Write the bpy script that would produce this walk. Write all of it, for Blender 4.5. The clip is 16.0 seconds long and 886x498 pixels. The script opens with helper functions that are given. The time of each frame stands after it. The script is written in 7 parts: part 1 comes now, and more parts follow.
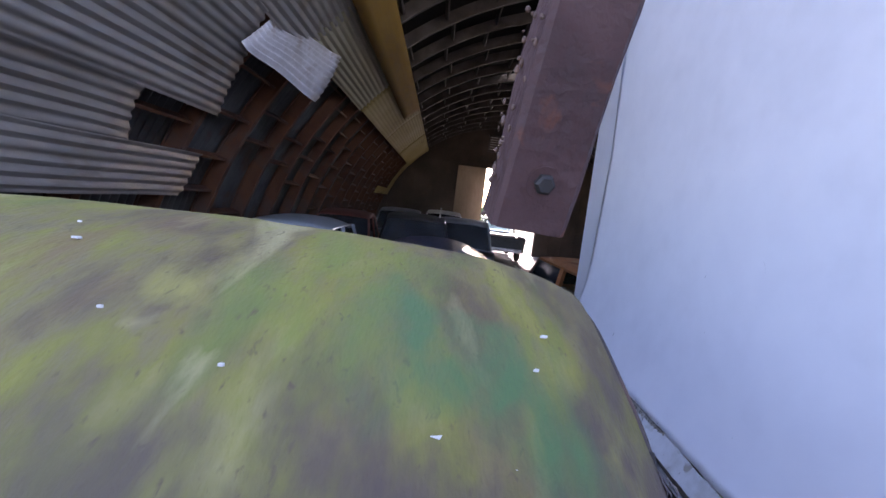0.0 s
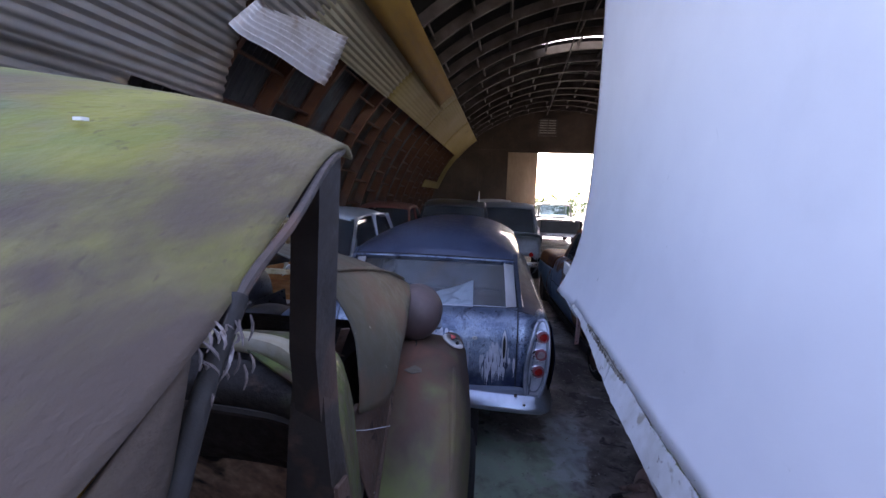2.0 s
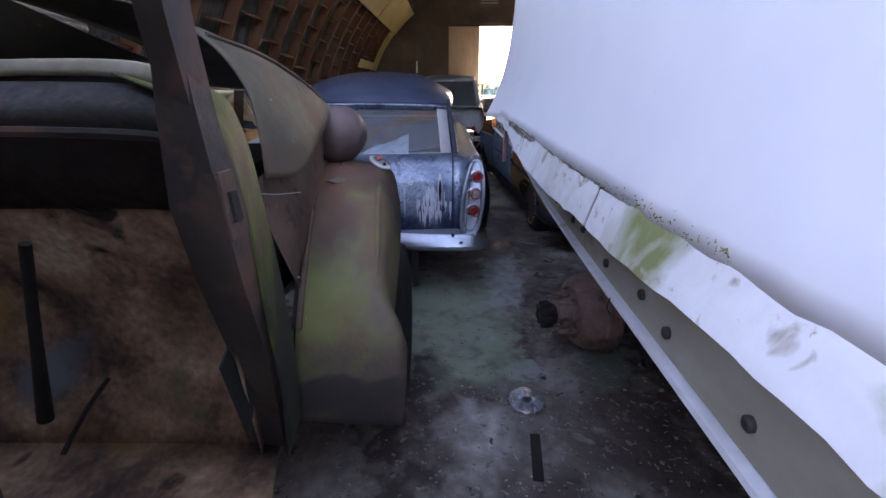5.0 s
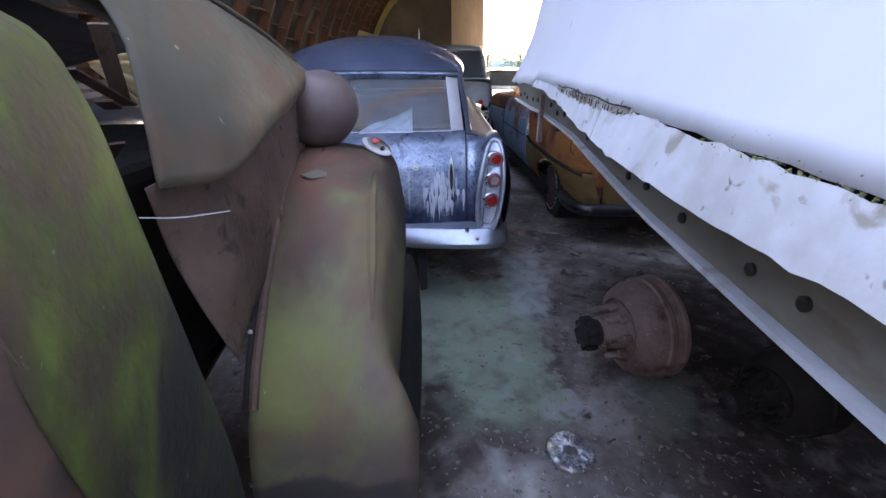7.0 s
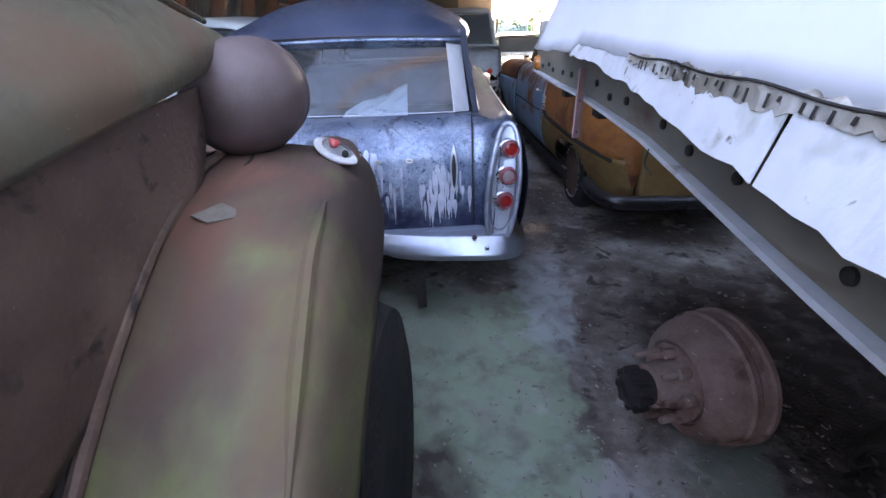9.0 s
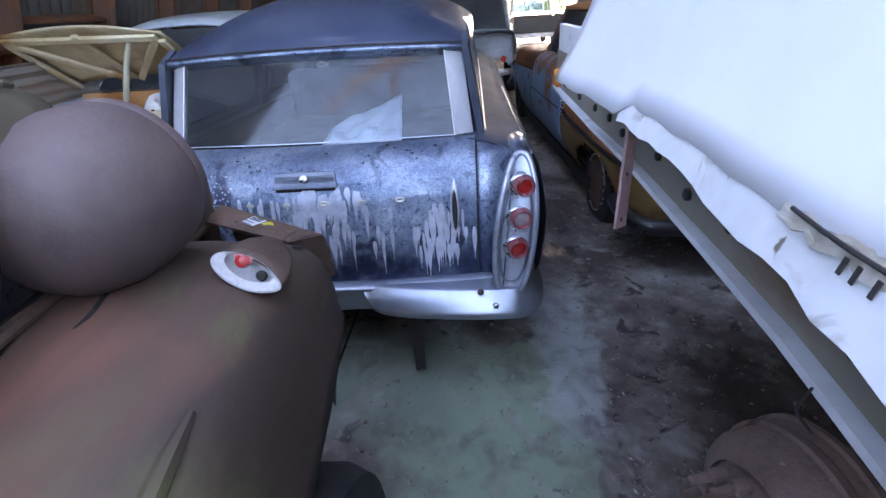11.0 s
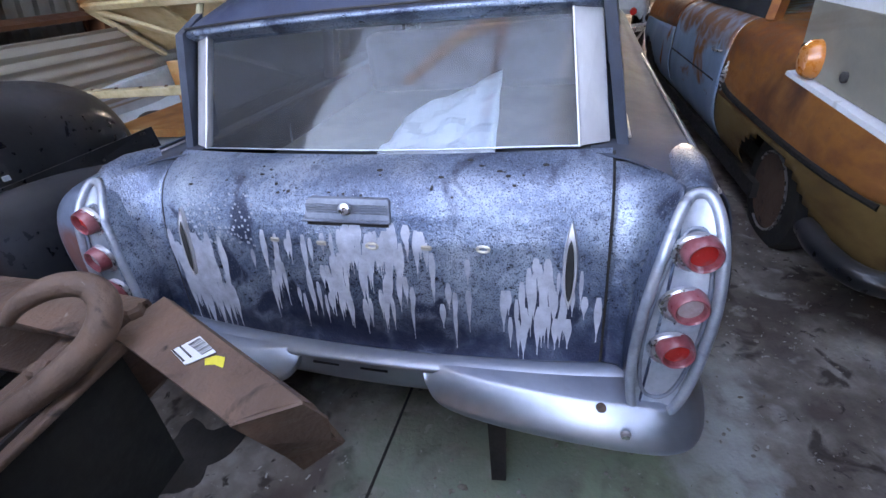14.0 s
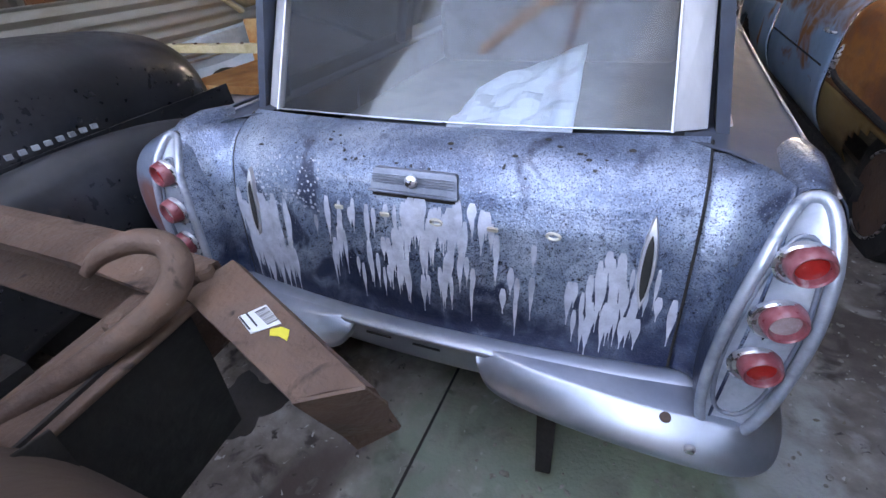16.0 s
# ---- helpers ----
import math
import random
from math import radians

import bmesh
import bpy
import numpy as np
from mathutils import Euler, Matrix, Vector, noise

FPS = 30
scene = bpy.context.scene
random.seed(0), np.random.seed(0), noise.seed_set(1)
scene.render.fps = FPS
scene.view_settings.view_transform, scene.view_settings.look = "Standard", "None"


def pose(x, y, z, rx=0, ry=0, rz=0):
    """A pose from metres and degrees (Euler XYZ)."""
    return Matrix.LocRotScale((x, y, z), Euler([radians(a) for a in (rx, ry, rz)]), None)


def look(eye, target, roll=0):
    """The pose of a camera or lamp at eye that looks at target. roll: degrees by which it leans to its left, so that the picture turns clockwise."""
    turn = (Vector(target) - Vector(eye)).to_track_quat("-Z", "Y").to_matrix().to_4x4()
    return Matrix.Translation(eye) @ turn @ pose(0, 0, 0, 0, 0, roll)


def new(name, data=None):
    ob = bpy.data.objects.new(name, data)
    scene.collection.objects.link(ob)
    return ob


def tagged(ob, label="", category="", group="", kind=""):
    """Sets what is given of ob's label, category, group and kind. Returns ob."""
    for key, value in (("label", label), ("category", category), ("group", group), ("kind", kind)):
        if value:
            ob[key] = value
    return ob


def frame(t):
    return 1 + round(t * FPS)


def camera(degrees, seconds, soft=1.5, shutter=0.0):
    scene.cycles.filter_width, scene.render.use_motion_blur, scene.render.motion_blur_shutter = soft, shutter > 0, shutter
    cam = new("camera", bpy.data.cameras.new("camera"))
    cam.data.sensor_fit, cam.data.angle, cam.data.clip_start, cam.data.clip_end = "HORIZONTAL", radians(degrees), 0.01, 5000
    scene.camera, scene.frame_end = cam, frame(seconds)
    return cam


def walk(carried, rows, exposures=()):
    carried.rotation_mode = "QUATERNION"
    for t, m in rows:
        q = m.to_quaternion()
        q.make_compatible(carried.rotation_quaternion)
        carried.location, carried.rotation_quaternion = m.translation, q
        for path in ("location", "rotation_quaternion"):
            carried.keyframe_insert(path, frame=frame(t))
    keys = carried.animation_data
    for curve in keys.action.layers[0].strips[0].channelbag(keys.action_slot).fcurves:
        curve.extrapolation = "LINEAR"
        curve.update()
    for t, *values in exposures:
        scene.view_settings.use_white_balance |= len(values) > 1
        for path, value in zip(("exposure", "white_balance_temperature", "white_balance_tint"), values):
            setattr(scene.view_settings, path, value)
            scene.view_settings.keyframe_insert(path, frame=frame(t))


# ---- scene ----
cam = camera(87.3, 16.0)
PATH = [
    (0, (-0.003, 0.231, 2.094), (0.033, 2.221, 1.895), 6.9),
    (0.5, (0.187, 0.256, 2.072), (0.111, 2.248, 1.909), 6.4),
    (1, (0.438, 0.289, 2.033), (0.195, 2.271, 1.924), 2.1),
    (1.5, (0.526, 0.441, 1.958), (0.289, 2.418, 1.77), 1.0),
    (2, (0.544, 0.513, 1.863), (0.297, 2.484, 1.632), 2.1),
    (2.5, (0.607, 0.512, 1.782), (0.518, 2.497, 1.561), 1.3),
    (3, (0.661, 0.509, 1.704), (0.661, 2.49, 1.433), 1.6),
    (3.5, (0.669, 0.499, 1.615), (0.681, 2.468, 1.267), 1.8),
    (4, (0.658, 0.466, 1.57), (0.656, 2.422, 1.153), 1.1),
    (4.5, (0.661, 0.454, 1.53), (0.656, 2.373, 0.969), 0.3),
    (4.7, (0.667, 0.452, 1.514), (0.653, 2.355, 0.9), 0.2),
    (7, (0.607, 1.029, 1.432), (0.567, 2.882, 0.679), -1.0),
    (7.5, (0.587, 1.161, 1.422), (0.527, 3.003, 0.646), -0.5),
    (8, (0.609, 1.297, 1.412), (0.531, 3.125, 0.605), -1.3),
    (8.5, (0.633, 1.472, 1.396), (0.564, 3.286, 0.557), -2.4),
    (8.7, (0.634, 1.529, 1.399), (0.561, 3.339, 0.551), -2.3),
    (10.8, (0.705, 2.098, 1.51), (0.548, 3.853, 0.564), -3.9),
    (11, (0.702, 2.128, 1.497), (0.544, 3.895, 0.573), -4.1),
    (11.5, (0.678, 2.25, 1.464), (0.502, 4.02, 0.551), -3.4),
    (12, (0.693, 2.449, 1.456), (0.443, 4.206, 0.534), -3.8),
    (12.5, (0.7, 2.577, 1.454), (0.335, 4.302, 0.509), -5.7),
    (13, (0.697, 2.668, 1.449), (0.239, 4.346, 0.462), -7.3),
    (13.5, (0.647, 2.782, 1.459), (0.14, 4.443, 0.467), -7.5),
    (14, (0.619, 2.867, 1.452), (0.066, 4.488, 0.419), -6.7),
    (14.5, (0.603, 2.908, 1.444), (0.006, 4.492, 0.379), -5.6),
    (15, (0.587, 2.9, 1.449), (-0.066, 4.449, 0.365), -6.5),
    (15.5, (0.577, 2.902, 1.441), (-0.125, 4.418, 0.34), -6.4),
    (16, (0.563, 2.904, 1.444), (-0.177, 4.394, 0.334), -5.6),
]
walk(cam, [(t, look(eye, target, roll)) for t, eye, target, roll in PATH],
     exposures=[(0, 2.8, 6600, 34), (2.5, 3.15, 6900, 33), (4.5, 3.5, 7800, 31), (7, 4.15, 7800, 27), (8.5, 4.45, 7800, 26), (11, 4.4, 7400, 25), (12.5, 4.6, 7900, 25), (16, 4.9, 8800, 24)])

# ---- light ----
SUN_EL, SUN_AZ = 35.0, 8.0
world = bpy.data.worlds.new("world")
scene.world = world
world.use_nodes = True
wn = world.node_tree.nodes
sky = wn.new("ShaderNodeTexSky")
sky.sky_type = "NISHITA"
sky.sun_disc = False
sky.sun_elevation = radians(SUN_EL)
sky.sun_rotation = radians(SUN_AZ)
world.node_tree.links.new(sky.outputs["Color"], wn["Background"].inputs["Color"])
wn["Background"].inputs["Strength"].default_value = 0.15
sun_data = bpy.data.lights.new("sun", "SUN")
sun_data.energy, sun_data.angle, sun_data.color = 3.5, radians(0.5), (1.0, 0.95, 0.87)
sun = new("sun", sun_data)
SD = Vector((math.sin(radians(SUN_AZ)) * math.cos(radians(SUN_EL)), math.cos(radians(SUN_AZ)) * math.cos(radians(SUN_EL)), math.sin(radians(SUN_EL))))
sun.matrix_world = look(SD * 50, (0, 0, 0))


# ---- materials ----
def mat(name, ramp, scale=3.0, detail=8.0, rough=(0.5, 0.8), metal=0.0, bump=0.15, bscale=60.0,
        stretch=(1, 1, 1), spots=(), dust=None, coat=0.0, distort=0.4, zones=()):
    """Noise-driven surface. spots: (colour, scale, from, to, roughness, metal). dust: (colour, amount) on upward faces.
    zones: (colour, roughness, noise, ((axis, fade in from, to, fade out from, to), ...)) stains, and painted shade or
    reflection, that keep to a stretch of the thing."""
    m = bpy.data.materials.new(name)
    m.use_nodes = True
    nt = m.node_tree
    nd, lk = nt.nodes, nt.links
    bs = nd["Principled BSDF"]
    tc = nd.new("ShaderNodeTexCoord")
    mp = nd.new("ShaderNodeMapping")
    mp.inputs["Scale"].default_value = stretch
    lk.new(tc.outputs["Object"], mp.inputs["Vector"])

    def tex(sc, det=8.0, dis=0.0, seed=0.0):
        n = nd.new("ShaderNodeTexNoise")
        n.noise_dimensions = "4D"
        n.inputs["W"].default_value = seed
        n.inputs["Scale"].default_value = sc
        n.inputs["Detail"].default_value = det
        n.inputs["Distortion"].default_value = dis
        lk.new(mp.outputs["Vector"], n.inputs["Vector"])
        return n.outputs["Fac"]

    def ranged(sock, a, b, c=0.0, d=1.0):
        r = nd.new("ShaderNodeMapRange")
        r.inputs["From Min"].default_value, r.inputs["From Max"].default_value = a, b
        r.inputs["To Min"].default_value, r.inputs["To Max"].default_value = c, d
        lk.new(sock, r.inputs["Value"])
        return r.outputs["Result"]

    big, fine = tex(scale, detail, distort, 1.3), tex(scale * 11, 6, 0, 4.1)
    add = nd.new("ShaderNodeMath")
    add.operation = "MULTIPLY_ADD"
    lk.new(fine, add.inputs[0])
    add.inputs[1].default_value = 0.35
    lk.new(big, add.inputs[2])
    fac = ranged(add.outputs[0], 0.48, 0.87)
    cr = nd.new("ShaderNodeValToRGB")
    el = cr.color_ramp.elements
    while len(el) < len(ramp):
        el.new(0.5)
    for e, (p, c) in zip(el, ramp):
        e.position, e.color = p, (*c, 1)
    lk.new(fac, cr.inputs["Fac"])
    colour, rg, mt = cr.outputs["Color"], ranged(fine, 0.3, 0.7, rough[0], rough[1]), None
    if metal:
        v = nd.new("ShaderNodeValue")
        v.outputs[0].default_value = metal
        mt = v.outputs[0]

    def blend(kind, f, a, b):
        x = nd.new("ShaderNodeMix")
        x.data_type = kind
        ia, ib, oo = (6, 7, 2) if kind == "RGBA" else (2, 3, 0)
        lk.new(f, x.inputs[0])
        lk.new(a, x.inputs[ia])
        if isinstance(b, (int, float)):
            x.inputs[ib].default_value = b
        else:
            x.inputs[ib].default_value = (*b, 1)
        return x.outputs[oo]

    for k, (c, sc, a, b, r, me) in enumerate(spots):
        f = ranged(tex(sc, 9, 0.8, 7.7 + k * 3.1), a, b)
        colour = blend("RGBA", f, colour, c)
        rg = blend("FLOAT", f, rg, r)
        if mt is not None:
            mt = blend("FLOAT", f, mt, me)
    for c, r, amp, spans in zones:
        total = None
        for axis, a0, a1, b0, b1 in spans:
            sep = nd.new("ShaderNodeSeparateXYZ")
            lk.new(tc.outputs["Object"], sep.inputs[0])
            wob = nd.new("ShaderNodeMath")
            wob.operation = "MULTIPLY_ADD"
            lk.new(ranged(tex(5.0, 9, 0.5, 12.0 + axis), 0.3, 0.7, -1, 1), wob.inputs[0])
            wob.inputs[1].default_value = amp
            lk.new(sep.outputs[axis], wob.inputs[2])
            both = nd.new("ShaderNodeMath")
            both.operation = "MULTIPLY"
            lk.new(ranged(wob.outputs[0], a0, a1), both.inputs[0])
            lk.new(ranged(wob.outputs[0], b0, b1, 1, 0), both.inputs[1])
            if total is None:
                total = both.outputs[0]
            else:
                mul = nd.new("ShaderNodeMath")
                mul.operation = "MULTIPLY"
                lk.new(total, mul.inputs[0])
                lk.new(both.outputs[0], mul.inputs[1])
                total = mul.outputs[0]
        zone_mix = nd.new("ShaderNodeMath")
        zone_mix.operation = "MULTIPLY"
        lk.new(total, zone_mix.inputs[0])
        lk.new(ranged(tex(9.0, 12, 0.6, 21.0), 0.36, 0.56, 0.35, 0.95), zone_mix.inputs[1])
        colour = blend("RGBA", zone_mix.outputs[0], colour, c)
        rg = blend("FLOAT", zone_mix.outputs[0], rg, r)
    if dust:
        g = nd.new("ShaderNodeNewGeometry")
        sp = nd.new("ShaderNodeSeparateXYZ")
        lk.new(g.outputs["Normal"], sp.inputs[0])
        up = ranged(sp.outputs["Z"], 0.25, 0.95)
        mu = nd.new("ShaderNodeMath")
        mu.operation = "MULTIPLY"
        lk.new(up, mu.inputs[0])
        lk.new(ranged(big, 0.3, 0.65, dust[1] * 0.4, dust[1]), mu.inputs[1])
        colour = blend("RGBA", mu.outputs[0], colour, dust[0])
        rg = blend("FLOAT", mu.outputs[0], rg, 0.85)
        if mt is not None:
            mt = blend("FLOAT", mu.outputs[0], mt, 0.0)
    lk.new(colour, bs.inputs["Base Color"])
    lk.new(rg, bs.inputs["Roughness"])
    if mt is not None:
        lk.new(mt, bs.inputs["Metallic"])
    bs.inputs["Coat Weight"].default_value = coat
    if bump:
        bp = nd.new("ShaderNodeBump")
        bp.inputs["Strength"].default_value = bump
        bp.inputs["Distance"].default_value = 0.01
        mx = nd.new("ShaderNodeMath")
        mx.operation = "ADD"
        lk.new(tex(bscale, 6, 0, 2.2), mx.inputs[0])
        lk.new(tex(bscale / 9, 4, 0, 6.0), mx.inputs[1])
        lk.new(mx.outputs[0], bp.inputs["Height"])
        lk.new(bp.outputs["Normal"], bs.inputs["Normal"])
    return m


def glass(name, tint, dusty, rough=0.06):
    """A dusty pane: clear glass with a film of dirt."""
    m = bpy.data.materials.new(name)
    m.use_nodes = True
    nd, lk = m.node_tree.nodes, m.node_tree.links
    out = nd["Material Output"]
    nd.remove(nd["Principled BSDF"])
    tr = nd.new("ShaderNodeBsdfTransparent")
    tr.inputs["Color"].default_value = (*tint, 1)
    gl = nd.new("ShaderNodeBsdfGlossy")
    gl.inputs["Roughness"].default_value = rough
    fr = nd.new("ShaderNodeFresnel")
    fr.inputs["IOR"].default_value = 1.5
    m1 = nd.new("ShaderNodeMixShader")
    lk.new(fr.outputs[0], m1.inputs[0])
    lk.new(tr.outputs[0], m1.inputs[1])
    lk.new(gl.outputs[0], m1.inputs[2])
    df = nd.new("ShaderNodeBsdfDiffuse")
    df.inputs["Color"].default_value = (0.42, 0.45, 0.5, 1)
    tc = nd.new("ShaderNodeTexCoord")
    nz = nd.new("ShaderNodeTexNoise")
    nz.inputs["Scale"].default_value = 4.0
    nz.inputs["Detail"].default_value = 9.0
    lk.new(tc.outputs["Object"], nz.inputs["Vector"])
    mr = nd.new("ShaderNodeMapRange")
    mr.inputs["From Min"].default_value, mr.inputs["From Max"].default_value = 0.3, 0.75
    mr.inputs["To Min"].default_value, mr.inputs["To Max"].default_value = dusty * 0.35, dusty
    lk.new(nz.outputs["Fac"], mr.inputs["Value"])
    m2 = nd.new("ShaderNodeMixShader")
    lk.new(mr.outputs["Result"], m2.inputs[0])
    lk.new(m1.outputs[0], m2.inputs[1])
    lk.new(df.outputs[0], m2.inputs[2])
    lk.new(m2.outputs[0], out.inputs["Surface"])
    return m


# ceiling iron set far below the wall iron: roof shade in its colour
M_SHELL = mat("shaded_iron", [(0, (0.008, 0.006, 0.006)), (0.5, (0.017, 0.015, 0.013)), (1, (0.027, 0.024, 0.021))], 2, rough=(0.6, 0.85), metal=0.2)
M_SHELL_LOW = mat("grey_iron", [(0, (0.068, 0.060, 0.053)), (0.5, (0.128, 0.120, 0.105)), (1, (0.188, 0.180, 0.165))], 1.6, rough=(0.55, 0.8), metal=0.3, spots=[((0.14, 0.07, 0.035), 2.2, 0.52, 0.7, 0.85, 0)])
M_GALV = mat("galvanised_iron", [(0, (0.248, 0.228, 0.196)), (0.5, (0.341, 0.316, 0.275)), (1, (0.431, 0.403, 0.354))], 1.4, rough=(0.4, 0.62), metal=0.35, spots=[((0.22, 0.17, 0.12), 3.0, 0.56, 0.74, 0.8, 0)], stretch=(1, 0.35, 1))
M_WHITE_SHEET = mat("pale_iron", [(0, (0.52, 0.47, 0.42)), (0.6, (0.72, 0.68, 0.66)), (1, (0.78, 0.76, 0.76))], 2.5, rough=(0.5, 0.7), spots=[((0.42, 0.32, 0.24), 3.0, 0.56, 0.7, 0.8, 0)])
M_LINER = mat("cream_liner", [(0, (0.300, 0.217, 0.053)), (0.5, (0.390, 0.300, 0.098)), (1, (0.465, 0.390, 0.180))], 0.7, rough=(0.5, 0.75), spots=[((0.20, 0.14, 0.07), 1.3, 0.6, 0.76, 0.8, 0)], stretch=(1, 0.4, 1))
M_LINER_NEAR = mat("olive_liner", [(0, (0.24, 0.21, 0.12)), (0.5, (0.34, 0.30, 0.18)), (1, (0.42, 0.38, 0.26))], 0.9, rough=(0.5, 0.7), metal=0.15, stretch=(1, 0.4, 1))
M_PLANK = mat("ochre_board", [(0, (0.224, 0.112, 0.014)), (0.5, (0.336, 0.182, 0.028)), (1, (0.420, 0.252, 0.056))], 1.2, rough=(0.6, 0.8), stretch=(1, 0.25, 1))
M_RIB = mat("red_primer_steel", [(0, (0.074, 0.025, 0.010)), (0.5, (0.126, 0.045, 0.017)), (1, (0.156, 0.063, 0.024))], 2.2, rough=(0.6, 0.85), spots=[((0.09, 0.055, 0.04), 2.4, 0.5, 0.66, 0.85, 0)])
M_RIB_DARK = mat("weathered_rib", [(0, (0.056, 0.042, 0.035)), (0.5, (0.091, 0.073, 0.063)), (1, (0.126, 0.108, 0.095))], 3, rough=(0.55, 0.8), metal=0.2)
M_ENDWALL = mat("brown_board_wall", [(0, (0.05, 0.036, 0.028)), (0.5, (0.085, 0.062, 0.048)), (1, (0.13, 0.095, 0.07))], 0.8, rough=(0.7, 0.9))
M_DOORLEAF = mat("tan_door_board", [(0, (0.30, 0.21, 0.14)), (0.5, (0.40, 0.29, 0.2)), (1, (0.5, 0.38, 0.28))], 1.0, rough=(0.65, 0.85), stretch=(1, 1, 0.3))
M_CONCRETE = mat("stained_shaded_concrete", [(0, (0.098, 0.078, 0.067)), (0.3, (0.167, 0.140, 0.122)), (0.6, (0.270, 0.244, 0.216)), (0.8, (0.345, 0.324, 0.293)), (1, (0.483, 0.460, 0.414))], 1.9, 14, rough=(0.6, 0.9), bump=0.45, bscale=60, distort=1.1,
                 spots=[((0.105, 0.08, 0.07), 1.7, 0.48, 0.62, 0.85, 0), ((0.36, 0.35, 0.33), 5.0, 0.60, 0.70, 0.85, 0), ((0.06, 0.046, 0.04), 8.0, 0.58, 0.67, 0.8, 0), ((0.46, 0.45, 0.42), 34.0, 0.645, 0.69, 0.85, 0), ((0.05, 0.04, 0.035), 24.0, 0.63, 0.70, 0.85, 0)],
                 zones=[((0.25, 0.32, 0.22), 0.7, 0.07, ((0, 0.30, 0.36, 1.10, 1.13), (1, 2.45, 2.65, 3.93, 3.97))),
                        ((0.20, 0.245, 0.185), 0.7, 0.10, ((0, -0.2, 0.0, 0.5, 0.7), (1, 3.3, 3.5, 3.9, 4.2))),
                        ((0.38, 0.40, 0.385), 0.75, 0.09, ((0, 0.95, 1.0, 1.20, 1.26), (1, 3.3, 3.5, 4.3, 4.6))),
                        # darker brown stretch along the truck's fender side
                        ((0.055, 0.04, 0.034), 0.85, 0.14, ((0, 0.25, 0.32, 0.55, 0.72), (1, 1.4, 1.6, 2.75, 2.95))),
                        # brown dirt darkened further to paint in the shade under the trailer
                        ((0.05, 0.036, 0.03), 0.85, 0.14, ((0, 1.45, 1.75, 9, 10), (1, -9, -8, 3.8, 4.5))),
                        ((0.16, 0.205, 0.155), 0.75, 0.10, ((0, 1.38, 1.46, 1.62, 1.72), (1, 2.55, 2.62, 2.8, 2.9)))])
M_OIL = mat("oil_stain", [(0, (0.02, 0.018, 0.016)), (1, (0.05, 0.045, 0.042))], 6, rough=(0.35, 0.7), bump=0.2)
M_GROUND = mat("dry_grass_ground", [(0, (0.16, 0.15, 0.09)), (0.5, (0.26, 0.24, 0.15)), (1, (0.34, 0.33, 0.22))], 0.3, rough=(0.9, 1.0), bump=0.3, bscale=8)
M_LEAF = mat("hedge_leaves", [(0, (0.05, 0.09, 0.02)), (0.5, (0.08, 0.14, 0.03)), (1, (0.12, 0.19, 0.05))], 2, rough=(0.6, 0.8), bump=0)

M_WHITE = mat("white_trailer_skin", [(0, (0.66, 0.67, 0.70)), (0.5, (0.74, 0.75, 0.78)), (1, (0.79, 0.80, 0.82))], 0.8, rough=(0.32, 0.5), bump=0.04, bscale=18, spots=[((0.45, 0.46, 0.47), 26.0, 0.72, 0.78, 0.6, 0)])
M_WHITE_LOW = mat("flaking_white_skin", [(0, (0.50, 0.50, 0.48)), (0.5, (0.66, 0.67, 0.68)), (1, (0.76, 0.77, 0.78))], 3.0, rough=(0.4, 0.65), bump=0.2, bscale=40,
                  spots=[((0.20, 0.23, 0.09), 3.4, 0.57, 0.66, 0.9, 0), ((0.36, 0.33, 0.28), 16.0, 0.6, 0.68, 0.7, 0), ((0.16, 0.13, 0.10), 40.0, 0.66, 0.72, 0.8, 0)])
M_MOSS = mat("moss_line", [(0, (0.09, 0.11, 0.03)), (0.5, (0.18, 0.2, 0.07)), (1, (0.34, 0.34, 0.22))], 12, rough=(0.9, 1), bump=0.8, bscale=90)
M_CORE = mat("weathered_core_board", [(0, (0.20, 0.17, 0.13)), (0.5, (0.34, 0.31, 0.26)), (1, (0.55, 0.53, 0.49))], 14, 10, rough=(0.6, 0.85), bump=0.4, bscale=60, spots=[((0.08, 0.06, 0.04), 20, 0.58, 0.66, 0.9, 0)], stretch=(1, 0.6, 0.3))
M_RAIL = mat("grey_green_rail", [(0, (0.129, 0.118, 0.095)), (0.5, (0.228, 0.207, 0.162)), (1, (0.316, 0.307, 0.267))], 3, rough=(0.5, 0.75), spots=[((0.14, 0.08, 0.05), 6, 0.58, 0.7, 0.85, 0)], stretch=(1, 0.4, 1))
M_LIP = mat("grey_painted_lip", [(0, (0.33, 0.33, 0.33)), (0.5, (0.46, 0.47, 0.48)), (1, (0.55, 0.56, 0.58))], 4, rough=(0.45, 0.65), spots=[((0.2, 0.13, 0.08), 7, 0.6, 0.7, 0.8, 0)])
# black for grimy steel, also laid on where deep shade is painted
M_DARK = mat("grimy_shade_black_steel", [(0, (0.008, 0.007, 0.007)), (1, (0.03, 0.026, 0.023))], 4, rough=(0.6, 0.9), bump=0.3)
M_RUST = mat("brown_rust", [(0, (0.075, 0.042, 0.03)), (0.5, (0.125, 0.075, 0.055)), (1, (0.175, 0.11, 0.08))], 5, 10, rough=(0.55, 0.85), bump=0.4, bscale=90, spots=[((0.20, 0.115, 0.08), 5, 0.58, 0.70, 0.9, 0), ((0.045, 0.03, 0.025), 13, 0.60, 0.68, 0.8, 0), ((0.28, 0.22, 0.18), 50, 0.69, 0.73, 0.8, 0)])
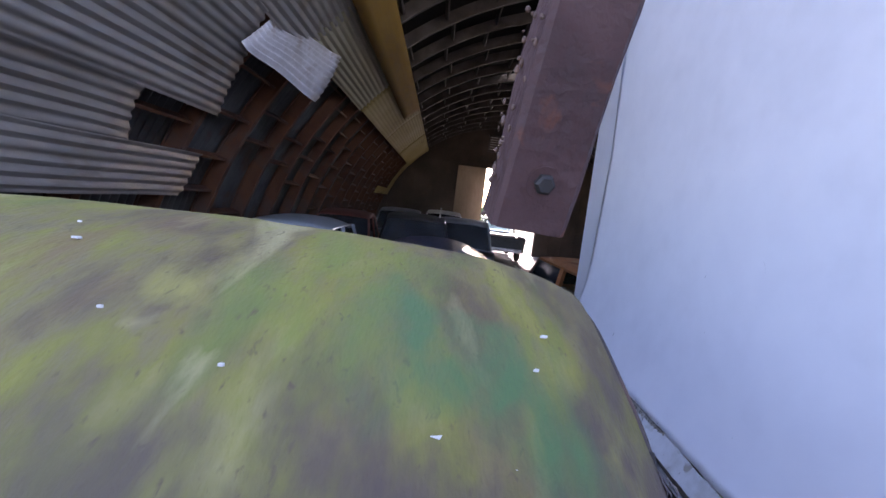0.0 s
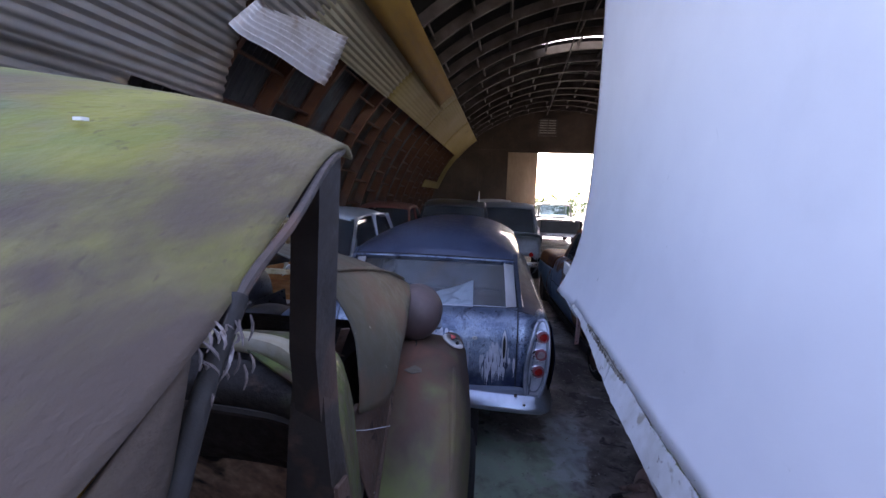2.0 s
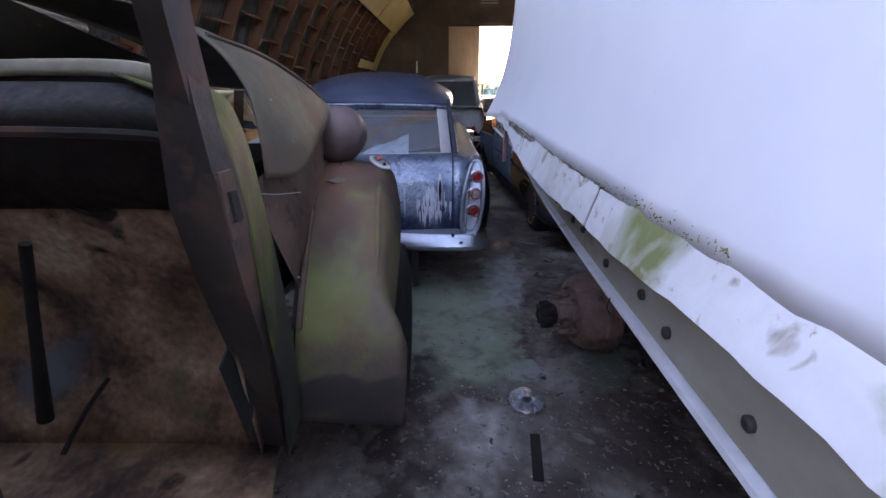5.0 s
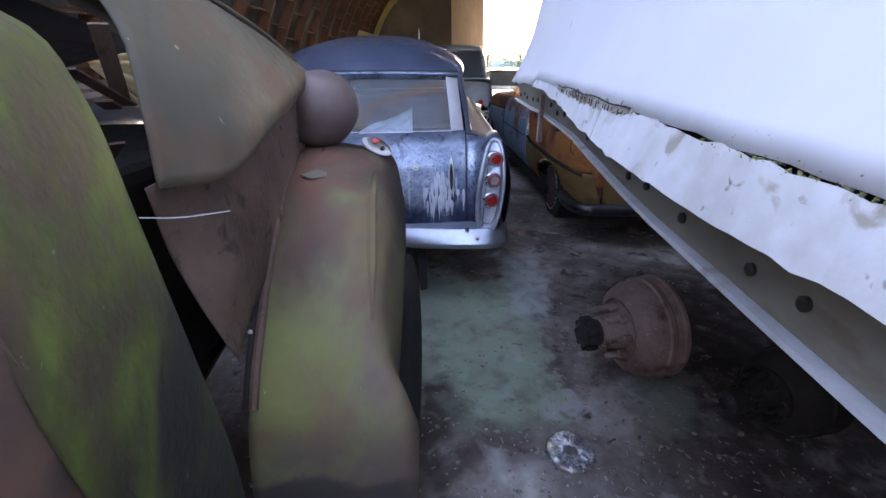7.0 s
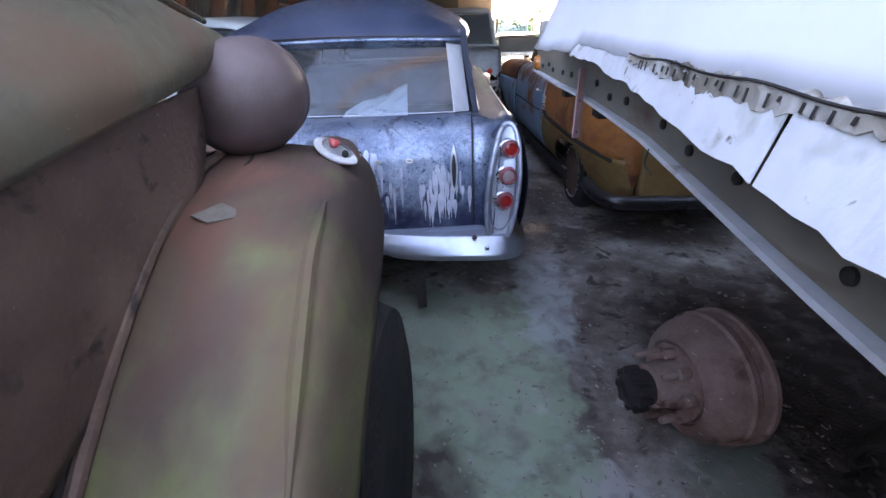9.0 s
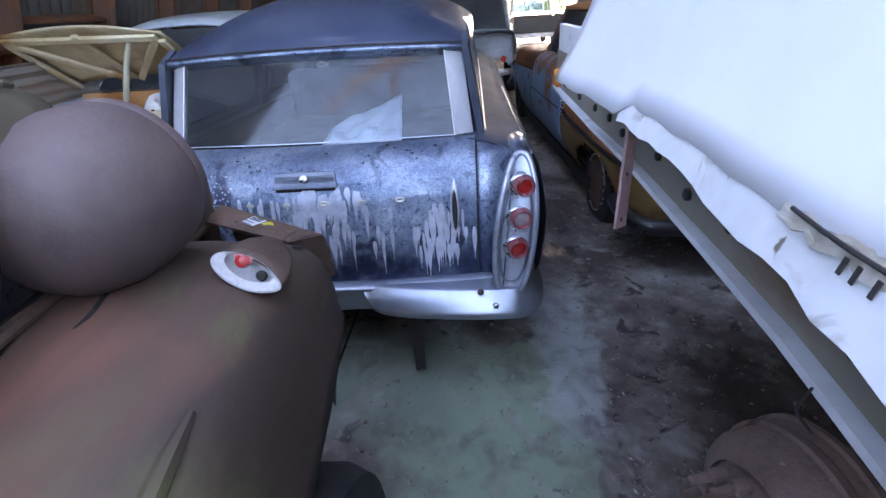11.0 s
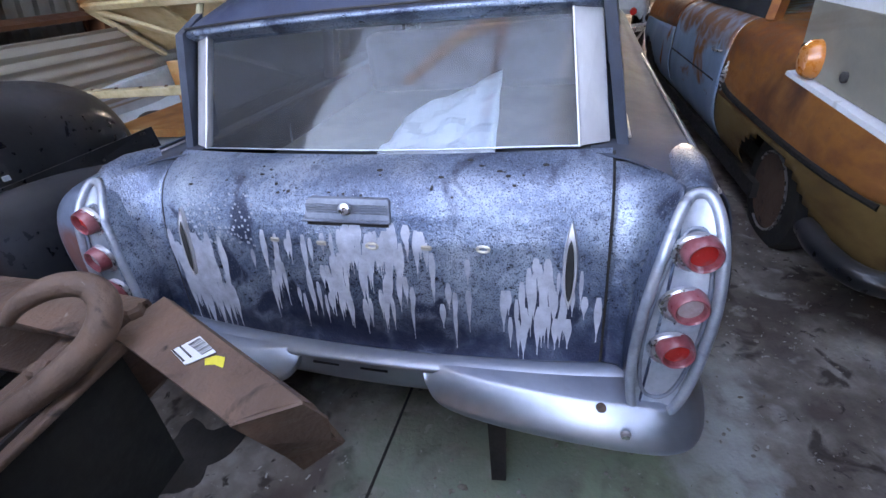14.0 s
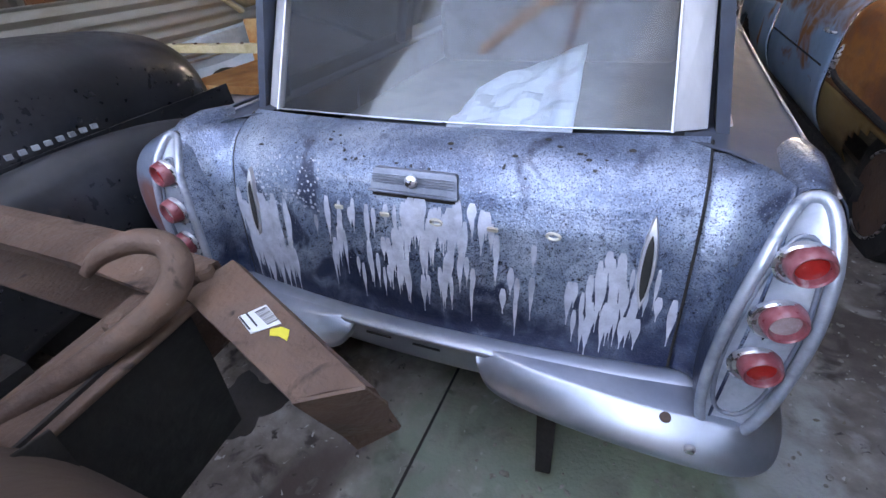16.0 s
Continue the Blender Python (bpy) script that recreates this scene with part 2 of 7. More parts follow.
M_DRUM = mat("dusty_drum_iron", [(0, (0.144, 0.090, 0.072)), (0.5, (0.240, 0.162, 0.138)), (1, (0.336, 0.246, 0.216))], 5, 12, rough=(0.6, 0.85), bump=0.4, bscale=80, spots=[((0.10, 0.055, 0.042), 7, 0.56, 0.66, 0.9, 0), ((0.36, 0.30, 0.26), 30, 0.66, 0.70, 0.8, 0)])
M_RUST_RED = mat("maroon_rust_steel", [(0, (0.038, 0.016, 0.014)), (0.5, (0.065, 0.029, 0.026)), (1, (0.093, 0.048, 0.043))], 7, rough=(0.55, 0.8), bump=0.45, bscale=70, spots=[((0.16, 0.12, 0.03), 3.0, 0.62, 0.72, 0.8, 0), ((0.16, 0.05, 0.02), 14, 0.62, 0.72, 0.9, 0)])
M_PINKRUST = mat("pink_rust_strap", [(0, (0.22, 0.12, 0.11)), (0.5, (0.34, 0.21, 0.2)), (1, (0.45, 0.32, 0.30))], 9, rough=(0.6, 0.85), bump=0.3)

OLIVE = [(0, (0.042, 0.034, 0.023)), (0.4, (0.069, 0.060, 0.039)), (0.7, (0.086, 0.077, 0.048)), (1, (0.109, 0.096, 0.061))]
M_ROOF = mat("mossy_cab_roof", [(0, (0.092, 0.067, 0.031)), (0.22, (0.132, 0.104, 0.040)), (0.36, (0.171, 0.141, 0.050)), (0.5, (0.178, 0.160, 0.038)), (0.64, (0.190, 0.187, 0.031)), (0.8, (0.228, 0.212, 0.058)), (1, (0.258, 0.234, 0.095))], 2.6, 12, rough=(0.65, 0.9), bump=0.3, bscale=110,
              spots=[((0.162, 0.133, 0.061), 1.7, 0.58, 0.72, 0.7, 0), ((0.335, 0.318, 0.068), 1.9, 0.60, 0.74, 0.8, 0), ((0.092, 0.133, 0.020), 3.9, 0.58, 0.72, 0.8, 0), ((0.130, 0.185, 0.031), 2.6, 0.60, 0.74, 0.8, 0), ((0.184, 0.111, 0.048), 3.3, 0.60, 0.74, 0.85, 0), ((0.356, 0.318, 0.143), 5.0, 0.60, 0.74, 0.85, 0), ((0.119, 0.095, 0.041), 60, 0.60, 0.74, 0.9, 0)], stretch=(1.6, 0.6, 1), distort=1.0,
              zones=[((0.075, 0.053, 0.04), 0.75, 0.12, ((2, -9, -8, 1.80, 1.92), (0, -0.1, 0.3, 9, 10))), ((0.085, 0.06, 0.045), 0.75, 0.08, ((2, -9, -8, 1.76, 1.86), (0, 0.1, 0.4, 9, 10))), ((0.06, 0.14, 0.045), 0.7, 0.10, ((0, 0.34, 0.46, 0.60, 0.72), (1, -0.95, -0.86, -0.76, -0.70)))])
M_OLIVE = mat("faded_olive_paint", OLIVE, 2.4, 7, rough=(0.5, 0.8), bump=0.15, spots=[((0.15, 0.075, 0.045), 2.6, 0.53, 0.72, 0.85, 0), ((0.36, 0.33, 0.26), 45, 0.7, 0.76, 0.8, 0)])
M_FENDER = mat("mossy_rusty_fender_paint", [(0, (0.10, 0.068, 0.042)), (0.35, (0.145, 0.112, 0.066)), (0.55, (0.165, 0.16, 0.066)), (0.72, (0.168, 0.20, 0.056)), (1, (0.19, 0.19, 0.098))], 1.5, 5, rough=(0.55, 0.8), bump=0.15, spots=[((0.20, 0.24, 0.075), 1.9, 0.5, 0.64, 0.85, 0), ((0.17, 0.085, 0.05), 2.3, 0.54, 0.68, 0.85, 0), ((0.42, 0.40, 0.33), 40, 0.71, 0.76, 0.8, 0)], stretch=(1, 0.6, 1),
               # zones: browner to the front and inner side, darkest along the bottom
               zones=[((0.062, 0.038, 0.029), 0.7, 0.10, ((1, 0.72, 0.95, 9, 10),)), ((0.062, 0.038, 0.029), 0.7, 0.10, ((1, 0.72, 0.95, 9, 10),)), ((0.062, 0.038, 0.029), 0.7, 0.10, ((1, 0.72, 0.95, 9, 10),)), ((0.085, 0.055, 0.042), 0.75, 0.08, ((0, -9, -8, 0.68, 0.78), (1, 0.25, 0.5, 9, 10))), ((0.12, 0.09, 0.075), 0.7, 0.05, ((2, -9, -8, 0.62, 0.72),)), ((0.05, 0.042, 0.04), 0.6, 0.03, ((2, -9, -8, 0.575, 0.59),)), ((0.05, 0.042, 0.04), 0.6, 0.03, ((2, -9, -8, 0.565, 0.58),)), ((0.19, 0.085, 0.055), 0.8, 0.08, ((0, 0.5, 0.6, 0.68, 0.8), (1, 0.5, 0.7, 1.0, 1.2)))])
M_COWL = mat("green_algae_paint", [(0, (0.035, 0.026, 0.018)), (0.3, (0.058, 0.048, 0.024)), (0.5, (0.066, 0.080, 0.02)), (0.7, (0.095, 0.135, 0.024)), (1, (0.15, 0.185, 0.045))], 2.6, 10, rough=(0.55, 0.85), bump=0.3, distort=0.9, spots=[((0.085, 0.048, 0.034), 3, 0.56, 0.66, 0.85, 0), ((0.02, 0.022, 0.02), 2.2, 0.56, 0.62, 0.6, 0), ((0.20, 0.18, 0.11), 40, 0.68, 0.73, 0.8, 0)], zones=[((0.03, 0.034, 0.032), 0.6, 0.08, ((2, -9, -8, 0.92, 0.98),))])
M_PILLAR = mat("dark_slate_pillar_paint", [(0, (0.023, 0.018, 0.016)), (0.5, (0.046, 0.037, 0.032)), (1, (0.079, 0.060, 0.050))], 4, rough=(0.45, 0.75), bump=0.25, spots=[((0.15, 0.08, 0.055), 5, 0.54, 0.68, 0.85, 0)])
# dash colour taken near black to hold the cab roof's shade
M_CABIN = mat("rusty_shaded_cab_interior", [(0, (0.005, 0.003, 0.003)), (0.5, (0.012, 0.008, 0.007)), (1, (0.022, 0.017, 0.014))], 3, rough=(0.45, 0.8), bump=0.35, spots=[((0.14, 0.07, 0.045), 4.0, 0.62, 0.72, 0.85, 0), ((0.09, 0.10, 0.035), 2.4, 0.56, 0.7, 0.9, 0)])
M_CABFLOOR = mat("flaked_rust_floor", [(0, (0.058, 0.037, 0.028)), (0.3, (0.186, 0.114, 0.079)), (0.6, (0.382, 0.238, 0.157)), (0.8, (0.510, 0.348, 0.232)), (1, (0.650, 0.534, 0.394))], 4.5, 13, rough=(0.65, 0.9), bump=0.4, spots=[((0.42, 0.26, 0.06), 2.4, 0.57, 0.68, 0.85, 0), ((0.16, 0.17, 0.10), 3.0, 0.6, 0.72, 0.9, 0), ((0.02, 0.015, 0.012), 5.0, 0.58, 0.66, 0.9, 0)],
                 zones=[((0.55, 0.33, 0.06), 0.8, 0.06, ((0, -9, -8, -0.16, -0.06), (2, 0.80, 0.86, 1.10, 1.2), (1, -0.1, -0.06, 9, 10))), ((0.20, 0.24, 0.26), 0.8, 0.06, ((0, -0.12, -0.06, 0.06, 0.14), (2, 0.62, 0.68, 0.78, 0.84), (1, -0.14, -0.1, 9, 10)))])
M_LAMPSHELL = mat("plum_brown_lamp_shell", [(0, (0.089, 0.058, 0.054)), (0.5, (0.122, 0.085, 0.080)), (1, (0.160, 0.116, 0.109))], 4, rough=(0.45, 0.65), bump=0.1, bscale=90)
M_CREAM = mat("cream_crazed_sill", [(0, (0.247, 0.217, 0.135)), (0.6, (0.338, 0.307, 0.210)), (1, (0.390, 0.367, 0.285))], 6, rough=(0.6, 0.8), spots=[((0.2, 0.13, 0.08), 5, 0.6, 0.7, 0.8, 0)])

M_BLUE = mat("navy_paint_and_reflection", [(0, (0.078, 0.111, 0.182)), (0.35, (0.163, 0.221, 0.319)), (0.7, (0.312, 0.384, 0.488)), (1, (0.468, 0.546, 0.650))], 4.5, 12, rough=(0.22, 0.45), metal=0.75, bump=0.35, bscale=170, coat=0.35, dust=((0.17, 0.18, 0.21), 0.3),
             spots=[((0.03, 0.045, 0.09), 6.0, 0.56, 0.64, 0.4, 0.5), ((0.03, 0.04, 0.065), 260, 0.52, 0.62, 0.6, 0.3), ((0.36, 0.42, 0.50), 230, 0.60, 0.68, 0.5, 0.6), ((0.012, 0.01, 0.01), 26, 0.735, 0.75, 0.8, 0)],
             # low tailgate zones paint in the dark ground's reflection
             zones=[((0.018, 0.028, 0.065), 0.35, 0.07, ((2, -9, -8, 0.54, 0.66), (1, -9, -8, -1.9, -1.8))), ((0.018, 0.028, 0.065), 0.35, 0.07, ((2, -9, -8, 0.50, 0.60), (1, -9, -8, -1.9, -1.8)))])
# same paint as the gate, darkened and matted to hold down flank reflections
M_BLUE_SIDE = mat("darkened_navy_flank_paint", [(0, (0.013, 0.019, 0.033)), (0.5, (0.030, 0.041, 0.063)), (1, (0.060, 0.075, 0.102))], 3, 10, rough=(0.65, 0.85), metal=0.0, bump=0.1, bscale=120, dust=((0.07, 0.08, 0.10), 0.3), spots=[((0.012, 0.01, 0.01), 24, 0.7, 0.73, 0.8, 0)],
                  zones=[((0.26, 0.115, 0.095), 0.6, 0.05, ((0, -9, -8, -0.90, -0.87), (1, -2.25, -2.2, -1.97, -1.9), (2, 0.5, 0.58, 0.82, 0.88)))])
M_CORNER = mat("patched_navy_corner_paint", [(0, (0.05, 0.07, 0.12)), (0.5, (0.10, 0.135, 0.20)), (1, (0.20, 0.24, 0.31))], 3, 10, rough=(0.28, 0.45), metal=0.3, bump=0.1, coat=0.3,
               zones=[((0.24, 0.10, 0.085), 0.65, 0.06, ((0, -1.16, -1.10, -0.90, -0.88), (2, 0.56, 0.62, 0.80, 0.86), (1, -2.3, -2.25, -1.95, -1.9))), ((0.24, 0.10, 0.085), 0.65, 0.06, ((0, -1.12, -1.06, -0.90, -0.88), (2, 0.56, 0.62, 0.78, 0.82), (1, -2.3, -2.25, -1.95, -1.9)))])
M_BLUE_ROOF = mat("dusty_navy_roof", [(0, (0.007, 0.012, 0.036)), (0.5, (0.015, 0.024, 0.063)), (1, (0.036, 0.051, 0.102))], 2.0, 8, rough=(0.22, 0.45), metal=0.3, bump=0.08, bscale=120, coat=0.3, dust=((0.10, 0.125, 0.165), 0.4))
M_DRIP = mat("silver_drip_stain", [(0, (0.38, 0.40, 0.46)), (0.5, (0.50, 0.53, 0.6)), (1, (0.62, 0.65, 0.72))], 25, rough=(0.35, 0.6), metal=0.3, bump=0.1)
M_CHROME = mat("dull_chrome", [(0, (0.52, 0.53, 0.56)), (0.5, (0.66, 0.67, 0.70)), (1, (0.75, 0.76, 0.79))], 6, rough=(0.2, 0.36), metal=0.95, bump=0.04, bscale=120, spots=[((0.3, 0.28, 0.27), 18, 0.66, 0.78, 0.6, 0.5)], dust=((0.45, 0.46, 0.5), 0.3))
M_BUMPER = mat("weathered_bumper_chrome", [(0, (0.324, 0.361, 0.413)), (0.5, (0.401, 0.443, 0.499)), (1, (0.462, 0.508, 0.568))], 3, 8, rough=(0.27, 0.38), metal=0.85, bump=0.003, bscale=60, spots=[((0.34, 0.36, 0.41), 7, 0.60, 0.74, 0.4, 0.8)], dust=((0.40, 0.41, 0.43), 0.1))
M_LAMPRING = mat("chalky_lamp_ring", [(0, (0.36, 0.34, 0.32)), (0.5, (0.52, 0.51, 0.50)), (1, (0.64, 0.63, 0.62))], 16, rough=(0.5, 0.75), bump=0.2)
M_ALU = mat("brushed_aluminium_trim", [(0, (0.42, 0.42, 0.44)), (0.5, (0.55, 0.55, 0.57)), (1, (0.64, 0.64, 0.66))], 5, rough=(0.3, 0.45), metal=0.45, bump=0.04, bscale=200, stretch=(1, 1, 0.2))
M_BEZEL = mat("silver_bezel", [(0, (0.28, 0.31, 0.36)), (0.5, (0.40, 0.44, 0.50)), (1, (0.52, 0.56, 0.62))], 8, 10, rough=(0.3, 0.5), metal=0.55, bump=0.1, spots=[((0.18, 0.21, 0.26), 10, 0.58, 0.68, 0.6, 0.3)])
M_LENS = mat("red_tail_lens", [(0, (0.34, 0.012, 0.012)), (1, (0.5, 0.03, 0.025))], 8, rough=(0.12, 0.3), bump=0.05, coat=0.5)
M_LENS_FADED = mat("faded_pink_lens", [(0, (0.16, 0.02, 0.028)), (0.5, (0.25, 0.05, 0.06)), (1, (0.36, 0.13, 0.145))], 9, rough=(0.25, 0.5), bump=0.1, coat=0.4, spots=[((0.45, 0.36, 0.38), 16, 0.64, 0.72, 0.6, 0)])
M_LENS_CLEAR = mat("milky_clear_lens", [(0, (0.315, 0.210, 0.210)), (1, (0.465, 0.375, 0.375))], 20, rough=(0.15, 0.3), bump=0.05, coat=0.5)
M_HANDLE = mat("worn_handle_paint", [(0, (0.12, 0.14, 0.18)), (0.5, (0.19, 0.215, 0.26)), (1, (0.27, 0.30, 0.35))], 8, rough=(0.35, 0.55), metal=0.4, bump=0.15, bscale=90)
M_GOLD = mat("pale_gold_badge", [(0, (0.55, 0.5, 0.4)), (1, (0.75, 0.72, 0.62))], 20, rough=(0.3, 0.5), metal=0.6, bump=0)
M_RUBBER = mat("old_tyre_rubber", [(0, (0.012, 0.012, 0.012)), (1, (0.04, 0.038, 0.036))], 8, rough=(0.75, 0.95), bump=0.3)
M_GLASS = glass("dusty_window_glass", (0.66, 0.74, 0.80), 0.09)
M_GLASS_DARK = glass("dark_side_glass", (0.25, 0.3, 0.3), 0.16)
M_SEAT = mat("grey_blue_vinyl", [(0, (0.05, 0.055, 0.065)), (1, (0.12, 0.13, 0.15))], 5, rough=(0.5, 0.7), bump=0.15)
M_SKY_PATCH = mat("window_reflection_white", [(0, (0.68, 0.71, 0.75)), (1, (0.82, 0.84, 0.87))], 6, rough=(0.3, 0.5), bump=0.5, bscale=20)
M_BLACK = mat("faded_black_paint", [(0, (0.008, 0.009, 0.010)), (0.6, (0.018, 0.019, 0.022)), (1, (0.035, 0.035, 0.038))], 3, rough=(0.24, 0.42), bump=0.06, coat=0.3, dust=((0.10, 0.105, 0.115), 0.35), spots=[((0.10, 0.075, 0.065), 3, 0.62, 0.74, 0.7, 0)])
M_CREAMHOOD = mat("yellowed_hood_underside", [(0, (0.38, 0.29, 0.15)), (0.5, (0.55, 0.46, 0.28)), (1, (0.66, 0.58, 0.42))], 3, rough=(0.5, 0.7), bump=0.15, spots=[((0.32, 0.13, 0.03), 2.5, 0.57, 0.7, 0.85, 0)])
M_ORANGEBAY = mat("rusty_engine_bay", [(0, (0.24, 0.09, 0.025)), (0.5, (0.40, 0.17, 0.05)), (1, (0.5, 0.3, 0.14))], 4, rough=(0.6, 0.85), bump=0.3)
M_PALEBLUE = mat("pale_blue_car_paint", [(0, (0.33, 0.40, 0.46)), (0.5, (0.44, 0.52, 0.58)), (1, (0.53, 0.6, 0.65))], 3, rough=(0.3, 0.5), coat=0.3, bump=0.05, dust=((0.42, 0.44, 0.45), 0.4))
M_ORANGE = mat("rust_over_orange_paint", [(0, (0.130, 0.047, 0.023)), (0.35, (0.260, 0.085, 0.029)), (0.6, (0.403, 0.150, 0.039)), (0.8, (0.351, 0.130, 0.046)), (1, (0.390, 0.247, 0.130))], 1.8, 9, rough=(0.5, 0.8), bump=0.2, spots=[((0.11, 0.045, 0.03), 2.2, 0.56, 0.7, 0.85, 0), ((0.36, 0.30, 0.24), 9, 0.69, 0.75, 0.7, 0), ((0.06, 0.03, 0.02), 22, 0.68, 0.74, 0.85, 0)], stretch=(1, 0.6, 1))
M_SKYBLUE = mat("powder_blue_door_paint", [(0, (0.17, 0.27, 0.40)), (0.5, (0.23, 0.36, 0.52)), (1, (0.32, 0.44, 0.58))], 2.4, 9, rough=(0.45, 0.65), bump=0.08, spots=[((0.30, 0.12, 0.04), 2.6, 0.6, 0.66, 0.85, 0), ((0.09, 0.07, 0.06), 9, 0.68, 0.72, 0.8, 0)],
                zones=[((0.24, 0.10, 0.035), 0.85, 0.10, ((2, 0.78, 0.86, 9, 10),))])
M_OCHRE = mat("ochre_rust_panel", [(0, (0.149, 0.082, 0.026)), (0.5, (0.223, 0.134, 0.044)), (1, (0.298, 0.200, 0.082))], 2, 9, rough=(0.5, 0.8), bump=0.15, spots=[((0.13, 0.06, 0.03), 3, 0.56, 0.7, 0.85, 0)], stretch=(1, 0.5, 1))
M_REDBROWN = mat("red_oxide_car_paint", [(0, (0.15, 0.045, 0.03)), (1, (0.27, 0.085, 0.06))], 2, rough=(0.5, 0.7), bump=0.08, dust=((0.25, 0.14, 0.11), 0.4))
M_GREYCAR = mat("grey_primer_car_paint", [(0, (0.13, 0.14, 0.15)), (0.5, (0.2, 0.215, 0.23)), (1, (0.28, 0.3, 0.32))], 2, rough=(0.45, 0.7), bump=0.08, spots=[((0.16, 0.1, 0.07), 4, 0.6, 0.72, 0.8, 0)])
M_WHITECAR = mat("chalky_white_car_paint", [(0, (0.5, 0.5, 0.48)), (1, (0.68, 0.68, 0.66))], 2, rough=(0.4, 0.6), bump=0.05)
M_FOIL = mat("crinkled_foil", [(0, (0.55, 0.57, 0.6)), (1, (0.8, 0.82, 0.85))], 9, rough=(0.12, 0.3), metal=0.85, bump=0.9, bscale=50)
M_LABEL = mat("white_paper_label", [(0, (0.66, 0.68, 0.72)), (1, (0.78, 0.8, 0.83))], 9, rough=(0.5, 0.7), bump=0)
M_INK = mat("black_print", [(0, (0.03, 0.03, 0.035)), (1, (0.06, 0.06, 0.07))], 9, rough=(0.5, 0.7), bump=0)
M_YELLOW = mat("yellow_paint_dab", [(0, (0.62, 0.52, 0.03)), (1, (0.75, 0.65, 0.08))], 20, rough=(0.4, 0.6), bump=0.1)
M_AMBER = mat("amber_marker_lens", [(0, (0.42, 0.12, 0.02)), (1, (0.55, 0.18, 0.03))], 10, rough=(0.2, 0.4), bump=0.05, coat=0.4)
M_DEBRIS = mat("pale_grit", [(0, (0.143, 0.117, 0.085)), (0.5, (0.234, 0.215, 0.182)), (1, (0.358, 0.338, 0.312))], 30, rough=(0.7, 0.95), bump=0.2)
M_CHIP = mat("white_paint_chip", [(0, (0.6, 0.6, 0.55)), (1, (0.75, 0.75, 0.72))], 30, rough=(0.6, 0.8), bump=0.1)


# ---- building tools ----
BASES = {}


def thing(name, loc, label, category, group="", kind=""):
    """An Empty at a thing's base; its parts are built in world metres and hung under it."""
    ob = new(name)
    ob.location = loc
    ob.empty_display_size = 0.1
    BASES[ob.name] = Vector(loc)
    return tagged(ob, label, category, group, kind)


def part(name, bm, material, parent=None, label="", smooth=True, thick=0.0, offset=-1.0, bevel=0.0, sharp=40):
    """Links a bmesh (in world metres) as one mesh object, under a thing or a part."""
    base = BASES[parent.name] if parent else Vector((0, 0, 0))
    bmesh.ops.translate(bm, verts=bm.verts, vec=-base)
    bmesh.ops.recalc_face_normals(bm, faces=bm.faces)
    me = bpy.data.meshes.new(name)
    bm.to_mesh(me)
    bm.free()
    me.materials.append(material)
    ob = new(name, me)
    if smooth:
        me.shade_smooth()
        me.set_sharp_from_angle(angle=radians(sharp))
    if parent:
        ob.parent = parent
    BASES[ob.name] = base
    if thick:
        so = ob.modifiers.new("thickness", "SOLIDIFY")
        so.thickness, so.offset = thick, offset
    if bevel:
        be = ob.modifiers.new("bevel", "BEVEL")
        be.width, be.segments, be.limit_method = bevel, 2, "ANGLE"
    if label:
        tagged(ob, label)
    return ob


def crom(p, n):
    """Resamples control points smoothly along the first axis into n."""
    p = np.asarray(p, float)
    k = len(p)
    if k == 2:
        w = np.linspace(0, 1, n).reshape((n,) + (1,) * (p.ndim - 1))
        return p[0] * (1 - w) + p[1] * w
    q = np.concatenate([[2 * p[0] - p[1]], p, [2 * p[-1] - p[-2]]])
    out = []
    for s in np.linspace(0, k - 1, n):
        i = min(int(s), k - 2)
        f = s - i
        a, b, c, d = q[i], q[i + 1], q[i + 2], q[i + 3]
        out.append(0.5 * (2 * b + (c - a) * f + (2 * a - 5 * b + 4 * c - d) * f * f + (3 * b - a - 3 * c + d) * f ** 3))
    return np.array(out)


def sheet_of(pts, close_u=False, close_v=False, bm=None):
    """Quads over a grid of points, rows by columns."""
    bm = bm or bmesh.new()
    pts = np.asarray(pts, float)
    nu, nv = pts.shape[:2]
    vs = [[bm.verts.new(pts[i, j]) for j in range(nv)] for i in range(nu)]
    for i in range(nu if close_u else nu - 1):
        for j in range(nv if close_v else nv - 1):
            q = (vs[i][j], vs[i][(j + 1) % nv], vs[(i + 1) % nu][(j + 1) % nv], vs[(i + 1) % nu][j])
            try:
                bm.faces.new(q)
            except ValueError:
                pass
    return bm


def smooth_grid(ctrl, nu, nv):
    g = crom(ctrl, nu)
    return np.swapaxes(crom(np.swapaxes(g, 0, 1), nv), 0, 1)


def box(lo, hi, bm=None, turn=None):
    bm = bm or bmesh.new()
    lo, hi = Vector(lo), Vector(hi)
    m = Matrix.Translation((lo + hi) / 2) @ (turn or Matrix()) @ Matrix.Diagonal((*(hi - lo), 1))
    bmesh.ops.create_cube(bm, size=1, matrix=m)
    return bm


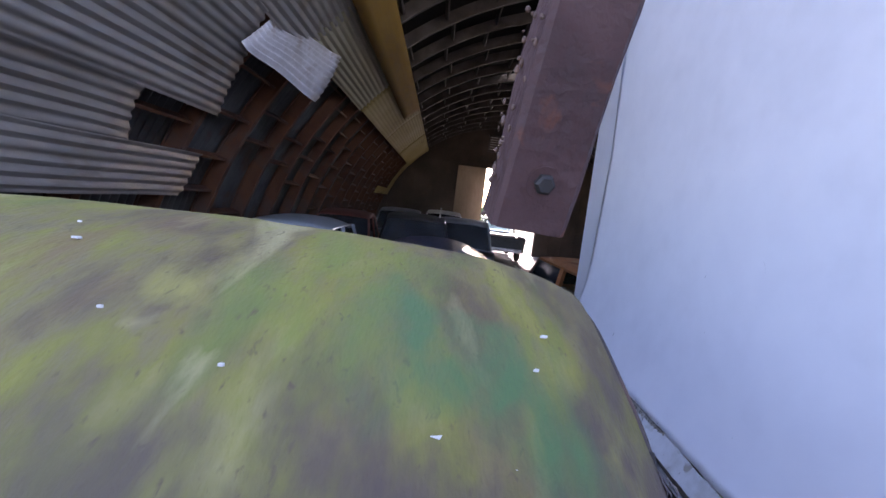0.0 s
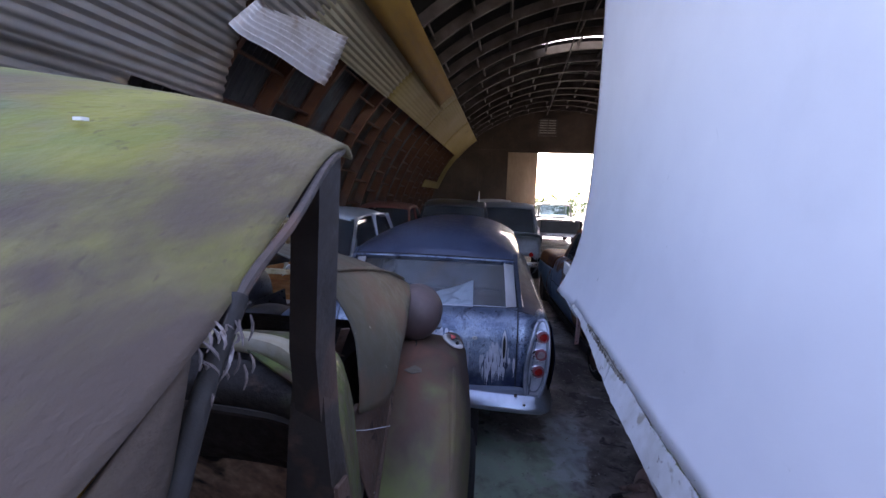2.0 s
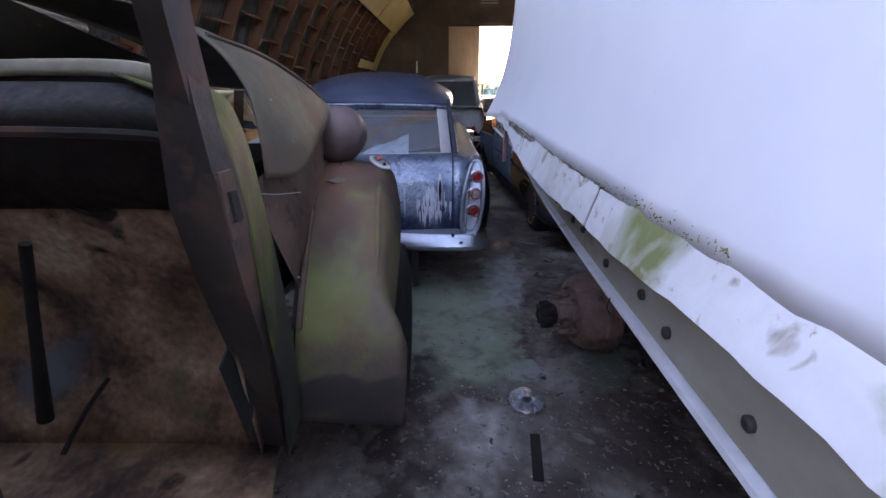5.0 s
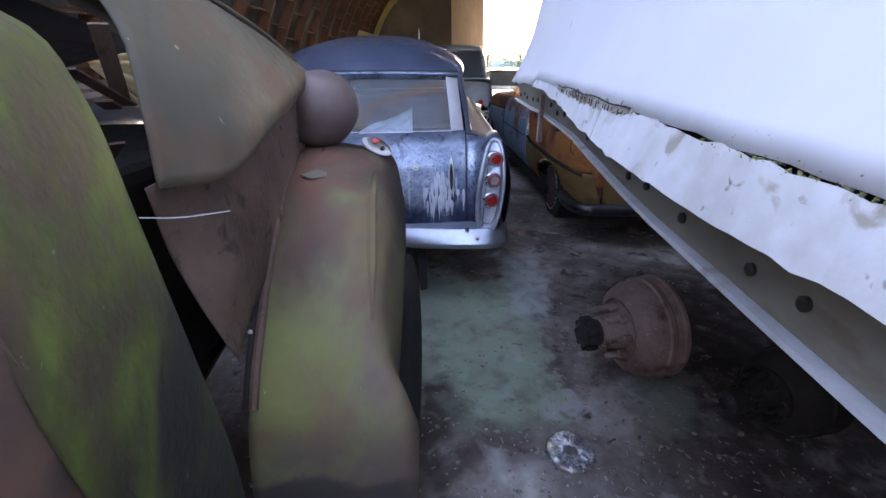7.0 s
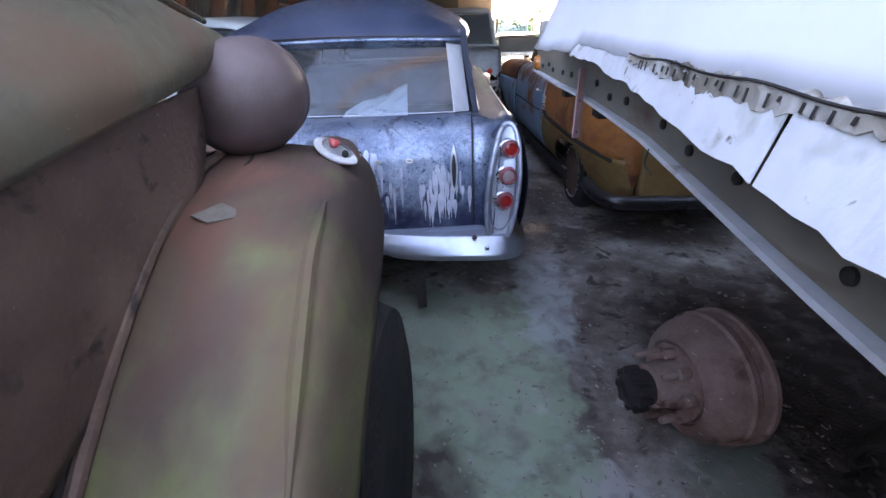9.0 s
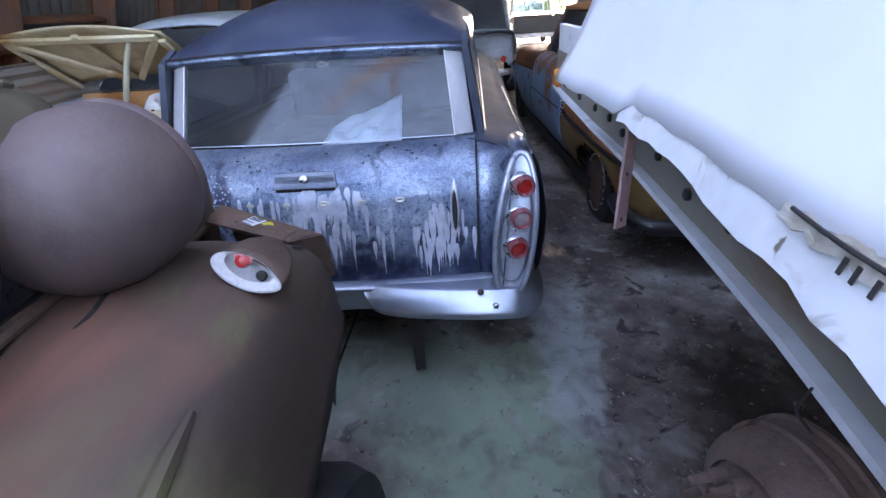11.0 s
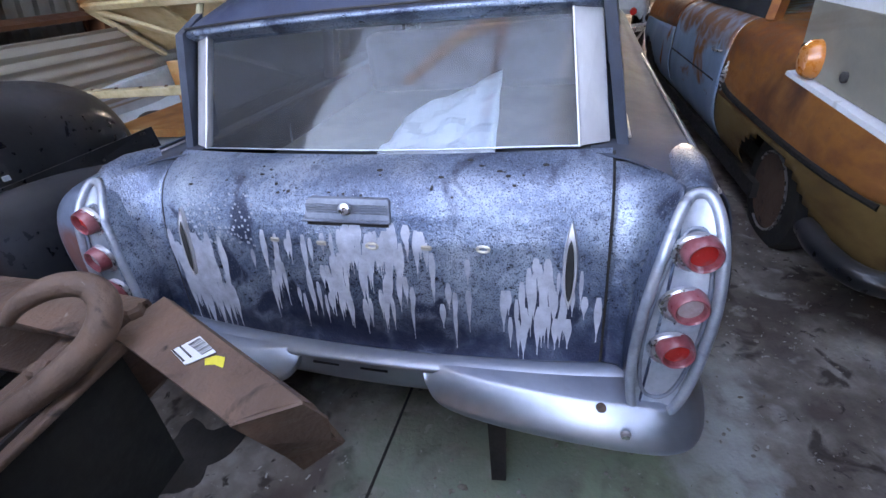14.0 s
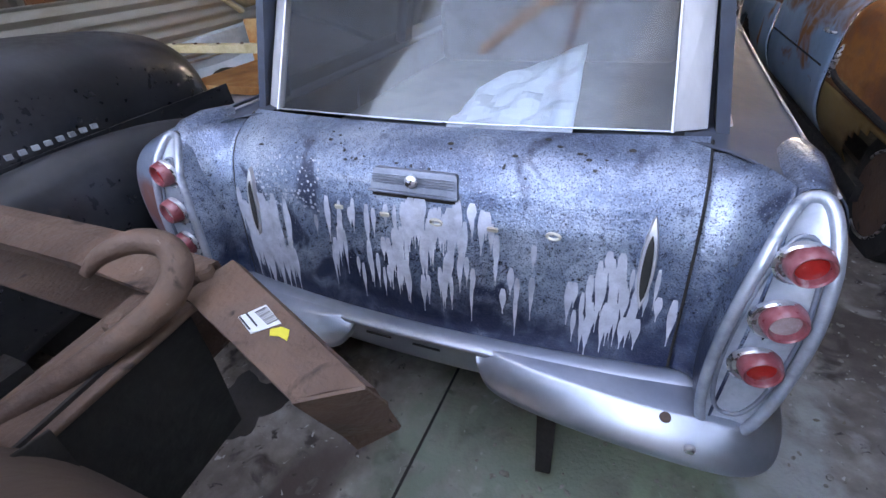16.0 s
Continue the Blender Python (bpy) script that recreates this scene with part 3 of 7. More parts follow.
def bar(a, b, w, h, bm=None, up=(0, 0, 1)):
    """A square bar from a to b, w wide and h high."""
    bm = bm or bmesh.new()
    a, b, up = Vector(a), Vector(b), Vector(up)
    d = (b - a).normalized()
    s = d.cross(up).normalized() * w / 2
    u = s.cross(d).normalized() * h / 2
    ends = [[bm.verts.new(p + sx * s + sz * u) for sx, sz in ((-1, -1), (1, -1), (1, 1), (-1, 1))] for p in (a, b)]
    for i in range(4):
        bm.faces.new((ends[0][i], ends[0][(i + 1) % 4], ends[1][(i + 1) % 4], ends[1][i]))
    bm.faces.new(ends[0])
    bm.faces.new(ends[1])
    return bm


def tube(path, radius, seg=10, n=0, caps=True, bm=None, closed=False):
    """A round tube along a path; radius may be a list, one for each point."""
    bm = bm or bmesh.new()
    path = np.asarray(path, float)
    r = np.broadcast_to(np.asarray(radius, float), (len(path),)).copy()
    if n:
        r = crom(r.reshape(-1, 1), n)[:, 0]
        path = crom(path, n)
    rings, side = [], None
    k = len(path)
    for i in range(k):
        d = Vector(path[(i + 1) % k] - path[i - 1]) if closed else Vector(path[min(i + 1, k - 1)] - path[max(i - 1, 0)])
        d.normalize()
        ref = Vector((0, 0, 1)) if abs(d.z) < 0.9 else Vector((1, 0, 0))
        side = (side - d * side.dot(d)).normalized() if side is not None else d.cross(ref).normalized()
        u = d.cross(side)
        c = Vector(path[i])
        rings.append([bm.verts.new(c + (side * math.cos(a) + u * math.sin(a)) * r[i]) for a in (2 * math.pi * j / seg for j in range(seg))])
    for i in range(k if closed else k - 1):
        for j in range(seg):
            bm.faces.new((rings[i][j], rings[i][(j + 1) % seg], rings[(i + 1) % k][(j + 1) % seg], rings[(i + 1) % k][j]))
    if caps and not closed:
        bm.faces.new(rings[0])
        bm.faces.new(rings[-1])
    return bm


def spun(profile, origin, axis, seg=32, bm=None):
    """A turned body: (radius, height along axis) profile."""
    bm = bm or bmesh.new()
    m = Matrix.Translation(origin) @ Vector(axis).normalized().to_track_quat("Z", "Y").to_matrix().to_4x4()
    rings = []
    for r, h in profile:
        rings.append([bm.verts.new(m @ Vector((r * math.cos(a), r * math.sin(a), h))) for a in (2 * math.pi * j / seg for j in range(seg))])
    for i in range(len(rings) - 1):
        for j in range(seg):
            bm.faces.new((rings[i][j], rings[i][(j + 1) % seg], rings[i + 1][(j + 1) % seg], rings[i + 1][j]))
    bm.faces.new(rings[0])
    bm.faces.new(rings[-1])
    return bm


def plate(outline, depth, bm=None):
    """A flat plate from a 3D outline, given depth as a vector."""
    bm = bm or bmesh.new()
    d = Vector(depth)
    a = [bm.verts.new(Vector(p)) for p in outline]
    b = [bm.verts.new(Vector(p) + d) for p in outline]
    k = len(a)
    bm.faces.new(a)
    bm.faces.new(b)
    for i in range(k):
        bm.faces.new((a[i], a[(i + 1) % k], b[(i + 1) % k], b[i]))
    return bm


# ---- the hut: an arched iron shed ----
HX, HZ, HR = 2.84, -0.15, 6.15
Y0, Y1 = 1.75, 22.8  # wall sheeting begins at Y0
YC = 4.2  # roof sheeting, cut back for skylight, begins here; end behind the walk stands open


def arc(deg, r, y):
    a = radians(deg)
    return (HX + r * math.cos(a), y, HZ + r * math.sin(a))


def arc_np(deg, r, y):
    a = np.radians(deg)
    return np.stack([HX + r * np.cos(a), y + 0 * a, HZ + r * np.sin(a)], -1)


box_ground = bmesh.new()
bmesh.ops.create_grid(box_ground, x_segments=40, y_segments=40, size=600)
bmesh.ops.translate(box_ground, verts=box_ground.verts, vec=(0, 0, -0.25))
tagged(part("ground", box_ground, M_GROUND, smooth=False), "dry pale grass and dust outside the shed", "ground", kind="structure")
tagged(part("floor", box((-3.5, -3.0, -0.3), (9.2, Y1 + 1.2, 0.0)), M_CONCRETE, smooth=False), "dark stained concrete slab with dirt and grit, shade painted in under the trailer", "floor", kind="structure")


def shell(a0, a1, name, material, label, slot=None, start=Y0):
    bm = bmesh.new()
    ys = np.arange(start, Y1 + 0.02, 0.03)
    wave = 0.014 * np.sin(ys * 2 * math.pi / 0.12)
    degs = np.linspace(a0, a1, max(3, int(abs(a1 - a0) / 4) + 1))
    pts = np.stack([arc_np(np.full(len(ys), d), HR + 0.05 + wave, ys) for d in degs])
    sheet_of(pts, bm=bm)
    if slot:
        gone = [f for f in bm.faces if slot[0] < f.calc_center_median().y < slot[1] and slot[2] < math.degrees(math.atan2(f.calc_center_median().z - HZ, f.calc_center_median().x - HX)) < slot[3]]
        bmesh.ops.delete(bm, geom=gone, context="FACES")
    return tagged(part(name, bm, material, thick=0.01, offset=1.0), label, "wall" if "wall" in name else "ceiling", kind="structure")


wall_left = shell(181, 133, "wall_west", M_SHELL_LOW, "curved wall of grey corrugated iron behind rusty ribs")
shell(133, 47, "ceiling", M_SHELL, "arched ceiling of corrugated iron, coloured dark for the roof's shade", slot=(13.2, 13.45, 84, 103), start=YC)
# east wall carried south, out of view, to cut light under the trailer
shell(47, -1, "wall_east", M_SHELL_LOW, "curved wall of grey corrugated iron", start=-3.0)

rl = bpy.data.materials.new("frosted_roof_sheet")
rl.use_nodes = True
rl_t = rl.node_tree.nodes.new("ShaderNodeBsdfTranslucent")
rl_t.inputs["Color"].default_value = (0.8, 0.82, 0.7, 1)
rl.node_tree.links.new(rl_t.outputs[0], rl.node_tree.nodes["Material Output"].inputs["Surface"])
bm = sheet_of(np.stack([arc_np(np.linspace(83, 104, 12), HR + 0.09, y) for y in (13.15, 13.5)]))
tagged(part("roof_light", bm, rl), "narrow frosted roof light glowing with daylight", "roof light", kind="structure")

RIB_Y = [-0.28] + [3.80 + 1.08 * k for k in range(-2, 18)]


def rib_mesh(a0, a1, y, r0=5.93, w=0.075, n=24):
    """One curved I-shaped rib from angle a0 to a1."""
    bm = bmesh.new()
    degs = np.linspace(a0, a1, n)
    prof = [(0, -w / 2), (0, w / 2), (0.02, w / 2), (0.02, 0.012), (0.18, 0.012), (0.18, w / 2), (0.2, w / 2), (0.2, -w / 2), (0.18, -w / 2), (0.18, -0.012), (0.02, -0.012), (0.02, -w / 2)]
    pts = np.stack([np.stack([arc_np(np.array(d), r0 + dr, y + dy) for dr, dy in prof]) for d in degs])
    sheet_of(pts, close_v=True, bm=bm)
    return bm


rib_data = None
for y in RIB_Y[1:]:
    if rib_data is None:
        first = part("rib", rib_mesh(180.5, 134, 0), M_RIB, wall_left, smooth=False)
        rib_data = first.data
        first.location = (0, y, 0)
    else:
        ob = new("rib", rib_data)
        ob.parent = wall_left
        ob.location = (0, y, 0)
rng = random.Random(5)
purlin_data = {}
for k, y in enumerate(RIB_Y[1:], 3):
    for a in (166, 161.3, 156.6, 151.8, 147, 142.3):
        if rng.random() < 0.12:
            continue
        a2 = a + (1.2 if k % 2 else -0.9) + rng.uniform(-0.5, 0.5)
        key = round(a2)
        if key not in purlin_data:
            bm = bmesh.new()
            c0, c1 = Vector(arc(key - 0.45, 5.97, 0)), Vector(arc(key + 0.0, 6.12, 0))
            bar(Vector(arc(key, 6.04, 0.04)), Vector(arc(key, 6.04, 1.04)), 0.028, 0.14, bm, up=Vector(arc(key, 1, 0)) - Vector((HX, 0, HZ)))
            ob = part("purlin", bm, M_RIB, wall_left, smooth=False)
            purlin_data[key] = ob.data
        else:
            ob = new("purlin", purlin_data[key])
            ob.parent = wall_left
        ob.location = (0, y, 0)

framing = bmesh.new()
for y in RIB_Y:
    degs = np.linspace(134, 10, 46)
    prof = [(0, -0.035), (0, 0.035), (0.02, 0.035), (0.02, 0.01), (0.2, 0.01), (0.2, -0.01), (0.02, -0.01), (0.02, -0.035)]
    sheet_of(np.stack([np.stack([arc_np(np.array(d), 5.93 + dr, y + dy) for dr, dy in prof]) for d in degs]), close_v=True, bm=framing)
for a in (128, 120, 112, 104, 96, 88, 80, 72, 64, 56, 44, 32):
    for k, y in enumerate(RIB_Y[1:]):
        aa = a + (0.6 if k % 2 else -0.6)
        bar(arc(aa, 6.05, y + 0.03), arc(aa, 6.05, y + 1.05), 0.03, 0.1, framing, up=Vector(arc(aa, 1, 0)) - Vector((HX, 0, HZ)))
tube([arc(100, 5.86, 8), arc(97, 5.86, 15), arc(95, 5.86, 22.6)], 0.018, 8, bm=framing)
tagged(part("ceiling_framing", framing, M_RIB_DARK, smooth=False), "arched steel ribs and purlins under the dark roof", "ceiling framing", kind="structure")


def corrugated(y0, y1, a0, a1, r, pitch=0.085, depth=0.011, skew=0.0, ragged=0.0, seed=0, ny=14):
    """A corrugated sheet that follows the wall; ridges run along the hut."""
    rg = np.random.RandomState(seed)
    length = abs(a1 - a0) * math.pi / 180 * r
    n = max(6, int(length / pitch * 6))
    s = np.linspace(0, 1, n)
    end0 = y0 + rg.uniform(-ragged, ragged, n).cumsum() * 0.15
    end1 = y1 + skew * s + rg.uniform(-ragged, ragged, n).cumsum() * 0.15
    rows = []
    for v in np.linspace(0, 1, ny):
        yy = end0 * (1 - v) + end1 * v
        sag = 0.012 * math.sin(v * 9 + seed)
        rows.append(arc_np(a0 + (a1 - a0) * s, r + depth * np.sin(2 * math.pi * s * length / pitch) + sag, yy))
    return sheet_of(np.stack(rows))


SHEETS = [
    (1.7, 5.05, 160.2, 155.4, 5.86, 0.10, 0.06, M_GALV), (1.75, 3.95, 156.0, 150.6, 5.885, -0.1, 0.10, M_GALV),
    (1.65, 4.95, 151.2, 140.6, 5.86, -0.45, 0.05, M_GALV), (1.7, 2.4, 141.2, 132.5, 5.88, 0.0, 0.03, M_GALV),
    (2.3, 5.6, 141.0, 133.0, 5.86, 0.1, 0.05, M_GALV), (5.5, 9.2, 140.4, 133.2, 5.875, 0.0, 0.02, M_LINER_NEAR),
    (3.2, 7.4, 171.0, 165.5, 5.86, 0.1, 0.04, M_GALV), (1.7, 3.3, 172, 167, 5.86, 0, 0.04, M_GALV)]
for k, (ya, yb, aa, ab, r, sk, rag, mt) in enumerate(SHEETS):
    part("corrugated_sheet", corrugated(ya, yb, aa, ab, r, skew=sk, ragged=rag, seed=k), mt, wall_left, thick=0.002)
for ya, yb in ((9.15, 13.2), (13.15, 17.2), (17.15, 22.75)):
    part("liner_panel", corrugated(ya, yb, 140.2, 128.6, 5.88, depth=0.004, ragged=0.02, seed=int(ya)), M_LINER, wall_left, "cream painted liner panel", thick=0.004)
part("liner_panel", corrugated(21.3, 22.75, 157, 139, 5.88, depth=0.002, ragged=0.2, seed=31), M_LINER, wall_left, "torn cream liner panel", thick=0.004)
part("liner_panel", corrugated(18.2, 21.5, 157, 154, 5.88, depth=0.002, ragged=0.12, seed=33), M_LINER, wall_left, "torn cream liner panel", thick=0.004)
bm = sheet_of(np.stack([arc_np(np.linspace(133.6, 128.9, 4), 5.80, y) for y in np.linspace(1.7, 12.2, 40)]))
part("fascia_board", bm, M_PLANK, wall_left, "ochre painted board along the liner edge", thick=0.03)
# pale sheet that has come loose and hangs from the liner
rows = []
for v in np.linspace(0, 1, 12):
    top = Vector((-1.78, 4.72, 3.58)).lerp(Vector((-1.43, 6.27, 3.76)), v)
    low = Vector((-1.93, 4.42, 3.22)).lerp(Vector((-1.62, 6.02, 3.12)), v)
    row = []
    for s in np.linspace(0, 1, 60):
        p = top.lerp(low, s)
        nrm = Vector((0.85, -0.1, 0.5))
        p = p + nrm * (0.013 * math.sin(s * 2 * math.pi * 9) + 0.05 * math.sin(s * 3.1) + 0.03 * math.sin(v * 5) + (0.07 * (1 - v / 0.12) if v < 0.12 else 0))
        row.append(p)
    rows.append(row)
part("loose_sheet", sheet_of(np.array([[list(p) for p in r] for r in rows])), M_WHITE_SHEET, wall_left, "pale corrugated sheet hanging loose from the liner", thick=0.002)

# low plain walls, unseen, added behind and beside the walk to block horizon light
tagged(part("shade_wall_south", box((-3.5, -3.2, 0.0), (9.2, -3.02, 2.4)), M_ENDWALL, smooth=False), "unseen plain dark wall added to cut low light at the shed end", "wall", kind="structure")
tagged(part("shade_wall_yard", box((-3.5, -3.0, 0.0), (-3.34, 1.72, 2.4)), M_ENDWALL, smooth=False), "unseen plain dark wall added to cut low light beside the open end", "wall", kind="structure")

# far end wall with its doorway and louvred vent
DX0, DX1, DZ = 2.03, 4.75, 3.97
bm = bmesh.new()


def endpiece(x0, x1, z0):
    """A strip of end wall between x0 and x1, from z0 up to the arch."""
    xs = np.linspace(x0, x1, max(2, int((x1 - x0) / 0.25) + 1))
    top = [max(z0, HZ + math.sqrt(max(0.0, (HR + 0.03) ** 2 - (x - HX) ** 2))) for x in xs]
    for yy in (Y1, Y1 + 0.16):
        sheet_of(np.array([[(x, yy, z0), (x, yy, t)] for x, t in zip(xs, top)]), bm=bm)
    for x, t in ((xs[0], top[0]), (xs[-1], top[-1])):
        bm.faces.new([bm.verts.new(p) for p in ((x, Y1, z0), (x, Y1 + 0.16, z0), (x, Y1 + 0.16, t), (x, Y1, t))])
    bm.faces.new([bm.verts.new(p) for p in ((xs[0], Y1, z0), (xs[-1], Y1, z0), (xs[-1], Y1 + 0.16, z0), (xs[0], Y1 + 0.16, z0))])


endpiece(HX - HR + 0.05, DX0, 0)
endpiece(DX0, DX1, DZ)
endpiece(DX1, HX + HR - 0.05, 0)
end_wall = tagged(part("wall_north", bm, M_ENDWALL, smooth=False), "dark brown boarded end wall with a tall doorway", "wall", kind="structure")
for x in np.arange(-2.6, 8.4, 0.62):
    if DX0 - 0.1 < x < DX1 + 0.1:
        continue
    t = HZ + math.sqrt(HR ** 2 - (x - HX) ** 2) - 0.15
    part("stud", box((x - 0.03, Y1 - 0.05, 0.02), (x + 0.03, Y1 - 0.003, t)), M_ENDWALL, end_wall, smooth=False)
for z in (2.3, 4.05):
    part("cross_rail", box((-2.4, Y1 - 0.09, z), (DX0 - 0.05 if z < 4 else 7.6, Y1 - 0.052, z + 0.12)), M_ENDWALL, end_wall, smooth=False)
leaf = thing("door_1", (1.3, Y1 - 0.15, 0), "tan boarded sliding door standing open beside the doorway", "door", kind="structure")
part("door_leaf", box((0.66, Y1 - 0.17, 0.0), (1.98, Y1 - 0.10, 3.94)), M_DOORLEAF, leaf, smooth=False, bevel=0.006)
for z in (0.3, 1.9, 3.6):
    part("ledge_board", box((0.70, Y1 - 0.20, z), (1.94, Y1 - 0.172, z + 0.14)), M_DOORLEAF, leaf, smooth=False)
vent = thing("wall_vent", (2.4, Y1 - 0.1, 4.75), "pale louvred vent high on the end wall", "vent")
for a, b in (((1.97, 4.72), (2.04, 5.52)), ((2.76, 4.72), (2.83, 5.52)), ((2.04, 4.72), (2.76, 4.79)), ((2.04, 5.45), (2.76, 5.52)), ((2.38, 4.79), (2.42, 5.45))):
    part("vent_frame", box((a[0], Y1 - 0.06, a[1]), (b[0], Y1 - 0.002, b[1])), M_RIB_DARK, vent, smooth=False)
for z in np.arange(4.85, 5.42, 0.11):
    part("slat", box((2.045, Y1 - 0.05, z), (2.755, Y1 - 0.01, z + 0.035), turn=Matrix.Rotation(0.5, 4, "X")), M_GALV, vent, smooth=False)

# distance beyond the doorway
hedge_rng = random.Random(3)
for hx, hy, hw, hh in ((4.0, 62, 9, 2.6), (13.5, 66, 8, 3.2), (-5, 64, 7, 2.2)):
    bm = bmesh.new()
    for _ in range(1500):
        u, v = hedge_rng.uniform(-1, 1), hedge_rng.random() ** 0.7
        c = Vector((hx + u * hw / 1.6, hy + hedge_rng.uniform(-1.2, 1.2), -0.25 + v * hh * (1 - 0.5 * u * u + 0.2 * math.sin(u * 9 + hx))))
        q = Euler([hedge_rng.uniform(0, 6.3) for _ in range(3)]).to_matrix()
        sz = hedge_rng.uniform(0.1, 0.24)
        bm.faces.new([bm.verts.new(c + q @ Vector(p) * sz) for p in ((-1, 0, 0), (0, -0.6, 0.1), (1, 0, 0), (0, 0.6, 0.1))])
    tagged(part("hedge", bm, M_LEAF, smooth=False), "sunlit green hedge far beyond the doorway", "hedge", kind="stuff")

# ---- floor markings ----
def blot(name, cx, cy, rx, ry, z, material, label, seed, n=44, rough=0.25):
    rg = np.random.RandomState(seed)
    ph = rg.uniform(0, 6.3, 6)
    pts = []
    for k in range(n):
        a = 2 * math.pi * k / n
        f = 1 + rough * sum(math.sin(a * (j + 2) + ph[j]) / (j + 2) for j in range(6)) + rg.uniform(-0.04, 0.04)
        sq = max(abs(math.cos(a)), abs(math.sin(a))) ** -0.6
        pts.append((cx + rx * f * sq * math.cos(a), cy + ry * f * sq * math.sin(a), 0.0))
    bm = plate(pts, (0, 0, z))
    return tagged(part(name, bm, material, smooth=False), label, "floor stain", kind="structure")


blot("floor_stain", -0.72, 3.62, 0.15, 0.13, 0.004, M_OIL, "dark oil blot on the concrete floor", 8, rough=0.3)
part("floor_joint", box((0.0, 2.9, -0.002), (0.009, 6.5, 0.0045)), M_DARK, smooth=False)
tagged(bpy.data.objects["floor_joint"], "dark joint line in the concrete floor", "floor joint", kind="structure")

# ---- the white box trailer ----
trailer = thing("box_trailer", (2.1, 0.8, 0.0), "large white box trailer with buckled flaking skin above a steel rail", "trailer")
TY0, TY1 = -2.4, 3.21


def skin_x(y, z):
    """The trailer's side skin, which flares out towards its torn lower edge."""
    k = max(0.0, (y - 0.4) / 2.9)
    flare = (float(np.interp(y, [0.2, 1.6], [0.035, 0.085])) + 0.085 * k * k) * math.exp(-max(0, z - 1.33) / (0.22 + 0.06 * k))
    return 1.02 + 0.012 * (y - 1.5) * (y > 1.5) - flare + 0.008 * math.sin(y * 2.3 + z) * min(1, (z - 1.2))


rg = np.random.RandomState(4)
ys = np.linspace(TY0, TY1, 130)
edge = np.interp(ys, [0.5, 1.2, 1.9, 2.78, 2.82, 3.3], [1.31, 1.322, 1.345, 1.362, 1.342, 1.338]) + 0.002 * np.sin(ys * 5) + rg.uniform(-0.0025, 0.0025, len(ys))
rows = []
for y, e in zip(ys, edge):
    tail = max(0.0, (y - 3.0) / 0.28)
    yy = y
    zs = [e, e + 0.03, e + 0.07, e + 0.10, e + 0.13, e + 0.16, 1.55, 1.68, 1.85, 2.1, 2.5, 3.0, 3.5, 4.0]
    row = []
    for z in zs:
        x = skin_x(y, z)
        dy = 0.02 * tail * math.sin(z * 7) + (0.03 * tail * max(0, 1 - (z - 1.33) / 0.35))
        row.append((x, yy + dy, z))
    rows.append(row)
part("side_skin", sheet_of(np.array(rows)), M_WHITE, trailer, thick=0.004, offset=1.0)
bm = box((1.16, TY0, 1.40), (3.45, 3.95, 4.0))
part("box_body", bm, M_WHITE, trailer, smooth=False, bevel=0.03)
part("roof_edge", box((1.02, TY0, 3.97), (1.2, 3.2, 4.06)), M_ALU, trailer, smooth=False, bevel=0.01)


def lip_z(y):
    return float(np.interp(y, [-2.4, 1.4, 1.9, 2.5, 3.0, 3.3, 4.1], [1.125, 1.146, 1.160, 1.212, 1.220, 1.212, 1.210]))


def ledge_z(y):
    return float(np.interp(y, [0.5, 1.2, 1.9, 2.8, 3.3], [1.31, 1.322, 1.345, 1.368, 1.358]))


# flaps of skin below the buckle
flap_rng = np.random.RandomState(9)
for y0, y1 in ((-2.4, -0.9), (-0.89, 0.32), (0.328, 1.28), (1.29, 2.02), (2.028, 2.81)):
    rows = []
    for y in np.linspace(y0, y1, 26):
        zt = ledge_z(y)
        x0 = skin_x(y, zt) - 0.003
        zb = float(np.interp(y, [0.3, 1.5, 1.9, 2.13, 2.4, 2.6, 2.85], [1.243, 1.254, 1.265, 1.283, 1.320, 1.334, 1.340])) + 0.002 * math.sin(y * 9 + y0) + flap_rng.uniform(-0.003, 0.003)
        slope = 0.30 * (zt - zb)
        rows.append([(x0, y, zt + flap_rng.uniform(-0.003, 0.005)), (x0 - slope, y, zb)])
    part("skin_flap", sheet_of(np.array(rows)), M_WHITE_LOW, trailer, "flaking white flap of torn skin", thick=0.003, smooth=False)
# cracks through the skin
for pts_, w in (([(1.927, 1.350), (1.922, 1.37), (1.912, 1.40), (1.90, 1.43), (1.885, 1.46)], 0.0045), ([(1.62, 1.255), (1.612, 1.30), (1.618, 1.335)], 0.003), ([(2.59, 1.385), (2.575, 1.41), (2.555, 1.44)], 0.0035),
                ([(2.21, 1.395), (2.13, 1.402), (2.05, 1.418), (1.97, 1.42), (1.9, 1.418)], 0.0015), ([(2.80, 1.366), (2.70, 1.376), (2.59, 1.380), (2.44, 1.380), (2.3, 1.370)], 0.0025), ([(3.1, 1.42), (3.06, 1.426), (3.0, 1.425)], 0.0012),
                ([(1.2, 1.50), (1.16, 1.53)], 0.0015), ([(0.9, 2.0), (0.88, 2.02)], 0.002), ([(2.2, 2.05), (2.18, 2.08)], 0.002), ([(0.6, 1.7), (0.57, 1.73)], 0.002), ([(1.28, 1.30), (1.29, 1.25)], 0.003), ([(2.3, 1.36), (2.31, 1.31)], 0.002)):
    n_ = len(pts_)
    part("crack", tube([(skin_x(y, max(z, 1.3)) - 0.0005, y, z) for y, z in pts_], [w * (1 - 0.75 * k / (n_ - 1)) for k in range(n_)], 6, 10), M_DARK, trailer, "dark crack in the skin")
# torn fluted core that shows where the skin has split
core = []
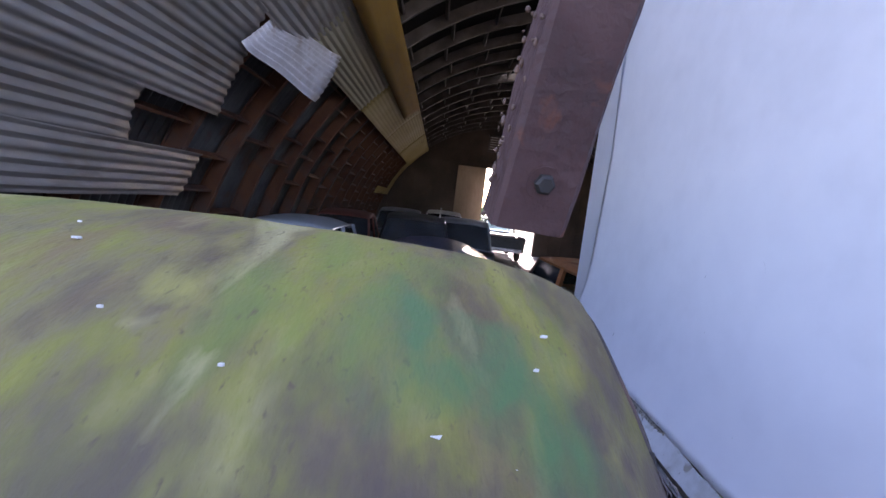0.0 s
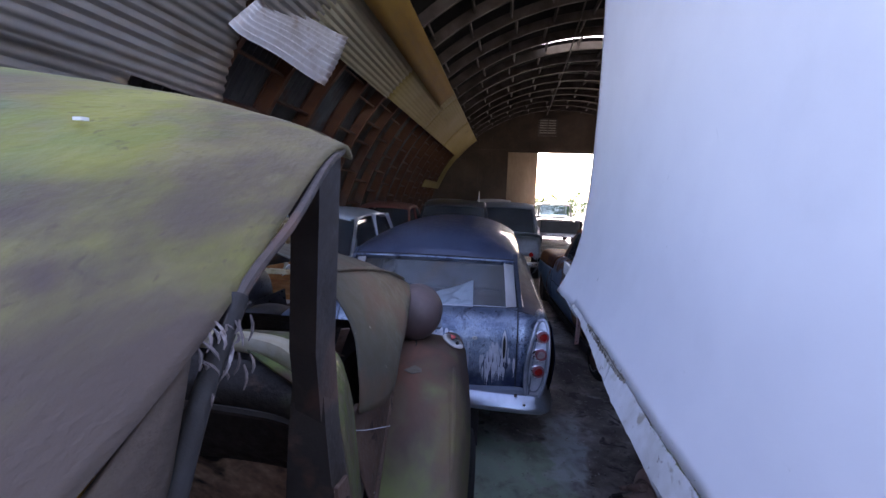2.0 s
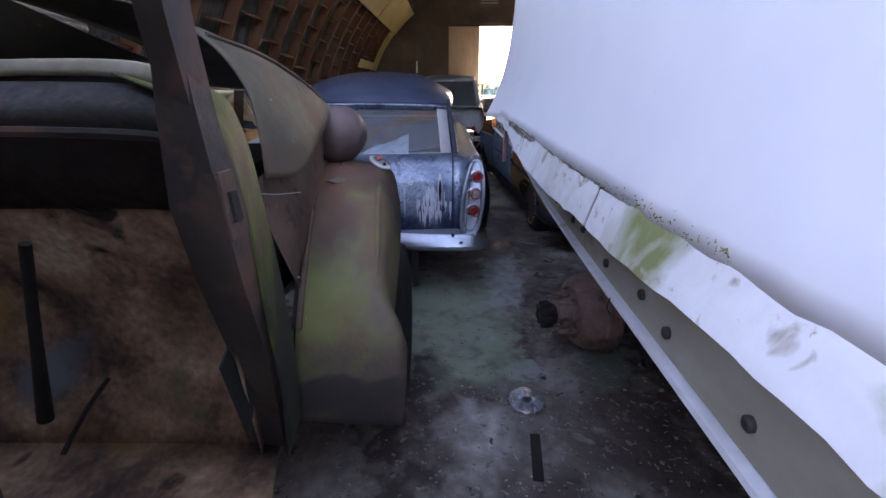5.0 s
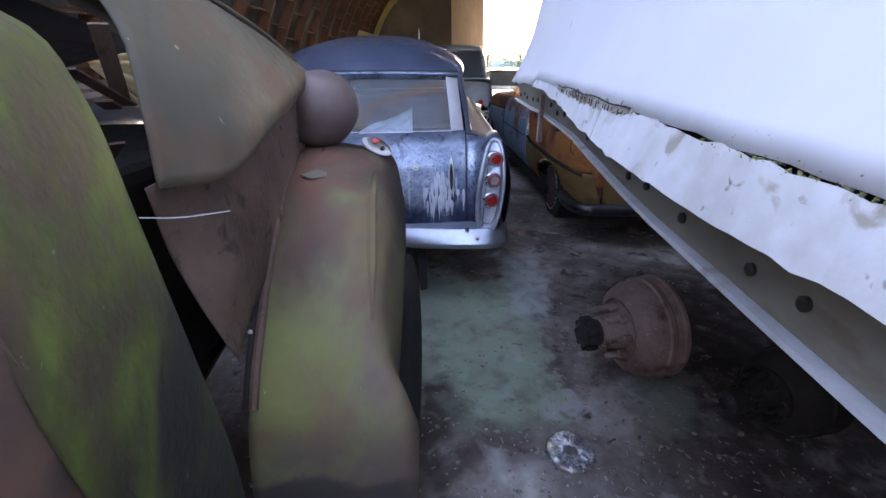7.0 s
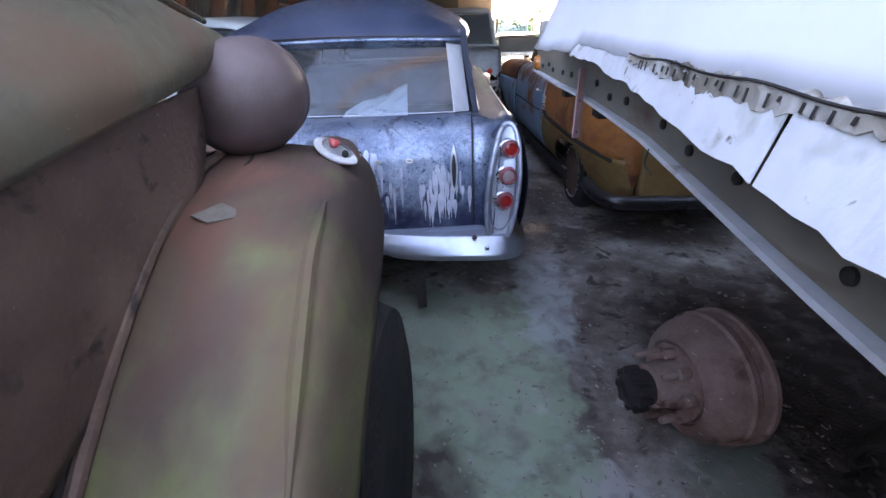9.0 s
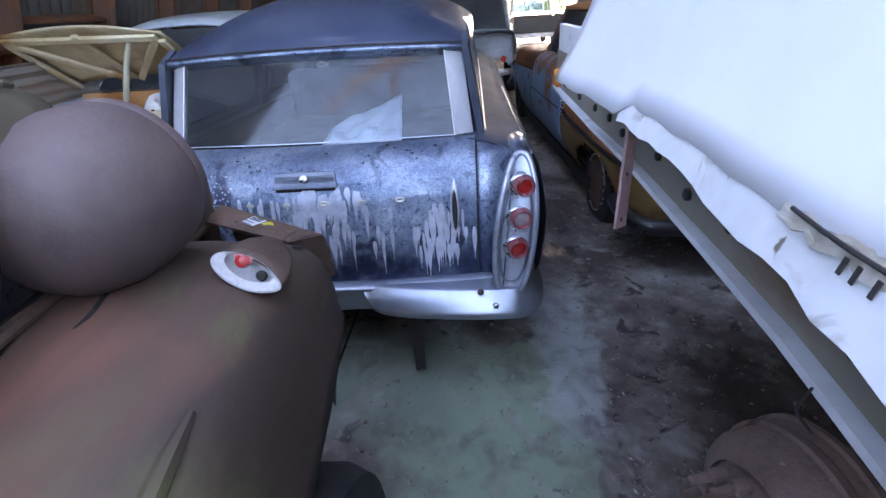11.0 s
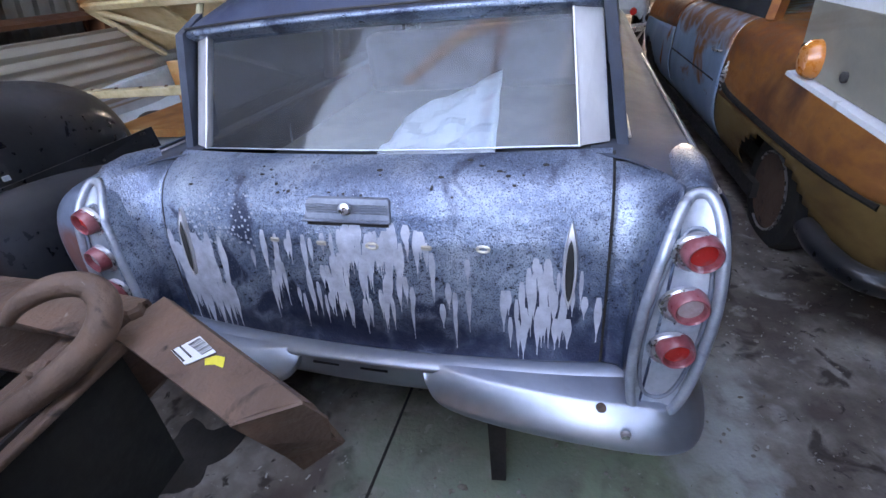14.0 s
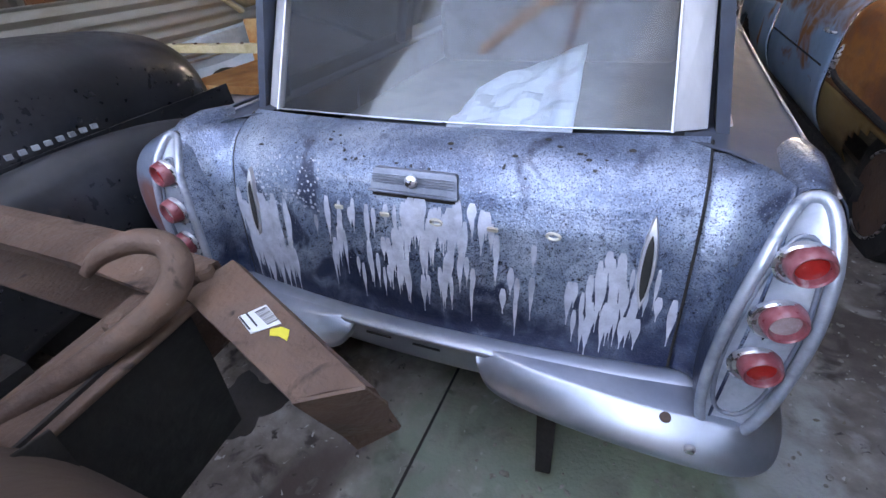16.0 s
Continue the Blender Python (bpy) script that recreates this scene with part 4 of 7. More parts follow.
for k, y in enumerate(np.linspace(1.86, 2.44, 60)):
    zt = ledge_z(y) + 0.002 + 0.002 * math.sin(k * 1.7) + 0.002 * math.sin(k * 0.53)
    dip = 0.005 + 0.014 * max(0.0, math.sin((y - 1.86) / 0.58 * math.pi)) + 0.002 * math.sin(k * 2.9)
    x0 = skin_x(y, zt) - 0.006 - (0.0015 if k % 3 == 0 else 0.0)
    core.append([(x0 + 0.004, y, zt + 0.004), (x0, y, zt), (x0 - 0.001, y, zt - dip * 0.5), (x0 - 0.003, y, zt - dip)])
part("torn_core", sheet_of(np.array(core)), M_CORE, trailer, "torn fluted edge of split skin", smooth=False, thick=0.002)
for k in range(22):
    y = 1.90 + 0.023 * k + flap_rng.uniform(-0.012, 0.012)
    z = ledge_z(y)
    part("flute_gap", bar((skin_x(y, z) - 0.009, y, z - 0.001), (skin_x(y, z) - 0.0105, y + 0.001, z - flap_rng.uniform(0.005, 0.014)), 0.0012, 0.003, up=(0, 1, 0)), M_DARK, trailer, smooth=False)
# black line drawn along the split as the skin edge's shadow
part("split_shadow", tube([(skin_x(y, ledge_z(y)) - 0.006, y, ledge_z(y) + 0.004 + 0.002 * math.sin(y * 31)) for y in np.linspace(1.87, 2.43, 40)], 0.0016, 6), M_DARK, trailer, "skin split with its shadow drawn as a dark line")
# moss along the buckle
bm = bmesh.new()
mr = random.Random(2)
for _ in range(2200):
    y = mr.uniform(-0.4, 1.72)
    if math.sin(y * 6) + math.sin(y * 13 + 1) < -0.5:
        continue
    z = ledge_z(y) + abs(mr.gauss(0.0, 0.014)) - 0.006
    c = Vector((skin_x(y, z) - 0.001, y, z))
    q = Euler([mr.uniform(0, 6.3) for _ in range(3)]).to_matrix()
    s = mr.uniform(0.001, 0.0032)
    bmesh.ops.create_icosphere(bm, subdivisions=1, radius=1, matrix=Matrix.Translation(c) @ q.to_4x4() @ Matrix.Diagonal((s * 0.5, s * 1.6, s * 0.7, 1)))
tagged(part("moss", bm, M_MOSS, trailer, "green moss along the buckled skin"), kind="stuff")


def rail_x(y):
    return 0.972 + 0.014 * (y - 1.5)


def along(y0, y1, prof, n=40):
    return sheet_of(np.array([[(rail_x(y) + px, y, lip_z(y) - 1.135 + pz) for px, pz in prof] for y in np.linspace(y0, y1, n)]), close_v=True)


part("rail_web", along(TY0, 3.94, [(-0.006, 1.145), (-0.006, 1.262), (0.03, 1.262), (0.03, 1.145)]), M_RAIL, trailer, "grey-green steel side rail", smooth=False)
part("rail_lip", along(TY0, 3.94, [(-0.022, 1.135), (-0.020, 1.142), (0.06, 1.149), (0.06, 1.135)]), M_LIP, trailer, "pale grey lower lip of the rail", smooth=False)
bolt_bm = spun([(0.0085, -0.004), (0.0085, 0.003), (0.006, 0.005), (0.003, 0.005)], (2.1, 0.8, 0.0), (-1, 0, 0), 14)
bolt0 = part("bolt", bolt_bm, M_DARK, trailer, "rusty bolt head")
bolt0.location = (rail_x(-1.9) - 2.1, -1.9 - 0.8, 1.19)
for k, y in enumerate(np.arange(-1.62, 3.9, 0.145)):
    ob = new("bolt", bolt0.data)
    ob.parent = trailer
    ob.location = (rail_x(y) - 2.108, y - 0.8 + 0.03 * math.sin(k * 2.2), lip_z(y) + 0.045 + 0.008 * math.sin(k * 3.7))
part("corner_panel", box((rail_x(3.75) - 0.002, 3.22, 1.335), (rail_x(3.75) + 0.02, 3.93, 1.42)), M_WHITE_LOW, trailer, "white painted corner panel", smooth=False, bevel=0.004)
lamp = part("marker_lamp", spun([(0.005, 0), (0.032, 0.0), (0.032, 0.010), (0.024, 0.022), (0.006, 0.026)], (rail_x(3.86) - 0.006, 3.86, 1.252), (-1, 0, 0), 20), M_AMBER, trailer, "amber marker lamp")
for y in np.arange(-2.2, 3.9, 0.48):
    part("cross_member", box((1.06, y, 1.14), (3.4, y + 0.07, 1.395)), M_DARK, trailer, smooth=False)
part("chassis_beam", box((1.75, TY0, 0.78), (1.85, 3.4, 1.058)), M_DARK, trailer, smooth=False)
part("chassis_beam", box((2.8, TY0, 0.78), (2.9, 3.4, 1.058)), M_DARK, trailer, smooth=False)
for x, y in ((1.75, -1.9), (2.8, -1.9), (1.75, 1.0), (2.8, 1.0)):
    part("stand_leg", box((x, y, 0.0), (x + 0.1, y + 0.1, 0.78)), M_DARK, trailer, smooth=False)
# unseen panels added to keep daylight out from under the trailer
part("far_light_block", box((3.36, TY0, 0.02), (3.40, 3.4, 1.138)), M_DARK, trailer, smooth=False)
part("end_light_block", box((1.3, TY0, 0.02), (3.35, TY0 + 0.04, 1.138)), M_DARK, trailer, smooth=False)
# strap and hooks that hang from the rail
strap = plate([(0.952, 2.925, 1.30), (0.972, 2.940, 1.30), (0.964, 2.915, 1.125), (0.942, 2.900, 1.125)], (0.003, -0.005, 0.0))
part("hanging_strap", strap, M_PINKRUST, trailer, "rusty steel strap hanging from the rail", smooth=False)
for z in (1.14, 1.22):
    part("strap_bolt", spun([(0.004, 0), (0.004, 0.003), (0.002, 0.004)], (0.954 + (z - 1.125) * 0.05, 2.904 + (z - 1.125) * 0.14, z), (-0.5, -1, 0), 10), M_DARK, trailer)
for y, l in ((1.2, 0.03), (2.42, 0.04)):
    x = rail_x(y) - 0.022
    part("wire_hook", tube([(x, y, lip_z(y) + 0.004), (x - 0.002, y + 0.004, lip_z(y) - l * 0.6), (x + 0.008, y - 0.006, lip_z(y) - l)], 0.0014, 6, 9), M_DARK, trailer)

# ---- brake drums and hub on the floor ----
def wheel_hub(name, c, label, axis=(-1, -0.03, 0.0), k=1.0, paint=M_RUST, paint2=M_RUST_RED):
    hub = thing(name, (c[0], c[1], 0.0), label, "brake drum")
    c, ax = Vector(c), Vector(axis).normalized()
    at = lambda d: c + ax * d * k
    part("drum", spun([(0.10 * k, -0.115), (0.228 * k, -0.115), (0.240 * k, -0.108), (0.241 * k, -0.092), (0.232 * k, -0.085), (0.228 * k, -0.055), (0.236 * k, -0.045), (0.236 * k, -0.025), (0.226 * k, -0.018), (0.218 * k, 0.03), (0.20 * k, 0.065), (0.17 * k, 0.088), (0.15 * k, 0.092), (0.145 * k, 0.078), (0.05 * k, 0.078)], at(0), ax, 56), paint, hub, sharp=28)
    part("hub_flange", spun([(0.05 * k, 0.07), (0.138 * k, 0.076), (0.136 * k, 0.094), (0.10 * k, 0.10), (0.082 * k, 0.125), (0.074 * k, 0.19), (0.05 * k, 0.20)], at(0), ax, 32), paint2, hub)
    part("axle_end", spun([(0.02, 0.18), (0.060 * k, 0.18), (0.064 * k, 0.22), (0.058 * k, 0.275), (0.035 * k, 0.29), (0.03 * k, 0.275), (0.005, 0.275)], at(0), ax, 14), M_DARK, hub, "greasy black axle end")
    q = ax.to_track_quat("Z", "Y")
    for j in range(8):
        a = j * math.pi / 4 + 0.2
        p = at(0.125) + q @ Vector((math.cos(a) * 0.115 * k, math.sin(a) * 0.115 * k, 0))
        part("wheel_stud", spun([(0.016 * k, -0.03), (0.021 * k, -0.02), (0.021 * k, 0.012), (0.013 * k, 0.018), (0.013 * k, 0.07), (0.009, 0.076), (0.004, 0.076)], p, ax, 10), paint, hub, smooth=False)
    for j in range(9):
        a = j * math.pi / 4.5
        p = at(0.25) + q @ Vector((math.cos(a) * 0.066 * k, math.sin(a) * 0.066 * k, 0))
        part("axle_nut", spun([(0.014 * k, -0.03), (0.017 * k, -0.015), (0.015 * k, 0.022), (0.004, 0.026)], p, ax, 6), M_DARK, hub, smooth=False)
    return hub


wheel_hub("brake_drum", (1.47, 2.94, 0.247), "rust-brown truck brake drum and hub lying on the concrete floor", (-1, -0.22, 0.0), 1.0, M_DRUM, M_DRUM)
# second hub gets black materials in place of the trailer's shade
wheel_hub("brake_drum", (1.93, 2.55, 0.19), "rusty hub under the trailer, coloured near black for the shade there", (-1, -0.25, 0.0), 0.76, M_DARK, M_DARK)
cap = thing("foil_disc", (1.06, 2.42, 0.0), "crinkled silver foil disc lying on the floor", "hubcap")
bm = bmesh.new()
rr = np.random.RandomState(3)
n = 40
rings = []
for r, z in ((0.02, 0.012), (0.03, 0.02), (0.045, 0.022), (0.07, 0.018), (0.088, 0.016), (0.098, 0.004)):
    rings.append([(1.06 + r * (1 + rr.uniform(-0.02, 0.02)) * math.cos(2 * math.pi * j / n) * 0.98, 2.42 + r * math.sin(2 * math.pi * j / n) * 1.1, max(0.003, z + rr.uniform(-0.006, 0.006))) for j in range(n)])
sheet_of(np.array(rings), close_v=True, bm=bm)
part("foil", bm, M_FOIL, cap, smooth=True, thick=0.0015, sharp=15)

# ---- the hanging steel beam ----
beam = thing("steel_beam", (0.10, 0.72, 2.08), "maroon rusty steel channel hanging from the roof ribs", "beam")
bt, bb = Vector((0.435, -0.23, 5.25)), Vector((0.094, 0.735, 2.075))
bd = (bb - bt).normalized()
bs_ = Vector((1, 0.12, 0)) - bd * Vector((1, 0.12, 0)).dot(bd)
bs_.normalize()
bn = bd.cross(bs_).normalized()
if bn.y > 0:
    bn = -bn
bm = bmesh.new()
wr = np.random.RandomState(6)
rows = []
for v in np.linspace(0, 1, 60):
    c = bt.lerp(bb, v)
    j = wr.uniform(-0.002, 0.002)
    rows.append([list(c + bs_ * a + bn * b) for a, b in ((-0.042 + j, -0.05 + j * 3), (-0.042 + j, 0.0), (-0.036, 0.006), (0.036, 0.006), (0.042 + j, 0.0), (0.042 + j, -0.05 + j * 3), (0.036, -0.05), (0.036, -0.004), (-0.036, -0.004), (-0.036, -0.05))])
sheet_of(np.array(rows), close_v=True, bm=bm)
part("channel", bm, M_RUST_RED, beam, sharp=30)
part("end_plate", plate([list(bb + bs_ * a + bn * b) for a, b in ((-0.038, -0.045), (0.038, -0.045), (0.038, 0.002), (-0.038, 0.002))], bd * -0.006), M_RUST_RED, beam, smooth=False)
bc = bb - bd * 0.055 + bn * 0.007
part("bolt", spun([(0.011, 0), (0.011, 0.006), (0.008, 0.009), (0.002, 0.009)], bc, bn, 6), M_DARK, beam, smooth=False)
part("washer", spun([(0.018, 0), (0.018, 0.003), (0.012, 0.002)], bc - bn * 0.002, bn, 20), M_RUST_RED, beam)
bm = bmesh.new()
for k in range(130):
    v = wr.uniform(0.7, 1.0) if k % 3 else wr.choice((0.84, 0.9, 0.97)) + wr.uniform(-0.02, 0.02)
    c = bt.lerp(bb, v) - bs_ * (0.044 + wr.uniform(0, 0.008)) + bn * wr.uniform(-0.045, 0.0)
    bmesh.ops.create_icosphere(bm, subdivisions=1, radius=wr.uniform(0.001, 0.0032), matrix=Matrix.Translation(c) @ Matrix.Diagonal((1, 1, wr.uniform(0.8, 2.2), 1)))
tagged(part("rust_scale", bm, M_RUST, beam, "flaking rust scale on the beam edge", smooth=False), kind="stuff")

# ---- the old army truck ----
truck = thing("army_truck", (-0.45, 1.6, 0.0), "derelict olive army truck with mossy roof, no door and crumpled hood", "truck")
TX = -0.45


def mirror_row(row):
    return [(2 * TX - x, y, z) for x, y, z in row]


# cab roof: a shallow dome that falls away to the back
ctrl = []
for y, zc, ze in ((1.245, 1.95, 1.91), (1.21, 1.995, 1.925), (1.10, 2.005, 1.895), (0.95, 1.985, 1.82), (0.82, 1.955, 1.75), (0.68, 1.90, 1.68), (0.54, 1.80, 1.60), (0.47, 1.66, 1.52)):
    row = []
    for u in (-1, -0.95, -0.85, -0.65, -0.35, 0, 0.35, 0.65, 0.85, 0.95, 1):
        hw = 0.752 + 0.035 * min(1, max(0, (1.2 - y) / 0.35))
        row.append((TX + u * hw, y, zc + 0.01 - (zc - ze) * abs(u) ** 4))
    ctrl.append(row)
pts = smooth_grid(ctrl, 40, 48)
for i in range(pts.shape[0]):
    for j in range(pts.shape[1]):
        p = pts[i, j]
        p[2] += 0.006 * noise.noise(Vector((p[0] * 4, p[1] * 4, 0))) + 0.002 * noise.noise(Vector((p[0] * 15, p[1] * 15, 3)))
part("cab_roof", sheet_of(pts), M_ROOF, truck, "mossy green-streaked sheet metal cab roof", thick=0.006)
for k, (x, y) in enumerate(((0.17, 0.89), (0.143, 0.80), (-0.35, 0.72), (0.02, 0.66), (-0.62, 0.8), (-0.55, 0.95), (-0.5, 0.88), (0.10, 0.66), (-0.2, 0.68))):
    j = np.argmin((pts[..., 0] - x) ** 2 + (pts[..., 1] - y) ** 2)
    z = pts.reshape(-1, 3)[j, 2] + 0.003
    s = (0.006, 0.004, 0.003)[k % 3]
    part("paint_chip", plate([(x - s, y - s * 0.5, z), (x - s * 0.3, y + s * 0.5, z), (x + s, y + s * 0.3, z), (x + s * 0.6, y - s * 0.6, z)], (0, 0, 0.003)), M_CHIP, truck, smooth=False)
# drip rail along the roof edge, then the rear post
rail = [(0.295, 1.215, 1.925), (0.315, 1.10, 1.895), (0.33, 0.97, 1.83), (0.335, 0.86, 1.775), (0.337, 0.80, 1.70), (0.338, 0.75, 1.58), (0.338, 0.725, 1.40), (0.338, 0.715, 1.1), (0.338, 0.71, 0.75)]
part("drip_rail", tube(rail[:5], 0.0055, 8, 22), M_PILLAR, truck)
part("rear_post", tube(rail[3:], [0.008, 0.008, 0.008, 0.009, 0.009, 0.009], 10, 22), M_DARK, truck)
bm = bmesh.new()
fr = np.random.RandomState(8)
for k in range(34):
    c = Vector((0.338, 0.835, 1.755)) + Vector((fr.uniform(-0.008, 0.010), fr.uniform(-0.035, 0.025), fr.uniform(-0.035, 0.012)))
    e = c + Vector((fr.uniform(-0.008, 0.010), fr.uniform(-0.010, 0.006), fr.uniform(-0.020, -0.006)))
    tube([c, (c + e) / 2 + Vector((0.003, 0, 0)), e], [0.0008, 0.0014, 0.0005], 5, 4, bm=bm)
tagged(part("torn_seal", bm, mat("grey_torn_rubber", [(0, (0.05, 0.04, 0.037)), (0.6, (0.15, 0.12, 0.115)), (1, (0.40, 0.36, 0.35))], 20, rough=(0.7, 0.9)), truck, "torn grey door seal hanging in shreds"), kind="stuff")
# windscreen post, cowl, hinge post
part("windscreen_post", sheet_of(np.array([[(0.275, 1.175, z0), (0.285, 1.235, z0), (0.255, 1.275, z0), (0.21, 1.27, z0), (0.20, 1.19, z0)] for z0 in (1.93,)] + [[(x + 0.03, y - 0.04, z), (x + 0.04, y + 0.02, z), (x + 0.015, y + 0.05, z), (x - 0.015, y + 0.045, z), (x - 0.02, y - 0.03, z)] for x, y, z in ((0.235, 1.235, 1.8), (0.225, 1.25, 1.6), (0.222, 1.285, 1.45), (0.225, 1.30, 1.36))]), close_v=True), M_PILLAR, truck, sharp=25)
part("windscreen_frame", tube([(0.262, 1.245, 1.935), (0.1, 1.255, 1.96), (-0.4, 1.27, 1.965), (-1.0, 1.25, 1.95)], 0.014, 8, 16), M_PILLAR, truck)
part("hinge_post", sheet_of(np.array([[(x + 0.045 * k, y - 0.04 * k, z), (x + 0.05 * k, y + 0.03 * k, z), (x - 0.02 * k, y + 0.07 * k, z), (x - 0.05 * k, y - 0.03 * k, z)] for x, y, z, k in ((0.226, 1.268, 1.56, 0.55), (0.228, 1.27, 1.45, 0.75), (0.24, 1.265, 1.30, 1.0), (0.245, 1.29, 1.15, 0.95), (0.235, 1.37, 0.95, 0.9), (0.21, 1.45, 0.75, 0.85), (0.19, 1.5, 0.58, 0.8))]), close_v=True), M_PILLAR, truck, sharp=25)
part("hinge_plate", plate([(0.281, 1.225, 1.36), (0.286, 1.265, 1.36), (0.292, 1.27, 1.24), (0.288, 1.225, 1.24)], (0.008, 0, 0)), M_RUST, truck, smooth=False, bevel=0.002)
part("hinge_slot", plate([(0.292, 1.237, 1.325), (0.294, 1.257, 1.325), (0.298, 1.26, 1.275), (0.296, 1.238, 1.275)], (0.006, 0, 0)), M_DARK, truck, smooth=False)
cow = [
    [(-0.05, 1.52, 1.53), (-0.02, 1.44, 1.53), (0.10, 1.37, 1.50), (0.20, 1.345, 1.46)],
    [(0.09, 1.62, 1.49), (0.14, 1.55, 1.49), (0.19, 1.45, 1.475), (0.235, 1.33, 1.43)],
    [(0.125, 1.655, 1.40), (0.185, 1.58, 1.40), (0.225, 1.47, 1.39), (0.27, 1.315, 1.36)],
    [(0.155, 1.655, 1.23), (0.21, 1.58, 1.23), (0.25, 1.47, 1.22), (0.295, 1.30, 1.2)],
    [(0.165, 1.68, 1.0), (0.225, 1.60, 1.0), (0.255, 1.50, 0.99), (0.29, 1.34, 0.97)],
    [(0.165, 1.71, 0.80), (0.22, 1.64, 0.80), (0.245, 1.55, 0.79), (0.268, 1.41, 0.77)],
    [(0.15, 1.74, 0.55), (0.20, 1.68, 0.55), (0.225, 1.59, 0.55), (0.24, 1.46, 0.55)]]
part("cowl", sheet_of(smooth_grid(cow, 30, 16)), M_COWL, truck, "cowl panel green with algae", thick=0.005)
# dashboard and cab inside
part("dash_top", sheet_of(smooth_grid([[(-1.2, 1.50, 1.50), (-0.6, 1.5, 1.515), (0.0, 1.50, 1.53), (0.14, 1.44, 1.50)], [(-1.2, 1.44, 1.515), (-0.6, 1.43, 1.535), (0.0, 1.43, 1.545), (0.17, 1.38, 1.505)], [(-1.2, 1.42, 1.49), (-0.6, 1.41, 1.505), (0.0, 1.41, 1.515), (0.19, 1.36, 1.47)]], 8, 24)), M_CREAM, truck, "cream painted windscreen ledge", thick=0.006)
part("dashboard", sheet_of(smooth_grid([[(-1.2, 1.42, 1.48), (-0.5, 1.41, 1.5), (0.05, 1.40, 1.5), (0.2, 1.35, 1.46)], [(-1.2, 1.37, 1.43), (-0.5, 1.36, 1.44), (0.05, 1.35, 1.44), (0.2, 1.32, 1.42)], [(-1.2, 1.38, 1.33), (-0.5, 1.38, 1.34), (0.05, 1.38, 1.34), (0.2, 1.35, 1.32)], [(-1.2, 1.46, 1.24), (-0.5, 1.45, 1.24), (0.05, 1.45, 1.24), (0.2, 1.40, 1.22)]], 16, 24)), M_CABIN, truck, "rusty dashboard darkened for the cab roof's shade", thick=0.006)
part("dash_roll", tube([(-1.2, 1.375, 1.40), (-0.4, 1.365, 1.415), (0.08, 1.355, 1.41), (0.2, 1.33, 1.39)], 0.012, 8, 14), M_PILLAR, truck)
part("firewall", sheet_of(smooth_grid([[(-1.2, 1.5, 1.26), (-0.5, 1.5, 1.26), (0.16, 1.47, 1.24)], [(-1.2, 1.62, 0.9), (-0.5, 1.62, 0.9), (0.17, 1.58, 0.9)], [(-1.2, 1.5, 0.55), (-0.5, 1.5, 0.55), (0.17, 1.5, 0.55)]], 12, 14)), M_CABFLOOR, truck, thick=0.004)
part("cab_floor", sheet_of(smooth_grid([[(-1.2, 1.52, 0.56), (-0.5, 1.52, 0.56), (0.2, 1.5, 0.56)], [(-1.2, 1.1, 0.54), (-0.5, 1.1, 0.53), (0.28, 1.1, 0.54)], [(-1.2, 0.48, 0.55), (-0.5, 0.48, 0.54), (0.32, 0.48, 0.55)]], 12, 14)), M_CABFLOOR, truck, "rust-flaked cab floor", thick=0.01)
part("inner_cowl", sheet_of(smooth_grid([[(0.19, 1.30, 1.42), (0.17, 1.38, 1.42), (0.14, 1.47, 1.40)], [(0.21, 1.31, 1.1), (0.19, 1.4, 1.1), (0.17, 1.5, 1.1)], [(0.19, 1.42, 0.6), (0.17, 1.48, 0.6), (0.15, 1.55, 0.6)]], 10, 8)), M_CABFLOOR, truck, thick=0.004)
part("cab_back", sheet_of(smooth_grid([[(-1.21, 0.50, 1.56), (-0.45, 0.46, 1.66), (0.31, 0.50, 1.56)], [(-1.21, 0.47, 1.1), (-0.45, 0.45, 1.1), (0.33, 0.47, 1.1)], [(-1.21, 0.47, 0.5), (-0.45, 0.45, 0.5), (0.33, 0.47, 0.5)]], 12, 14)), M_CABFLOOR, truck, thick=0.005)
part("rear_quarter", sheet_of(smooth_grid([[(0.325, 0.5, 1.55), (0.335, 0.65, 1.66), (0.335, 0.80, 1.745)], [(0.333, 0.48, 1.45), (0.340, 0.62, 1.50), (0.337, 0.75, 1.58)], [(0.335, 0.47, 1.32), (0.342, 0.60, 1.32), (0.336, 0.715, 1.38)]], 12, 12)), M_ROOF, truck, "mossy rear quarter of the cab", thick=0.004)
part("lower_rear_quarter", sheet_of(smooth_grid([[(0.333, 0.47, 1.325), (0.340, 0.60, 1.325), (0.335, 0.714, 1.385)], [(0.335, 0.47, 1.0), (0.343, 0.6, 1.0), (0.336, 0.705, 1.0)], [(0.335, 0.47, 0.5), (0.343, 0.6, 0.5), (0.336, 0.70, 0.5)]], 12, 10)), M_PILLAR, truck, "dark rusty lower cab quarter", thick=0.004)
part("far_side", sheet_of(smooth_grid([[(-1.22, 0.5, 1.55), (-1.23, 0.8, 1.55), (-1.21, 1.4, 1.5)], [(-1.24, 0.48, 0.9), (-1.25, 0.7, 0.9), (-1.24, 1.4, 0.9)], [(-1.23, 0.48, 0.5), (-1.24, 0.7, 0.5), (-1.23, 1.5, 0.5)]], 8, 8)), M_OLIVE, truck, thick=0.005)
part("gear_lever", tube([(-0.421, 1.490, 0.646), (-0.350, 1.465, 0.905), (-0.278, 1.440, 1.164)], [0.02, 0.014, 0.013], 10, 12), M_DARK, truck, "rusty upright gear lever")
